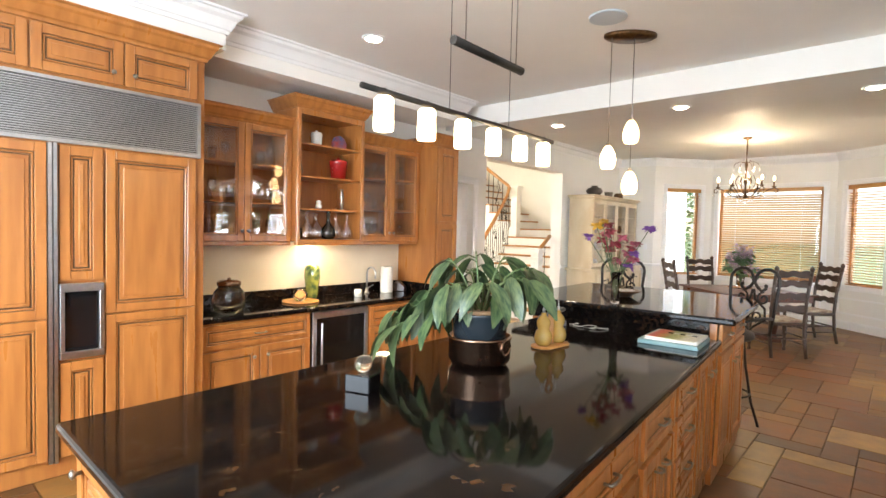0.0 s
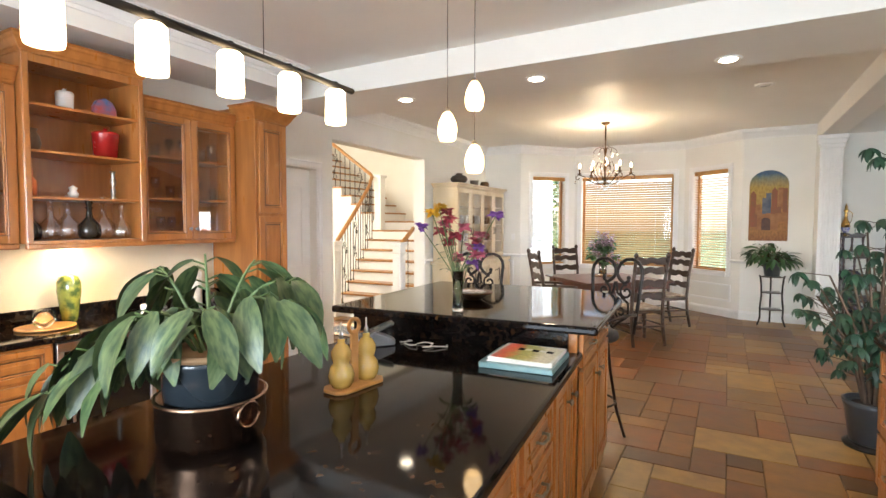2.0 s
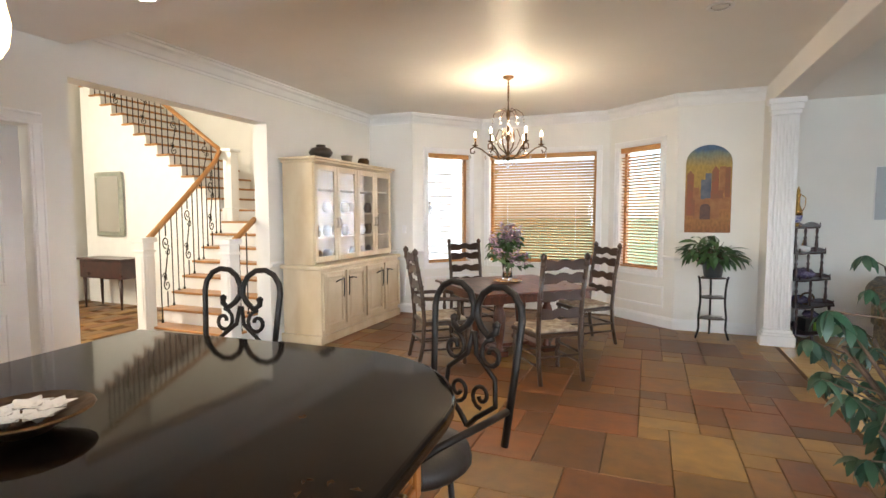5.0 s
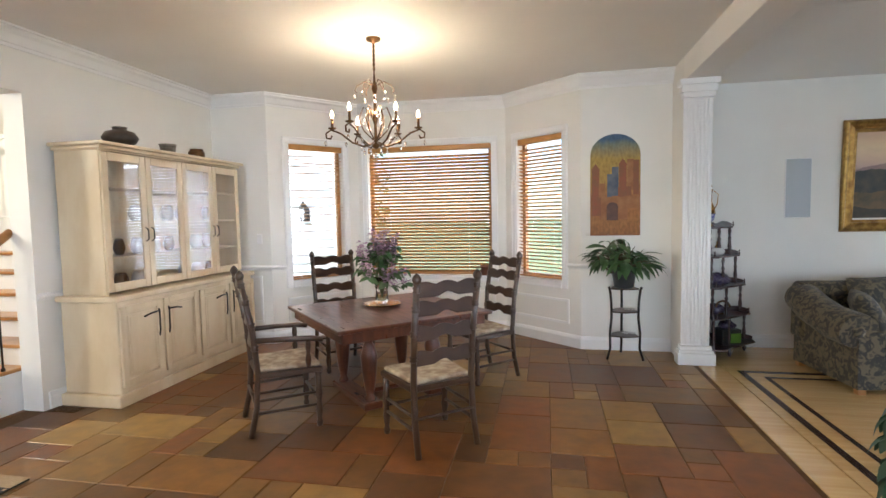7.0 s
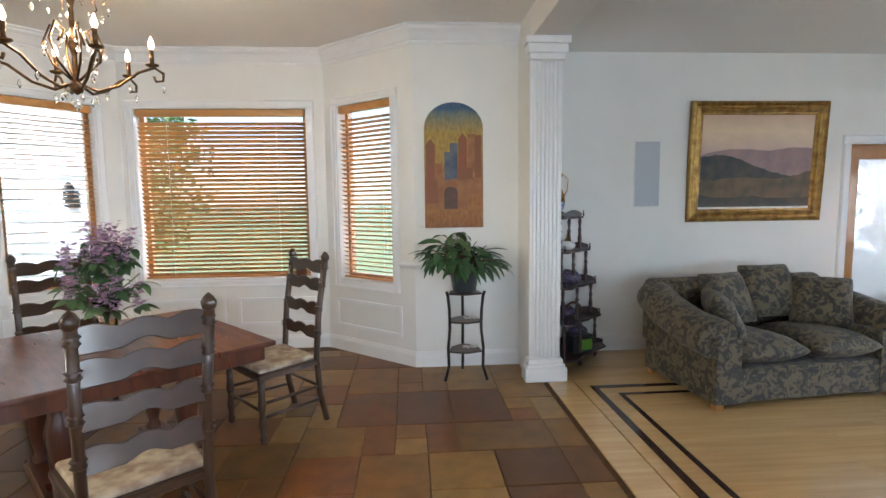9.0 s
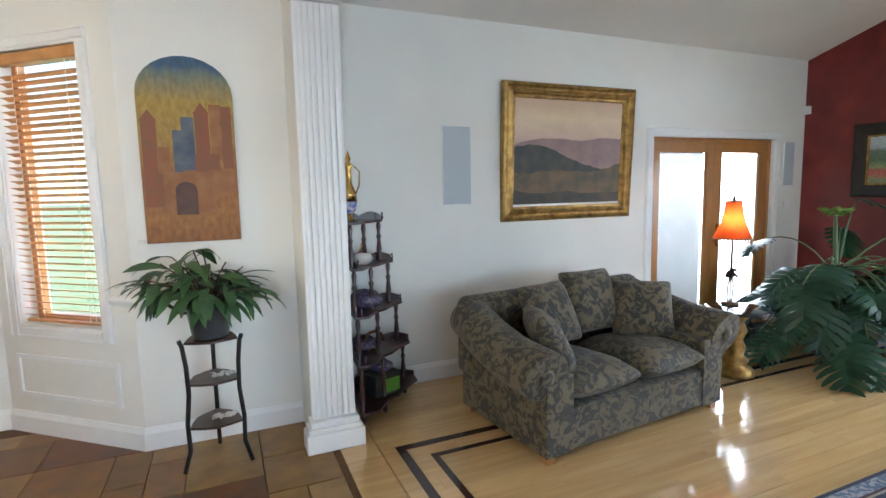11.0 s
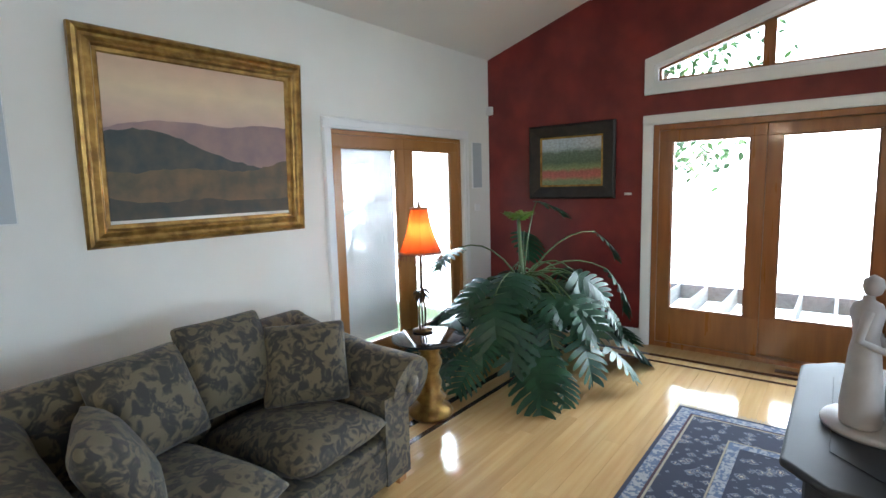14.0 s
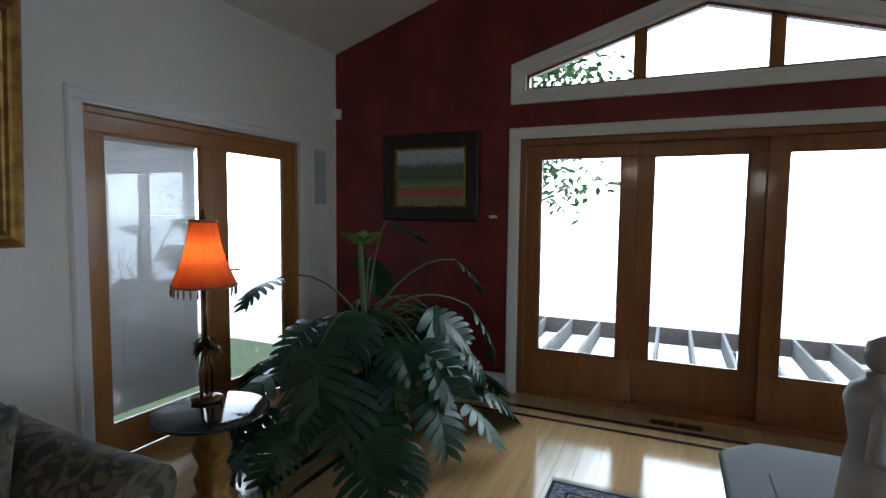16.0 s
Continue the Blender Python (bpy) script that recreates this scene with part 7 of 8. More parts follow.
# umbrella plant beside the peninsula, and a second one by the living room
def umbrella_plant(name, label, cx, cy, stems, rnd, pr, ph_):
    t = thing(name, label, "plant", (cx, cy, 0))
    g = Mesh()
    pot_shape(g, cx, cy, 0.03, pr * 0.75, pr, ph_)
    g.done("pot", POTDK, t)
    g = Mesh()
    g.lathe([(pr * 0.95, 0), (pr * 0.98, 0.02), (pr * 0.8, 0.028), (0.001, 0.028)], (cx, cy, 0.001), 20)
    g.done("saucer", IRON, t)
    soil(cx, cy, 0.03 + ph_ * 0.88, pr * 0.9, t)
    gs, gl = Mesh(), Mesh()
    for dx, dy, h, umb in stems:
        b, tip = Vector((cx + dx * 0.15, cy + dy * 0.15, ph_)), Vector((cx + dx, cy + dy, h))
        mid = b.lerp(tip, 0.5) + Vector((-dx * 0.15, -dy * 0.15, 0.08))
        gs.tube([b, b.lerp(mid, 0.6), mid, mid.lerp(tip, 0.6), tip], 0.013, 6, 0.5)
        for k in range(umb):
            s = 0.3 + 0.7 * k / max(umb - 1, 1)
            p = (b.lerp(mid, s * 2) if s < 0.5 else mid.lerp(tip, s * 2 - 1))
            a = rnd.uniform(0, 6.28)
            ln = rnd.uniform(0.1, 0.2)
            hub = p + Vector((math.cos(a) * ln, math.sin(a) * ln, rnd.uniform(0.0, 0.1)))
            gs.tube([p, hub], 0.003, 4)
            for j in range(7):
                b2 = 6.28 * j / 7 + rnd.uniform(-0.2, 0.2)
                leaf_mesh(gl, rnd.uniform(0.065, 0.11), 0.04, facing(hub, (math.cos(b2), math.sin(b2), rnd.uniform(-0.9, -0.15)), rnd.uniform(-0.4, 0.4)), 0.5, 0.2, 4)
    gs.done("stem", BARK, t)
    gl.done("foliage", LEAFD, t)


rnd = random.Random(14)
low = [(rnd.uniform(-0.36, 0.22), rnd.uniform(-0.3, 0.35), rnd.uniform(0.75, 1.25), 5) for _ in range(17)]
umbrella_plant("umbrella_plant", "tall umbrella plant in a dark glazed pot", 1.5, 4.78, [(0.08, 0.05, 2.0, 13), (-0.05, 0.1, 1.5, 7)] + low, rnd, 0.17, 0.3)
umbrella_plant("umbrella_plant", "bushy umbrella plant in a dark pot", 1.72, 5.7, [(rnd.uniform(-0.28, 0.2), rnd.uniform(-0.25, 0.25), rnd.uniform(0.5, 1.3), 5) for _ in range(9)], rnd, 0.13, 0.22)

# ---- living room ----
# loveseat
SX0, SX1, SY0, SY1 = 2.78, 4.63, 8.66, 9.62
SOFA_TURN = Matrix.Translation((SX0 + 0.1, SY0, 0)) @ Matrix.Rotation(radians(5.5), 4, "Z") @ Matrix.Translation((-SX0 - 0.1, -SY0, 0))


def soft(ob, levels=2):
    sb_ = ob.modifiers.new("soft", "SUBSURF")
    sb_.levels = sb_.render_levels = levels
    for p_ in ob.data.polygons:
        p_.use_smooth = True
    return ob


def cushion(name, parent, m, w, d, h, puff=0.25, n=6):
    """A stuffed cushion: two bulged faces that meet in a seam, with dented sides."""
    g = Mesh(m)
    rows = {}
    for top in (1, -1):
        for i in range(n + 1):
            for j in range(n + 1):
                u, v = i / n * 2 - 1, j / n * 2 - 1
                e = (1 - u ** 4) * (1 - v ** 4)
                edge = i in (0, n) or j in (0, n)
                k = 1 - 0.06 * (1 - abs(u) ** 2 if j in (0, n) else 0) - 0.06 * (1 - abs(v) ** 2 if i in (0, n) else 0)
                if edge and top == -1:
                    continue
                rows[(top, i, j)] = g.v(u * w / 2 * k, v * d / 2 * k, top * (h / 2) * (0.15 + 0.85 * e ** 0.6) if not edge else 0)
    for top in (1, -1):
        for i in range(n):
            for j in range(n):
                q = [rows.get((top, a, b), rows.get((1, a, b))) for a, b in ((i, j), (i + 1, j), (i + 1, j + 1), (i, j + 1))]
                g.face(q if top > 0 else list(reversed(q)), True)
    return soft(g.done(name, DAMASK, parent), 1)


sf = thing("loveseat", "sage damask loveseat with rolled arms", "sofa", (3.76, 9.2, 0))
g = Mesh()
g.box(SX0 + 0.16, SY0 + 0.03, 0.05, SX1 - 0.16, SY1, 0.3)
g.box(SX0 + 0.3, SY0 + 0.018, 0.06, SX1 - 0.3, SY0 + 0.03, 0.26)
g.done("base", DAMASK, sf, 0.02, segs=3)
g = Mesh()
g.box(SX0 + 0.1, SY1 - 0.2, 0.3, SX1 - 0.1, SY1, 0.72)
g.tube([(SX0 + 0.1, SY1 - 0.1, 0.74), (SX1 - 0.1, SY1 - 0.1, 0.74)], 0.115, 16)
g.done("back", DAMASK, sf, 0.03, segs=3)
for s, x in ((-1, SX0 + 0.2), (1, SX1 - 0.2)):
    g = Mesh()
    g.box(x - 0.1 - s * 0.03, SY0 + 0.012, 0.05, x + 0.1 - s * 0.03, SY1 - 0.03, 0.52)
    xr = x + s * 0.085
    g.tube([(xr, SY0 - 0.005, 0.54), (xr, SY0 + 0.015, 0.545), (xr, SY0 + 0.3, 0.56), (xr - s * 0.02, SY0 + 0.62, 0.62), (xr - s * 0.05, SY1 - 0.08, 0.7)], 0.152, 20)
    o = g.done("arm", DAMASK, sf, 0.012, segs=2)
    g = Mesh()
    g.lathe([(0.05, 0.0), (0.045, 0.012), (0.001, 0.018)], m=pose(xr, SY0 - 0.006, 0.54, 90, 0, 0))
    g.done("arm_button", DAMASK, sf)
for x in (3.39, 4.02):
    cushion("seat_cushion", sf, pose(x, 9.03, 0.39, -3, 0, 0), 0.67, 0.87, 0.23)
g = Mesh()
for x in (SX0 + 0.18, SX1 - 0.18):
    for y in (SY0 + 0.06, SY1 - 0.06):
        g.box(x - 0.03, y - 0.03, 0, x + 0.03, y + 0.03, 0.07)
g.done_each("foot", OAK, sf)
sf.matrix_basis = SOFA_TURN @ sf.matrix_basis
for k, (x, y, z, rx, rz, w) in enumerate(((3.47, 9.3, 0.7, 62, 8, 0.52), (3.9, 9.34, 0.74, 64, -4, 0.54), (4.2, 9.12, 0.68, 58, -42, 0.5), (3.2, 9.0, 0.62, 62, 66, 0.5))):
    t = thing("throw_pillow", "square sage damask pillow with piped edge", "pillow", (x, y, z), 0, "pillows on the loveseat")
    cushion("cover", t, pose(x, y, z, rx, 0, rz), w, w, 0.19)
    t.matrix_basis = SOFA_TURN @ t.matrix_basis

# framed landscape over the loveseat


def frame_rect(g, m, w, h, prof):
    """A mitred picture frame about the middle of m (x, z), profile of (in from edge, out from wall)."""
    ring = []
    for sx, sz in ((-1, -1), (1, -1), (1, 1), (-1, 1)):
        ring.append([g.bm.verts.new(m @ Vector((sx * (w / 2 - i), -o, sz * (h / 2 - i)))) for i, o in prof])
    for a in range(4):
        b = (a + 1) % 4
        for k in range(len(prof)):
            j = (k + 1) % len(prof)
            g.face([ring[a][k], ring[b][k], ring[b][j], ring[a][j]])


FPROF = [(0, 0), (0, 0.035), (0.012, 0.05), (0.03, 0.055), (0.045, 0.04), (0.06, 0.036), (0.085, 0.05), (0.095, 0.046), (0.105, 0.025), (0.125, 0.022), (0.135, 0.012), (0.135, 0)]
pf = thing("landscape_painting", "large gilt framed hazy hill landscape painting", "painting", (4.235, 10.25, 1.3))
m = pose(4.235, 10.255, 1.895, 3, 0, 0)
g = Mesh()
frame_rect(g, m, 1.43, 1.19, FPROF)
g.done("frame", GILT, pf, label="carved gilt frame")
g = Mesh(m)
g.box(-0.59, -0.014, -0.47, 0.59, -0.01, 0.47)
g.done("canvas", ramp_mat("hazy_hills", "Z", [(0.0, (0.05, 0.06, 0.06)), (0.14, (0.08, 0.09, 0.08)), (0.3, (0.2, 0.14, 0.09)), (0.44, (0.12, 0.13, 0.12)), (0.47, (0.13, 0.15, 0.15)), (0.58, (0.4, 0.29, 0.26)), (0.66, (0.6, 0.44, 0.36)), (0.85, (0.7, 0.56, 0.38)), (1.0, (0.6, 0.42, 0.3))], 0.5, 0.06, 1.6, fine=0.06), pf)


def ridge(name, mat, base, amp, seed, depth, x0=-0.59, x1=0.59, fall=0.0):
    g = Mesh(m)
    r = random.Random(seed)
    ph1, ph2 = r.uniform(0, 6), r.uniform(0, 6)
    top = [(x0 + (x1 - x0) * i / 30, base + amp * (0.6 * math.sin(3.1 * i / 30 + ph1) + 0.3 * math.sin(9 * i / 30 + ph2) + 0.1 * r.uniform(-1, 1)) - fall * (i / 30) ** 2) for i in range(31)]
    g.prism([(x0, -0.468), (x1, -0.468)] + list(reversed(top)), depth, depth + 0.0004, pose(0, 0, 0, 90, 0, 0))
    g.done(name, mat, pf)


ridge("painted_hills", surf("mauve_paint", (0.25, 0.18, 0.2), (0.35, 0.24, 0.22), 6, 0.55), 0.1, 0.06, 2, 0.0142)
ridge("painted_woods", surf("wood_paint", (0.045, 0.055, 0.06), (0.09, 0.085, 0.07), 9, 0.55), 0.02, 0.07, 8, 0.0148, fall=0.22)
ridge("painted_slope", surf("slope_paint", (0.2, 0.125, 0.07), (0.09, 0.085, 0.06), 7, 0.55), -0.13, 0.07, 5, 0.0154)
ridge("painted_foreground", surf("fore_paint", (0.05, 0.055, 0.05), (0.1, 0.08, 0.055), 8, 0.55), -0.33, 0.06, 11, 0.016)

g = Mesh(m)
g.box(-0.589, -0.0185, -0.469, 0.589, -0.018, -0.36)
g.done("painted_ground", bpy.data.materials["fore_paint"], pf)

for x0, x1, z0, z1 in ((2.98, 3.24, 1.46, 2.11), (7.2, 7.38, 1.55, 2.05)):
    t = thing("wall_speaker", "white flush in-wall speaker grille", "speaker", ((x0 + x1) / 2, 10.25, z0), 0, "in-wall speakers")
    g = Mesh()
    g.box(x0, 10.246, z0, x1, 10.26, z1)
    g.done("rim", TRIM, t, 0.004)
    g = Mesh()
    g.box(x0 + 0.008, 10.242, z0 + 0.008, x1 - 0.008, 10.2455, z1 - 0.008)
    g.done("grille", SPEAKER, t)


def wall_box(name, label, category, x0, y0, z0, x1, y1, z1, mat=TRIM):
    g = Mesh()
    g.box(x0, y0, z0, x1, y1, z1)
    return tagged(g.done(name, mat, bevel=0.004), label, category)


wall_box("motion_sensor", "small white motion sensor in the corner", "sensor", 7.5, 10.19, 2.36, 7.552, 10.255, 2.45)
wall_box("thermostat", "small white wall control", "switch", 7.24, 10.247, 1.3, 7.34, 10.259, 1.38)
wall_box("light_switch", "white light switch plate", "switch", -3.13, 9.708, 1.25, -3.06, 9.719, 1.37)
wall_box("picture_label", "small white label card", "label", 7.545, 8.64, 1.45, 7.554, 8.71, 1.475, PAPER)
wall_box("picture_label", "small white label card beside the mural", "label", 0.83, 9.922, 1.3, 0.87, 9.929, 1.325, PAPER)

# dark framed picture on the red wall
rp = thing("garden_painting", "small garden landscape in a wide dark frame", "painting", (7.54, 9.26, 1.42))
m = pose(7.552, 9.26, 1.8, 0, 0, -90)
g = Mesh()
frame_rect(g, m, 0.93, 0.76, [(0, 0), (0, 0.03), (0.02, 0.045), (0.1, 0.03), (0.125, 0.02), (0.135, 0.012), (0.135, 0)])
g.done("frame", surf("matte_dark_frame", (0.022, 0.014, 0.011), (0.012, 0.009, 0.008), 14, 0.55, 0.3, 50), rp, label="wide dark carved frame")
g = Mesh()
frame_rect(g, m, 0.68, 0.51, [(0, 0.006), (0, 0.02), (0.018, 0.016), (0.018, 0.006)])
g.done("slip", GILT, rp)
g = Mesh(m)
g.box(-0.32, -0.012, -0.24, 0.32, -0.008, 0.24)
g.done("canvas", ramp_mat("garden_paint", "Z", [(0.0, (0.15, 0.18, 0.1)), (0.15, (0.2, 0.24, 0.12)), (0.24, (0.42, 0.12, 0.09)), (0.34, (0.36, 0.1, 0.08)), (0.42, (0.22, 0.27, 0.12)), (0.55, (0.09, 0.13, 0.08)), (0.75, (0.12, 0.16, 0.12)), (0.85, (0.4, 0.45, 0.5)), (1.0, (0.45, 0.5, 0.56))], 0.5, 0.12, 6.0), rp)

# corner étagère
ex, ey = 2.08, 10.14
et = thing("corner_shelf", "five-tier dark mahogany corner shelf with turned posts", "shelf", (2.2, 9.95, 0))
TIERS = ((0.12, 0.56), (0.43, 0.51), (0.75, 0.46), (1.07, 0.4), (1.38, 0.33))
for z, s in TIERS:
    g = Mesh()
    poly = [(ex, ey), (ex, ey - s), (ex + s * 0.22, ey - s * 0.98), (ex + s * 0.42, ey - s * 0.7), (ex + s * 0.6, ey - s * 0.58), (ex + s * 0.74, ey - s * 0.42), (ex + s * 0.98, ey - s * 0.22), (ex + s, ey)]
    g.prism(poly, z - 0.018, z)
    g.done("shelf", MAHOG, et, 0.003)
    g = Mesh()
    n = 10
    for side in (0, 1):
        top = [(s * i / n, 0.03 + 0.03 * abs(math.sin(2 * math.pi * i / n))) for i in range(n + 1)]
        mm = pose(ex + 0.006, ey, z, 90, 0, -90) if side else pose(ex, ey - 0.0, z, 90, 0, 0)
        g.prism([(0.008, 0), (s, 0)] + list(reversed(top)), 0.0, 0.008, mm)
    g.done("gallery", MAHOG, et)
POST = [(0.012, 0), (0.016, 0.03), (0.01, 0.06), (0.021, 0.3), (0.012, 0.55), (0.02, 0.62), (0.01, 0.7), (0.018, 0.9), (0.012, 1.0)]
for (z0, s0), (z1, s1) in zip(TIERS, TIERS[1:]):
    for px, py in ((ex + s1 * 0.9, ey - 0.05), (ex + 0.02, ey - s1 * 0.94), (ex + s1 * 0.42, ey - s1 * 0.66), (ex + 0.025, ey - 0.03)):
        g = Mesh()
        h = z1 - 0.018 - z0
        g.lathe([(r, zz * h) for r, zz in POST], (px, py, z0), 8)
        g.done("post", MAHOG, et)
g = Mesh()
for px, py in ((ex + 0.46, ey - 0.06), (ex + 0.03, ey - 0.47), (ex + 0.22, ey - 0.34), (ex + 0.03, ey - 0.04)):
    g.lathe([(0.012, 0), (0.022, 0.03), (0.014, 0.06), (0.02, 0.102)], (px, py, 0), 8)
for (z, s) in TIERS[1:]:
    for px, py in ((ex + s * 0.95, ey - 0.1), (ex + 0.05, ey - s * 0.95)):
        g.lathe([(0.006, 0), (0.01, 0.02), (0.004, 0.03), (0.008, 0.045), (0.001, 0.06)], (px, py, z), 7)
g.done("finial", MAHOG, et)
ew = thing("ewer", "tall gold and blue glass ewer with stopper", "ewer", (2.15, 10.02, 1.38))
g = Mesh()
g.lathe([(0.05, 0), (0.05, 0.008), (0.015, 0.03), (0.02, 0.05)], (2.15, 10.02, 1.381), 16)
g.lathe([(0.057, 0.14), (0.05, 0.2), (0.022, 0.27), (0.02, 0.36), (0.034, 0.4), (0.03, 0.405), (0.014, 0.41), (0.022, 0.44), (0.012, 0.47), (0.001, 0.5)], (2.15, 10.02, 1.381), 16)
g.tube([(2.185, 10.0, 1.77), (2.22, 9.98, 1.73), (2.215, 9.985, 1.63), (2.19, 10.0, 1.57)], 0.005, 6)
g.done("body", BRASS, ew)
g = Mesh()
g.lathe([(0.02, 0.051), (0.045, 0.08), (0.057, 0.139)], (2.15, 10.02, 1.381), 16)
g.done("band", surf("blue_white_glaze", (0.55, 0.55, 0.65), (0.12, 0.13, 0.4), 30, 0.2, spread=(0.4, 0.6)), ew)
pb = thing("perfume_bottle", "round white bottle with gold stopper", "bottle", (2.21, 9.94, 1.071))
g = Mesh()
g.lathe([(0.04, 0), (0.065, 0.02), (0.075, 0.045), (0.06, 0.075), (0.03, 0.086)], (2.21, 9.94, 1.071), 18)
g.done("body", CHINA, pb)
g = Mesh()
g.lathe([(0.032, 0.086), (0.022, 0.1), (0.01, 0.125), (0.013, 0.14), (0.001, 0.165)], (2.21, 9.94, 1.0715), 14)
g.done("stopper", BRASS, pb, label="gold stopper")


def geode(name, label, x, y, z, s, mat, seed):
    r = random.Random(seed)
    g = Mesh()
    prof = [(0.06 * s, 0), (0.1 * s, 0.02 * s), (0.11 * s, 0.05 * s), (0.07 * s, 0.09 * s), (0.001, 0.1 * s)]
    g.lathe(prof, (x, y, z), 12)
    for v in g.bm.verts:
        v.co += Vector((r.uniform(-1, 1), r.uniform(-1, 1), r.uniform(0, 1))) * 0.014 * s
    tagged(g.done(name, mat), label, "mineral")


AMETH = surf("amethyst", (0.06, 0.04, 0.1), (0.16, 0.14, 0.2), 40, 0.25, 0.5, 90)
geode("geode", "rough purple amethyst geode on the shelf", 2.22, 9.96, 0.751, 1.2, AMETH, 1)
geode("geode", "rough purple amethyst geode on the shelf", 2.2, 9.98, 0.431, 1.0, AMETH, 2)
g = Mesh()
g.tube([(2.26 + 0.07 * math.cos(a), 9.9, 0.51 + 0.07 * math.sin(a)) for a in [0.4 * i for i in range(13)]], 0.012, 7)
tagged(g.done("driftwood", BRONZE), "curled brown driftwood piece", "ornament")
gb_ = thing("gift_box", "green and black box with purple crystals", "box", (2.3, 9.9, 0.12))
g = Mesh(pose(2.3, 9.9, 0.121, 0, 0, 20))
g.box(-0.11, -0.09, 0, 0.11, 0.09, 0.16)
g.done("box", BLACKP, gb_, 0.004)
g = Mesh(pose(2.3, 9.9, 0.121, 0, 0, 20))
g.box(-0.02, -0.094, 0.02, 0.1, -0.0905, 0.12)
g.done("panel", surf("lime_panel", (0.14, 0.3, 0.03), (0.1, 0.24, 0.03), 6, 0.5), gb_)
geode("geode", "purple crystal cluster on the box", 2.3, 9.9, 0.282, 0.8, AMETH, 5)

# lamp table, lamp
LTX, LTY = 5.17, 9.24
lt = thing("lamp_table", "round glass-topped table on a carved gilt column", "table", (LTX, LTY, 0))
g = Mesh()
g.lathe([(0.15, 0), (0.16, 0.025), (0.14, 0.06), (0.085, 0.09), (0.11, 0.13), (0.07, 0.17), (0.085, 0.24), (0.06, 0.3), (0.09, 0.38), (0.065, 0.45), (0.11, 0.52), (0.12, 0.545)], (LTX, LTY, 0), 18)
g.done("column", GILT, lt)
g = Mesh()
g.lathe([(0.25, 0), (0.26, 0.004), (0.26, 0.012), (0.25, 0.016), (0.001, 0.016)], (LTX, LTY, 0.546), 32)
g.done("top", surf("black_glass_top", (0.02, 0.025, 0.03), (0.015, 0.018, 0.02), 3, 0.04), lt, label="dark polished glass top")
lx, ly, lz = 5.25, 9.36, 0.563
lm = thing("table_lamp", "palm tree lamp with lit amber bell shade and fringe", "lamp", (lx, ly, lz))
g = Mesh()
g.lathe([(0.07, 0), (0.075, 0.012), (0.03, 0.025), (0.001, 0.026)], (lx, ly, lz), 16)
for s in (-1, 0, 1):
    g.tube([(lx + s * 0.05, ly + 0.02 * s, lz + 0.02), (lx + s * 0.035, ly, lz + 0.15), (lx + s * 0.012, ly, lz + 0.26)], 0.008, 6)
g.tube([(lx, ly, lz + 0.24), (lx, ly, lz + 0.6)], 0.011, 8)
for k in range(16):
    a = k * 0.8
    leaf_mesh(g, 0.075, 0.03, facing((lx, ly, lz + 0.27 + 0.02 * (k % 3)), (math.cos(a), math.sin(a), 0.2), 0), 0.9, 0.3, 4)
g.done("base", BRONZE, lm)
g = Mesh()
g.lathe([(0.012, 0), (0.016, 0.015), (0.006, 0.025), (0.01, 0.04), (0.001, 0.05)], (lx, ly, lz + 0.885), 10)
g.done("finial", BRONZE, lm)
g = Mesh()
g.lathe([(0.15, 0), (0.128, 0.05), (0.1, 0.12), (0.076, 0.21), (0.062, 0.31)], (lx, ly, lz + 0.57), 8)
for f in list(g.bm.faces):
    f.smooth = False
    if len(f.verts) > 4:
        g.bm.faces.remove(f)
shade_m, nt_, p_ = material("amber_silk_lit")
tl_, mx_ = nt_.nodes.new("ShaderNodeBsdfTranslucent"), nt_.nodes.new("ShaderNodeMixShader")
p_.inputs["Base Color"].default_value = (0.3, 0.07, 0.025, 1)
p_.inputs["Roughness"].default_value = 0.8
tl_.inputs[0].default_value = (0.7, 0.15, 0.025, 1)
mx_.inputs[0].default_value = 0.6
nt_.links.new(p_.outputs[0], mx_.inputs[1])
nt_.links.new(tl_.outputs[0], mx_.inputs[2])
nt_.links.new(mx_.outputs[0], nt_.nodes["Material Output"].inputs[0])
g.done("shade", shade_m, lm, label="lit amber bell shade")
g = Mesh()
g.lathe([(0.15, -0.006), (0.153, 0.004), (0.148, 0.008)], (lx, ly, lz + 0.568), 16)
g.lathe([(0.062, 0.302), (0.067, 0.31), (0.062, 0.318)], (lx, ly, lz + 0.568), 12)
for k in range(28):
    a = 2 * math.pi * k / 28
    g.lathe([(0.001, 0), (0.005, -0.015), (0.004, -0.04), (0.001, -0.046)], (lx + 0.146 * math.cos(a), ly + 0.146 * math.sin(a), lz + 0.566), 5)
g.done("fringe", surf("bead_fringe", (0.25, 0.07, 0.03), (0.35, 0.13, 0.06), 30, 0.4), lm)
g = Mesh()
g.lathe([(0.001, -0.03), (0.022, -0.01), (0.022, 0.02), (0.01, 0.045)], (lx, ly, lz + 0.68), 10)
g.done("bulb", BULB, lm)
lamp("table_lamp_glow", "POINT", 0.75, Matrix.Translation((lx, ly, lz + 0.73)), (1.0, 0.6, 0.28), radius=0.03)

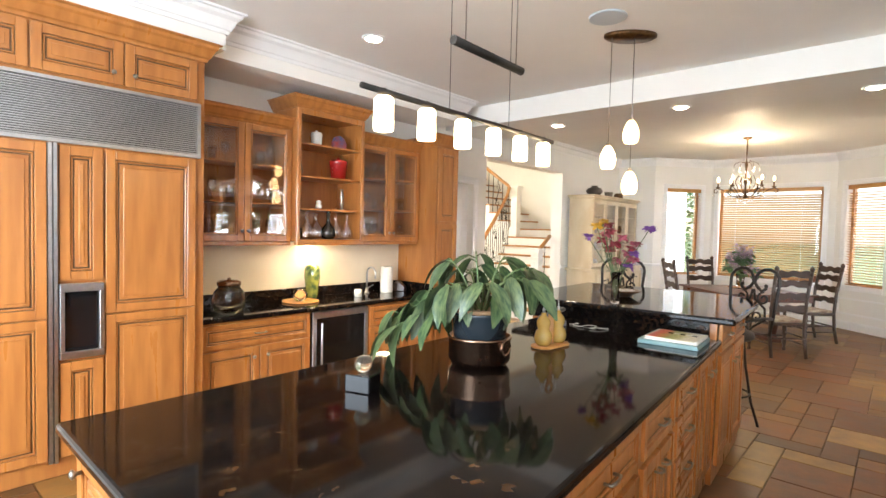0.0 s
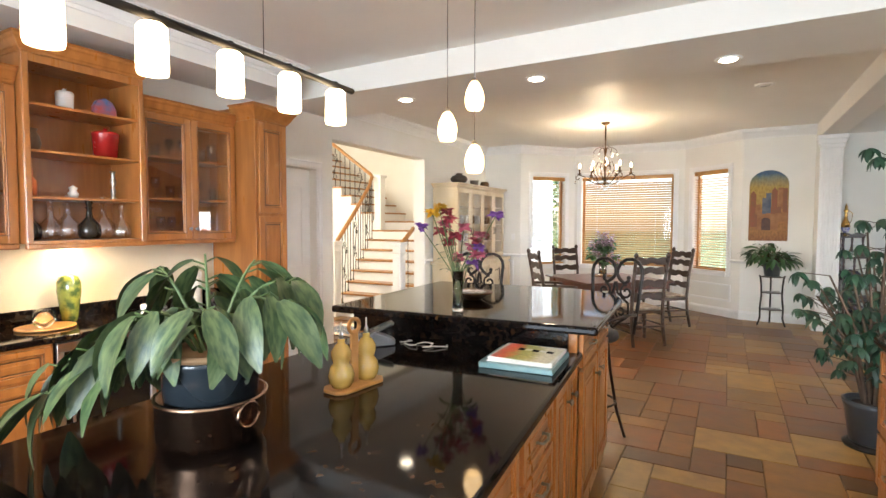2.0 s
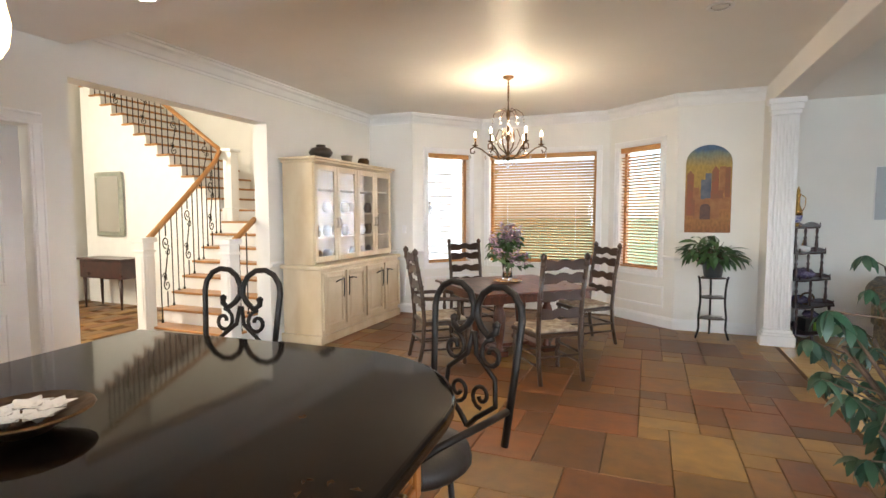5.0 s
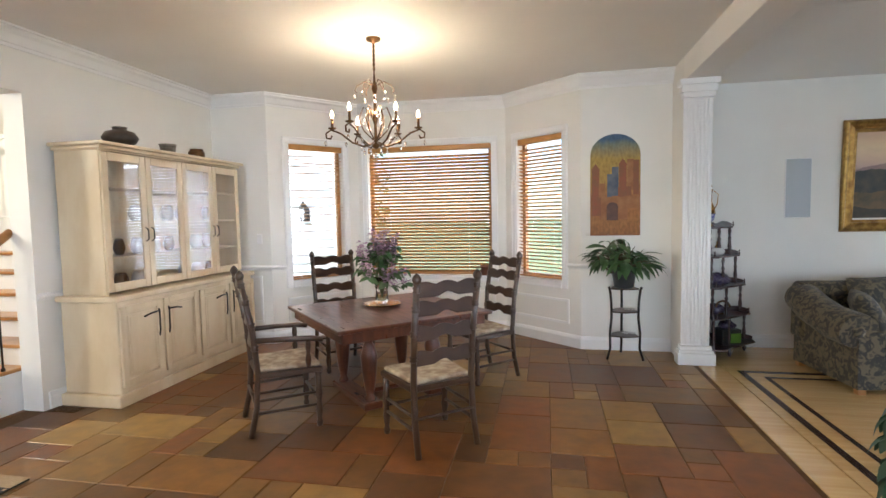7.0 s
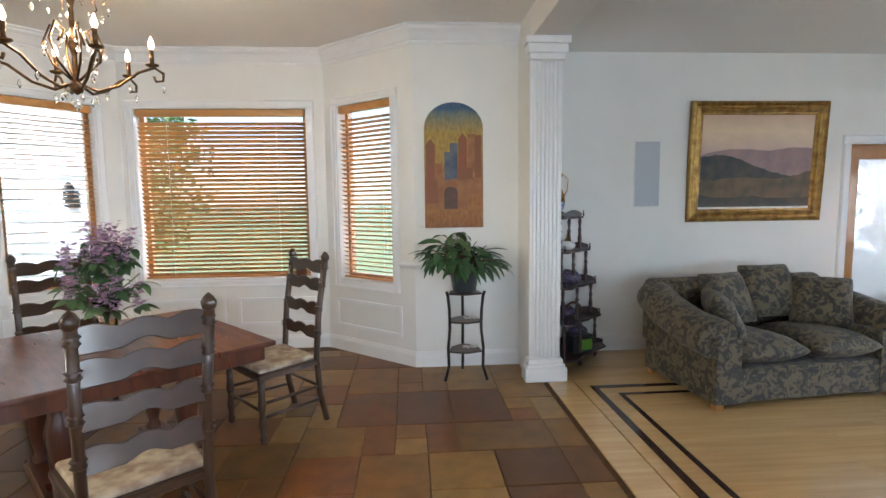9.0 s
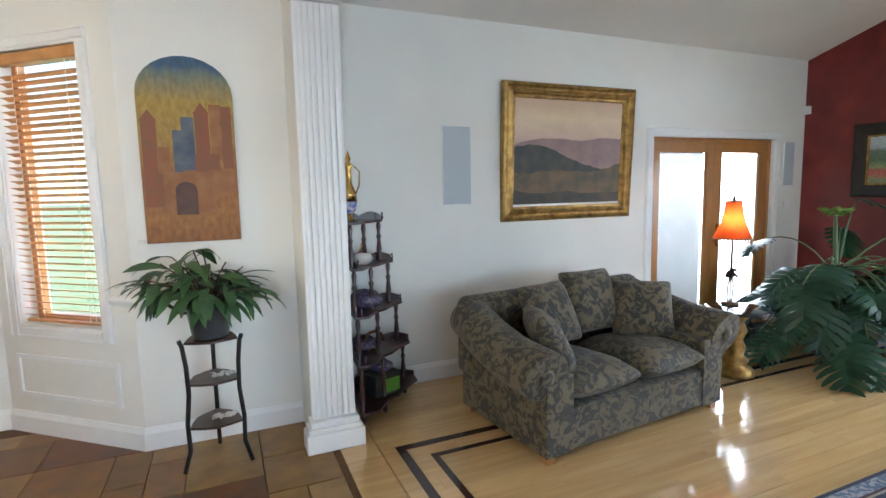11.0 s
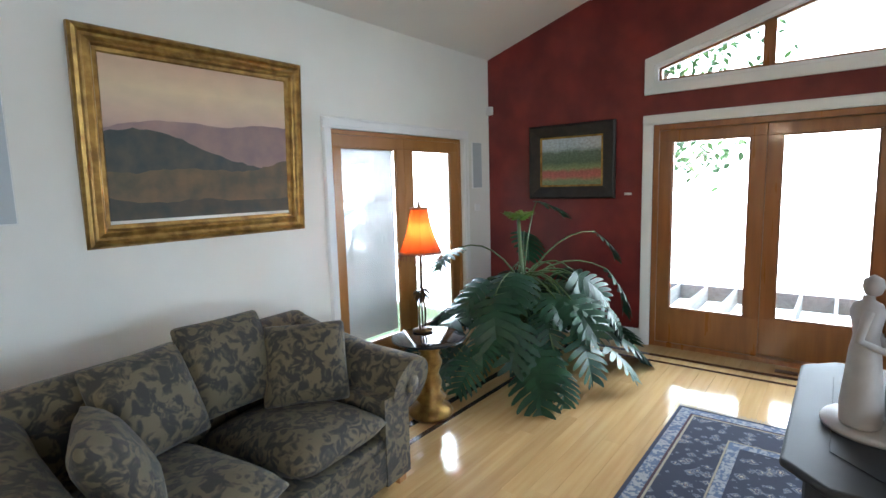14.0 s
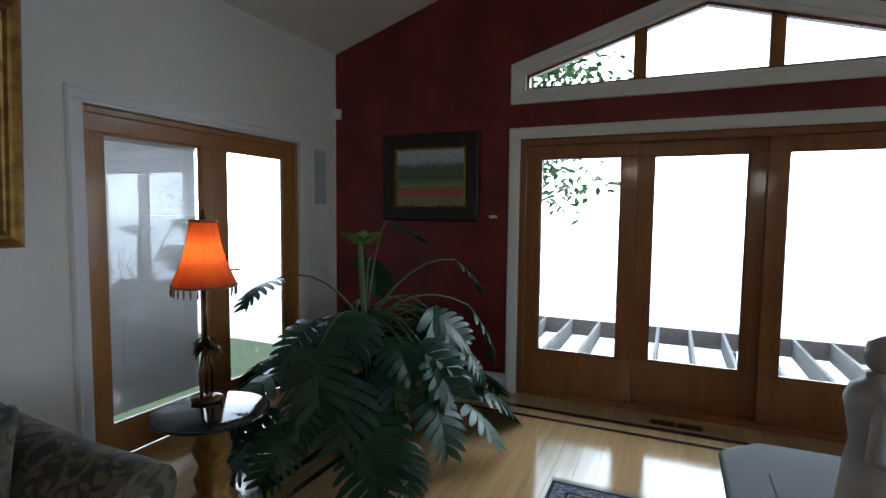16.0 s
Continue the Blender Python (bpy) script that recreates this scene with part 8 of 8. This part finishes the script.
# split-leaf philodendron
QX, QY = 6.42, 9.2
ml = thing("split_leaf_plant", "large split-leaf philodendron spilling over the floor", "plant", (QX, QY, 0))
g = Mesh()
pot_shape(g, QX, QY, 0.001, 0.17, 0.22, 0.32)
g.done("pot", POTDK, ml)
soil(QX, QY, 0.28, 0.2, ml)
gs = Mesh()
gs.tube([(QX, QY, 0.28), (QX + 0.02, QY - 0.02, 0.55), (QX - 0.02, QY, 0.85), (QX - 0.03, QY + 0.02, 1.3)], 0.028, 9, 0.55)
lv = []
for seed in (0, 1, 2):
    gl = Mesh()
    split_leaf(gl, 0.46, Matrix.Identity(4), 6 + seed, 0.3 + 0.15 * seed)
    lv.append(gl.done("leaf", LEAFD, ml, local=True))
seen = set()
rnd = random.Random(42)
minv = ml.matrix_basis.inverted()


def put_leaf(k, p, d, roll, s):
    o = lv[k] if k not in seen else new("leaf", lv[k].data)
    seen.add(k)
    o.parent = ml
    o.matrix_basis = minv @ facing(p, d, roll) @ Matrix.Scale(s, 4)




def arch(a, b, lift):
    """A stalk that rises from a and bends over to b."""
    mid = a.lerp(b, 0.45) + Vector((0, 0, lift))
    return [a * (1 - q) ** 2 + mid * 2 * q * (1 - q) + b * q * q for q in (0, 0.17, 0.33, 0.5, 0.67, 0.83, 1)]


N_LEAF = 66
for i in range(N_LEAF):
    a = 2.399 * i + rnd.uniform(-0.3, 0.3)
    ring_ = i / N_LEAF
    r = 0.2 + 0.62 * ring_ ** 0.7 + rnd.uniform(-0.07, 0.07)
    z = 0.84 - 0.64 * ring_ + rnd.uniform(-0.12, 0.12)
    p = Vector((QX + r * math.cos(a), QY + r * math.sin(a), max(z, 0.24)))
    if p.y > 9.95 or p.x > 7.2:
        continue
    b = Vector((QX, QY, 0.35 + 0.45 * rnd.random()))
    gs.tube(arch(b, p, 0.24), 0.009, 5, 0.6)
    dn = -0.2 - 0.8 * ring_ + rnd.uniform(-0.25, 0.2)
    sc = rnd.uniform(0.58, 0.92)
    reach = p.z / (0.46 * sc * 1.25)
    put_leaf(i % 3, p, (math.cos(a), math.sin(a), max(dn, -0.65 * reach)), rnd.uniform(-0.5, 0.5), sc)
# the few long stalks that stand clear of the crown
for dx, dy, z, d, s in ((-0.5, 0.32, 1.08, (-0.9, 0.1, -0.12), 0.62), (0.38, 0.06, 1.42, (0.75, -0.5, -0.05), 0.72), (0.62, -0.4, 1.14, (0.6, -0.6, -0.45), 0.72), (0.22, 0.1, 1.16, (0.6, 0.1, -0.4), 0.75), (-0.62, -0.1, 0.74, (-0.75, -0.4, -0.7), 0.9), (0.62, -0.52, 0.8, (0.5, -0.55, -0.7), 0.95), (0.1, -0.42, 0.86, (0.15, -0.7, -0.7), 1.05), (0.34, -0.5, 0.66, (0.4, -0.7, -0.75), 1.0)):
    tip = Vector((QX + dx, QY + dy, z))
    put_leaf(1, tip, d, 0.2, s)
    gs.tube(arch(Vector((QX, QY, 0.7)), tip, 0.3), 0.009, 5, 0.6)
gs.done("stem", STEMG, ml)
g = Mesh()
for k in range(9):
    a = k * 0.75
    split_leaf(g, 0.13, facing((QX - 0.03, QY + 0.02, 1.29), (math.cos(a), math.sin(a), 1.0 - 0.15 * (k % 3)), 0.3), 5, 0.4)
g.done("young_leaf", LEAFY, ml, label="lime green new shoots")

# rug
RX0, RX1, RY0, RY1 = 3.6, 6.25, 5.0, 7.86
rg_ = thing("persian_rug", "navy and cream patterned oriental rug with fringe", "rug", (4.9, 6.4, 0))


def rug_mat():
    m, nt, p = material("rug_pile")
    n, l = nt.nodes, nt.links
    co = n.new("ShaderNodeTexCoord")
    v = n.new("ShaderNodeTexVoronoi")
    v.inputs["Scale"].default_value, v.distance = 15, "MANHATTAN"
    t = n.new("ShaderNodeTexNoise")
    t.inputs["Scale"].default_value, t.inputs["Detail"].default_value, t.inputs["Distortion"].default_value = 24, 2, 1.2
    l.new(co.outputs["Object"], v.inputs["Vector"]), l.new(co.outputs["Object"], t.inputs["Vector"])
    a = n.new("ShaderNodeMath")
    a.operation = "MULTIPLY_ADD"
    a.inputs[1].default_value = 0.7
    l.new(t.outputs["Fac"], a.inputs[0]), l.new(v.outputs["Distance"], a.inputs[2])
    r = n.new("ShaderNodeValToRGB")
    r.color_ramp.interpolation = "CONSTANT"
    el = r.color_ramp.elements
    el[0].position, el[0].color = 0, (0.46, 0.4, 0.32, 1)
    el[1].position, el[1].color = 0.92, (0.02, 0.025, 0.05, 1)
    for q, c in ((0.42, (0.13, 0.05, 0.05)), (0.47, (0.02, 0.028, 0.07)), (0.58, (0.1, 0.12, 0.19)), (0.63, (0.46, 0.4, 0.32)), (0.69, (0.02, 0.026, 0.06)), (0.8, (0.16, 0.17, 0.22))):
        el.new(q).color = (*c, 1)
    l.new(a.outputs[0], r.inputs[0]), l.new(r.outputs[0], p.inputs["Base Color"])
    p.inputs["Roughness"].default_value = 0.95
    w = n.new("ShaderNodeTexNoise")
    w.inputs["Scale"].default_value = 500
    l.new(co.outputs["Object"], w.inputs["Vector"])
    b = n.new("ShaderNodeBump")
    b.inputs["Strength"].default_value = 0.3
    l.new(w.outputs["Fac"], b.inputs["Height"]), l.new(b.outputs[0], p.inputs["Normal"])
    return m


g = Mesh()
g.box(RX0, RY0, 0.001, RX1, RY1, 0.012)
g.done("field", rug_mat(), rg_)
NAVY = surf("rug_navy", (0.012, 0.016, 0.04), (0.025, 0.03, 0.06), 80, 0.95)
IVORY = surf("rug_ivory", (0.36, 0.31, 0.24), (0.28, 0.23, 0.17), 80, 0.95)
RUST = surf("rug_rust", (0.06, 0.02, 0.03), (0.04, 0.018, 0.028), 80, 0.95)
BLUEG = surf("rug_slate_blue", (0.09, 0.12, 0.2), (0.3, 0.3, 0.32), 45, 0.95, detail=2, spread=(0.48, 0.54))
for inset, w, mt_ in ((0.0, 0.02, NAVY), (0.022, 0.07, BLUEG), (0.094, 0.012, RUST), (0.108, 0.012, IVORY), (0.36, 0.01, IVORY), (0.372, 0.06, BLUEG), (0.434, 0.014, NAVY)):
    g = Mesh()
    a0, a1, b0, b1 = RX0 + inset, RX1 - inset, RY0 + inset, RY1 - inset
    for q in ((a0, b0, a1, b0 + w), (a0, b1 - w, a1, b1), (a0, b0 + w, a0 + w, b1 - w), (a1 - w, b0 + w, a1, b1 - w)):
        g.box(q[0], q[1], 0.0125, q[2], q[3], 0.0135)
    g.done("border", mt_, rg_)
g = Mesh()
rnd = random.Random(6)
for i in range(220):
    y = RY0 + (RY1 - RY0) * i / 219
    g.box(RX1, y - 0.003, 0.002, RX1 + rnd.uniform(0.045, 0.07), y + 0.003, 0.007)
g.done("fringe", IVORY, rg_)

# dark sofa table with two figures and a book
bt = thing("sofa_table", "dark polished panelled table with chamfered corners", "table", (4.6, 6.45, 0))
tx0, tx1, ty0, ty1 = 4.2, 5.42, 5.9, 7.14
oct_ = [(tx0 + 0.12, ty0), (tx1 - 0.12, ty0), (tx1, ty0 + 0.12), (tx1, ty1 - 0.12), (tx1 - 0.12, ty1), (tx0 + 0.12, ty1), (tx0, ty1 - 0.12), (tx0, ty0 + 0.12)]
EBON = surf("ebonised_wood", (0.014, 0.016, 0.022), (0.02, 0.02, 0.026), 5, 0.55)
g = Mesh()
g.prism(oct_, 0.715, 0.745)
g.done("top", EBON, bt, 0.012, segs=3)
g = Mesh()
g.prism([(x + (0.06 if x < 4.8 else -0.06), y + (0.06 if y < 6.5 else -0.06)) for x, y in oct_], 0.0, 0.714)
g.done("cabinet", EBON, bt, 0.01)
g = Mesh()
g.prism([(x + (0.12 if x < 4.8 else -0.12), y + (0.12 if y < 6.5 else -0.12)) for x, y in oct_], 0.7455, 0.749)
g.done("inlay", EBON, bt, 0.002)


def plain_figure(x, y, z, h, bend, label):
    """A smooth draped figure with a plain head."""
    t = thing("statuette", label, "statue", (x, y, z))
    g = Mesh()
    pts = [(0.062, 0), (0.066, 0.02), (0.07, 0.12), (0.06, 0.3), (0.05, 0.5), (0.04, 0.6), (0.047, 0.68), (0.055, 0.76), (0.045, 0.81), (0.02, 0.84), (0.018, 0.87)]
    g.lathe([(r * h / 0.46, q * h) for r, q in pts], (x, y, z), 18, squash=0.8)
    g.tube([(x - 0.05, y, z + 0.78 * h), (x - 0.085, y + 0.02, z + 0.6 * h), (x - 0.05 + bend, y - 0.05, z + 0.52 * h)], 0.017, 8, 0.7)
    g.tube([(x + 0.05, y, z + 0.78 * h), (x + 0.085, y - 0.02, z + 0.62 * h), (x + 0.04 + bend, y - 0.06, z + 0.5 * h)], 0.017, 8, 0.7)
    g.done("body", STONE, t)
    g = Mesh()
    g.lathe([(0.001, 0), (0.022, 0.012), (0.03, 0.035), (0.026, 0.06), (0.001, 0.075)], (x + bend * 0.3, y - 0.01, z + 0.855 * h), 14)
    g.done("head", STONE, t)


STONE = surf("grey_white_stone", (0.42, 0.4, 0.4), (0.34, 0.32, 0.32), 8, 0.45, 0.05, 60)
lathed("figure_base", "round pale stone base", "base", (4.7, 6.89, 0.75), [(0.16, 0), (0.165, 0.01), (0.16, 0.022), (0.001, 0.022)], STONE, 28)
plain_figure(4.66, 6.945, 0.773, 0.5, 0.02, "grey white stone figure in a long robe")
plain_figure(4.73, 6.83, 0.773, 0.48, -0.03, "grey white stone figure in a long robe")
bk = thing("marbled_box", "dark blue marbled glass box", "box", (4.55, 7.0, 0.75))
g = Mesh(pose(4.6, 6.68, 0.75, 0, 0, 12))
g.box(-0.1, -0.14, 0, 0.1, 0.14, 0.1)
g.done("box", surf("marbled_blue", (0.012, 0.02, 0.03), (0.09, 0.13, 0.15), 9, 0.12, detail=9), bk, 0.008)
vt = thing("floor_vent", "two small bronze floor vents by the door", "vent", (7.3, 7.3, 0))
g = Mesh()
for y in (7.06, 7.24):
    g.box(7.36, y, 0.001, 7.44, y + 0.16, 0.006)
    for k in range(9):
        g.box(7.37, y + 0.01 + k * 0.016, 0.006, 7.43, y + 0.017 + k * 0.016, 0.009)
g.done("grate", BRONZE, vt)
g = Mesh()
g.box(-3.68, 7.36, 0.001, -3.42, 7.47, 0.006)
for k in range(12):
    g.box(-3.67 + k * 0.021, 7.37, 0.006, -3.66 + k * 0.021, 7.46, 0.009)
tagged(g.done("floor_register", BRONZE), "dark bronze floor register beside the hutch", "vent")

# ---- outdoors, seen through the glass ----
dk = thing("deck_frame", "unfinished deck frame of weathered joists", "deck", (9.5, 7, -0.4))
for k in range(20):
    g = Mesh()
    y = 2.5 + k * 0.41
    g.box(7.8, y, -0.36, 11.4, y + 0.04, -0.12)
    g.done("joist", LUMBER, dk, 0.003)
g = Mesh()
g.box(11.4, 2.4, -0.36, 11.44, 10.5, -0.12), g.box(9.6, 2.4, -0.58, 9.7, 10.5, -0.361)
for y in (2.6, 6.5, 10.3):
    for x in (9.6, 11.35):
        g.box(x, y - 0.05, -1.5, x + 0.1, y + 0.05, -0.37)
g.done("beam", LUMBER, dk, 0.003)


def tree(x, y, z, h, spread, seed, n=46, lmat=None):
    r = random.Random(seed)
    t = thing("tree", "leafy green broadleaf tree in sun", "tree", (x, y, z))
    g = Mesh()
    gl = Mesh()
    g.tube([(x, y, z), (x + 0.1, y, z + h * 0.3), (x - 0.1, y + 0.1, z + h * 0.6), (x, y, z + h * 0.92)], h * 0.028, 8, 0.25)
    for i in range(n):
        a, s = r.uniform(0, 6.28), r.uniform(0.28, 1.0)
        rr = spread * math.sin(math.pi * min(s, 0.97)) ** 0.6 * r.uniform(0.5, 1.05)
        p = Vector((x + rr * math.cos(a), y + rr * math.sin(a), z + h * s))
        if i % 2 == 0:
            g.tube([(x, y, z + h * (s * 0.7)), p], h * 0.006, 5, 0.3)
        for k in range(60):
            q = p + Vector((r.gauss(0, 1), r.gauss(0, 1), r.gauss(0, 0.7))) * spread * 0.17
            b = r.uniform(0, 6.28)
            leaf_mesh(gl, h * 0.03, h * 0.016, facing(q, (math.cos(b), math.sin(b), r.uniform(-0.8, 0.5)), r.uniform(-1, 1)), 0.3, 0.2, 2)
    g.done("trunk", BARK, t)
    gl.done("crown", lmat or LEAFT, t)


LEAFT = surf("sunlit_foliage", (0.06, 0.12, 0.03), (0.1, 0.17, 0.05), 2, 0.6)
tree(-6.3, 18.4, -1.4, 7, 1.7, 1, 110)
tree(21.0, 13.0, -1.9, 11, 3.6, 4, 60)
tree(26.0, -7.0, -1.9, 11, 4.2, 5, 60)
for k, (x, y) in enumerate(((92, -24), (96, -31), (90, -39), (99, -47), (94, -56))):
    tree(x, y, -1.9, 9 + k % 3, 4.5, 30 + k, 34)
nh = thing("house_wing", "white clapboard wing of the house with wall lantern", "house", (-6.5, 14, -1.4))
for k in range(34):
    g = Mesh()
    z = -1.4 + k * 0.16
    g.prism([(-9.5, 13.2), (-3.6, 13.2), (-3.6, 13.9), (-9.5, 13.9)], z, z + 0.158)
    g.box(-9.52, 13.18, z, -3.58, 13.92, z + 0.02)
    g.done("clapboard", SIDING, nh)
g = Mesh(pose(0, 0, 0, 90, 0, 90))
g.prism([(12.8, 4.0), (14.3, 4.0), (14.3, 5.2)], -9.9, -3.2)
g.done("roof", surf("grey_shingle", (0.12, 0.12, 0.12), (0.08, 0.08, 0.085), 6, 0.8, 0.3, 60), nh)
g = Mesh()
g.box(-4.25, 13.05, 1.5, -4.1, 13.19, 1.75)
g.lathe([(0.02, 0), (0.09, -0.1), (0.1, -0.12), (0.001, -0.12)], (-4.18, 13.08, 1.88), 6)
g.done("lantern", IRON, nh)

# ---- floor pieces: terracotta tiles, planks, inlay ----
CELL = 0.205
rnd = random.Random(100)
X0, X1, Y0, Y1 = -3.69, 1.87, -3.2, 10.7
nx, ny = int((X1 - X0) / CELL), int((Y1 - Y0) / CELL)
taken = [[False] * ny for _ in range(nx)]
sizes = [(2, 2), (3, 2), (2, 3), (2, 1), (1, 2), (1, 1), (2, 2), (3, 2), (2, 3)]
kinds, tiles = {}, []
for j in range(ny):
    for i in range(nx):
        if taken[i][j]:
            continue
        opts = sizes[:]
        rnd.shuffle(opts)
        for w, h in opts + [(1, 1)]:
            if i + w <= nx and j + h <= ny and not any(taken[i + a][j + b] for a in range(w) for b in range(h)):
                break
        for a in range(w):
            for b in range(h):
                taken[i + a][j + b] = True
        tiles.append((X0 + (i + w / 2) * CELL, Y0 + (j + h / 2) * CELL, w, h))


def tile_shape(g, w, h, at=(0, 0, 0)):
    """A slab with eased, slightly uneven edges."""
    x, y = w * CELL / 2 - 0.0025, h * CELL / 2 - 0.0025
    e = 0.004
    lo = [(-x, -y), (x, -y), (x, y), (-x, y)]
    hi = [(-x + e, -y + e), (x - e, -y + e), (x - e, y - e), (-x + e, y - e)]
    a = [g.v(at[0] + p, at[1] + q, -0.012) for p, q in lo]
    b = [g.v(at[0] + p, at[1] + q, -0.004 + at[2]) for p, q in lo]
    c = [g.v(at[0] + p, at[1] + q, 0.0 + at[2]) for p, q in hi]
    g.face(c)
    for k in range(4):
        n_ = (k + 1) % 4
        g.face([a[k], a[n_], b[n_], b[k]]), g.face([b[k], b[n_], c[n_], c[k]])


def near(t):
    x, y = t[0], t[1]
    return -2.6 < x < 1.87 and 3.9 < y < 9.9


close = [t for t in tiles if near(t)][:300]
rest = [t for t in tiles if t not in set(close)]
for x, y, w, h in close:
    if (w, h) not in kinds:
        g = Mesh()
        tile_shape(g, w, h)
        kinds[(w, h)] = g.done("tile", TILE, floor, local=True)
        o = kinds[(w, h)]
    else:
        o = new("tile", kinds[(w, h)].data)
        o.parent = floor
    o.matrix_basis = pose(x, y, rnd.uniform(-0.0015, 0.0), rnd.uniform(-0.15, 0.15), rnd.uniform(-0.15, 0.15), 0)
g = Mesh()
for x, y, w, h in rest:
    tile_shape(g, w, h, (x, y, rnd.uniform(-0.0015, 0)))
for i in range(24):
    for j in range(17):
        tile_shape(g, 1, 1, (-3.9 - 0.11 - i * 0.205, 3.2 + j * 0.41 + (i % 2) * 0.2, 0)) if (i + j) % 3 == 0 else tile_shape(g, 1, 2, (-3.9 - 0.11 - i * 0.205, 3.2 + j * 0.41, 0))
tagged(g.done("tiles_far", TILE, floor), kind="stuff")

edge = Mesh()
edge.box(1.885, 4.0, -0.011, 2.1, 9.4, 0.002)
structure(edge.done("threshold", PLANK, bevel=0.003), "pale maple threshold strip between tile and plank", "threshold")
PW = 0.12
rnd = random.Random(8)
lens = (1.2, 1.5, 1.8, 2.2)
protos = {}
g = Mesh()
count = 0
y = 1.05
while y < 10.24:
    x = 2.11 - rnd.uniform(0, 1.0)
    while x < 7.55:
        ln = rnd.choice(lens)
        a, b = max(x, 2.11), min(x + ln, 7.553)
        if y > 5.4 and b - a > 0.1 and count < 300:
            key = round(b - a, 1)
            if key not in protos:
                q = Mesh()
                q.box(0, 0.0008, -0.011, key, PW - 0.0008, 0)
                protos[key] = q.done("plank", PLANK, wfloor, local=True)
                o = protos[key]
            else:
                o = new("plank", protos[key].data)
                o.parent = wfloor
            o.matrix_basis = Matrix.Translation((a, y, 0)) @ Matrix.Diagonal(((b - a - 0.001) / key, 1, 1, 1))
            count += 1
        elif b - a > 0.02:
            g.box(a, y + 0.0008, -0.011, b - 0.001, y + PW - 0.0008, 0)
        x += ln
    y += PW
tagged(g.done("planks_far", PLANK, wfloor), kind="stuff")
g = Mesh()
for inset, w in ((0.0, 0.055), (0.17, 0.04)):
    a0, a1, b0, b1 = 2.2 + inset, 7.3 - inset, 1.6 + inset, 9.28 - inset
    for q in ((a0, b1 - w, a1, b1), (a0, b0, a0 + w, b1 - w), (a1 - w, b0, a1, b1 - w), (a0 + w, b0, a1 - w, b0 + w)):
        g.box(q[0], q[1], -0.004, q[2], q[3], 0.0025)
structure(g.done("trim_inlay", WENGE), "dark wenge inlay lines in the plank floor", "inlay")
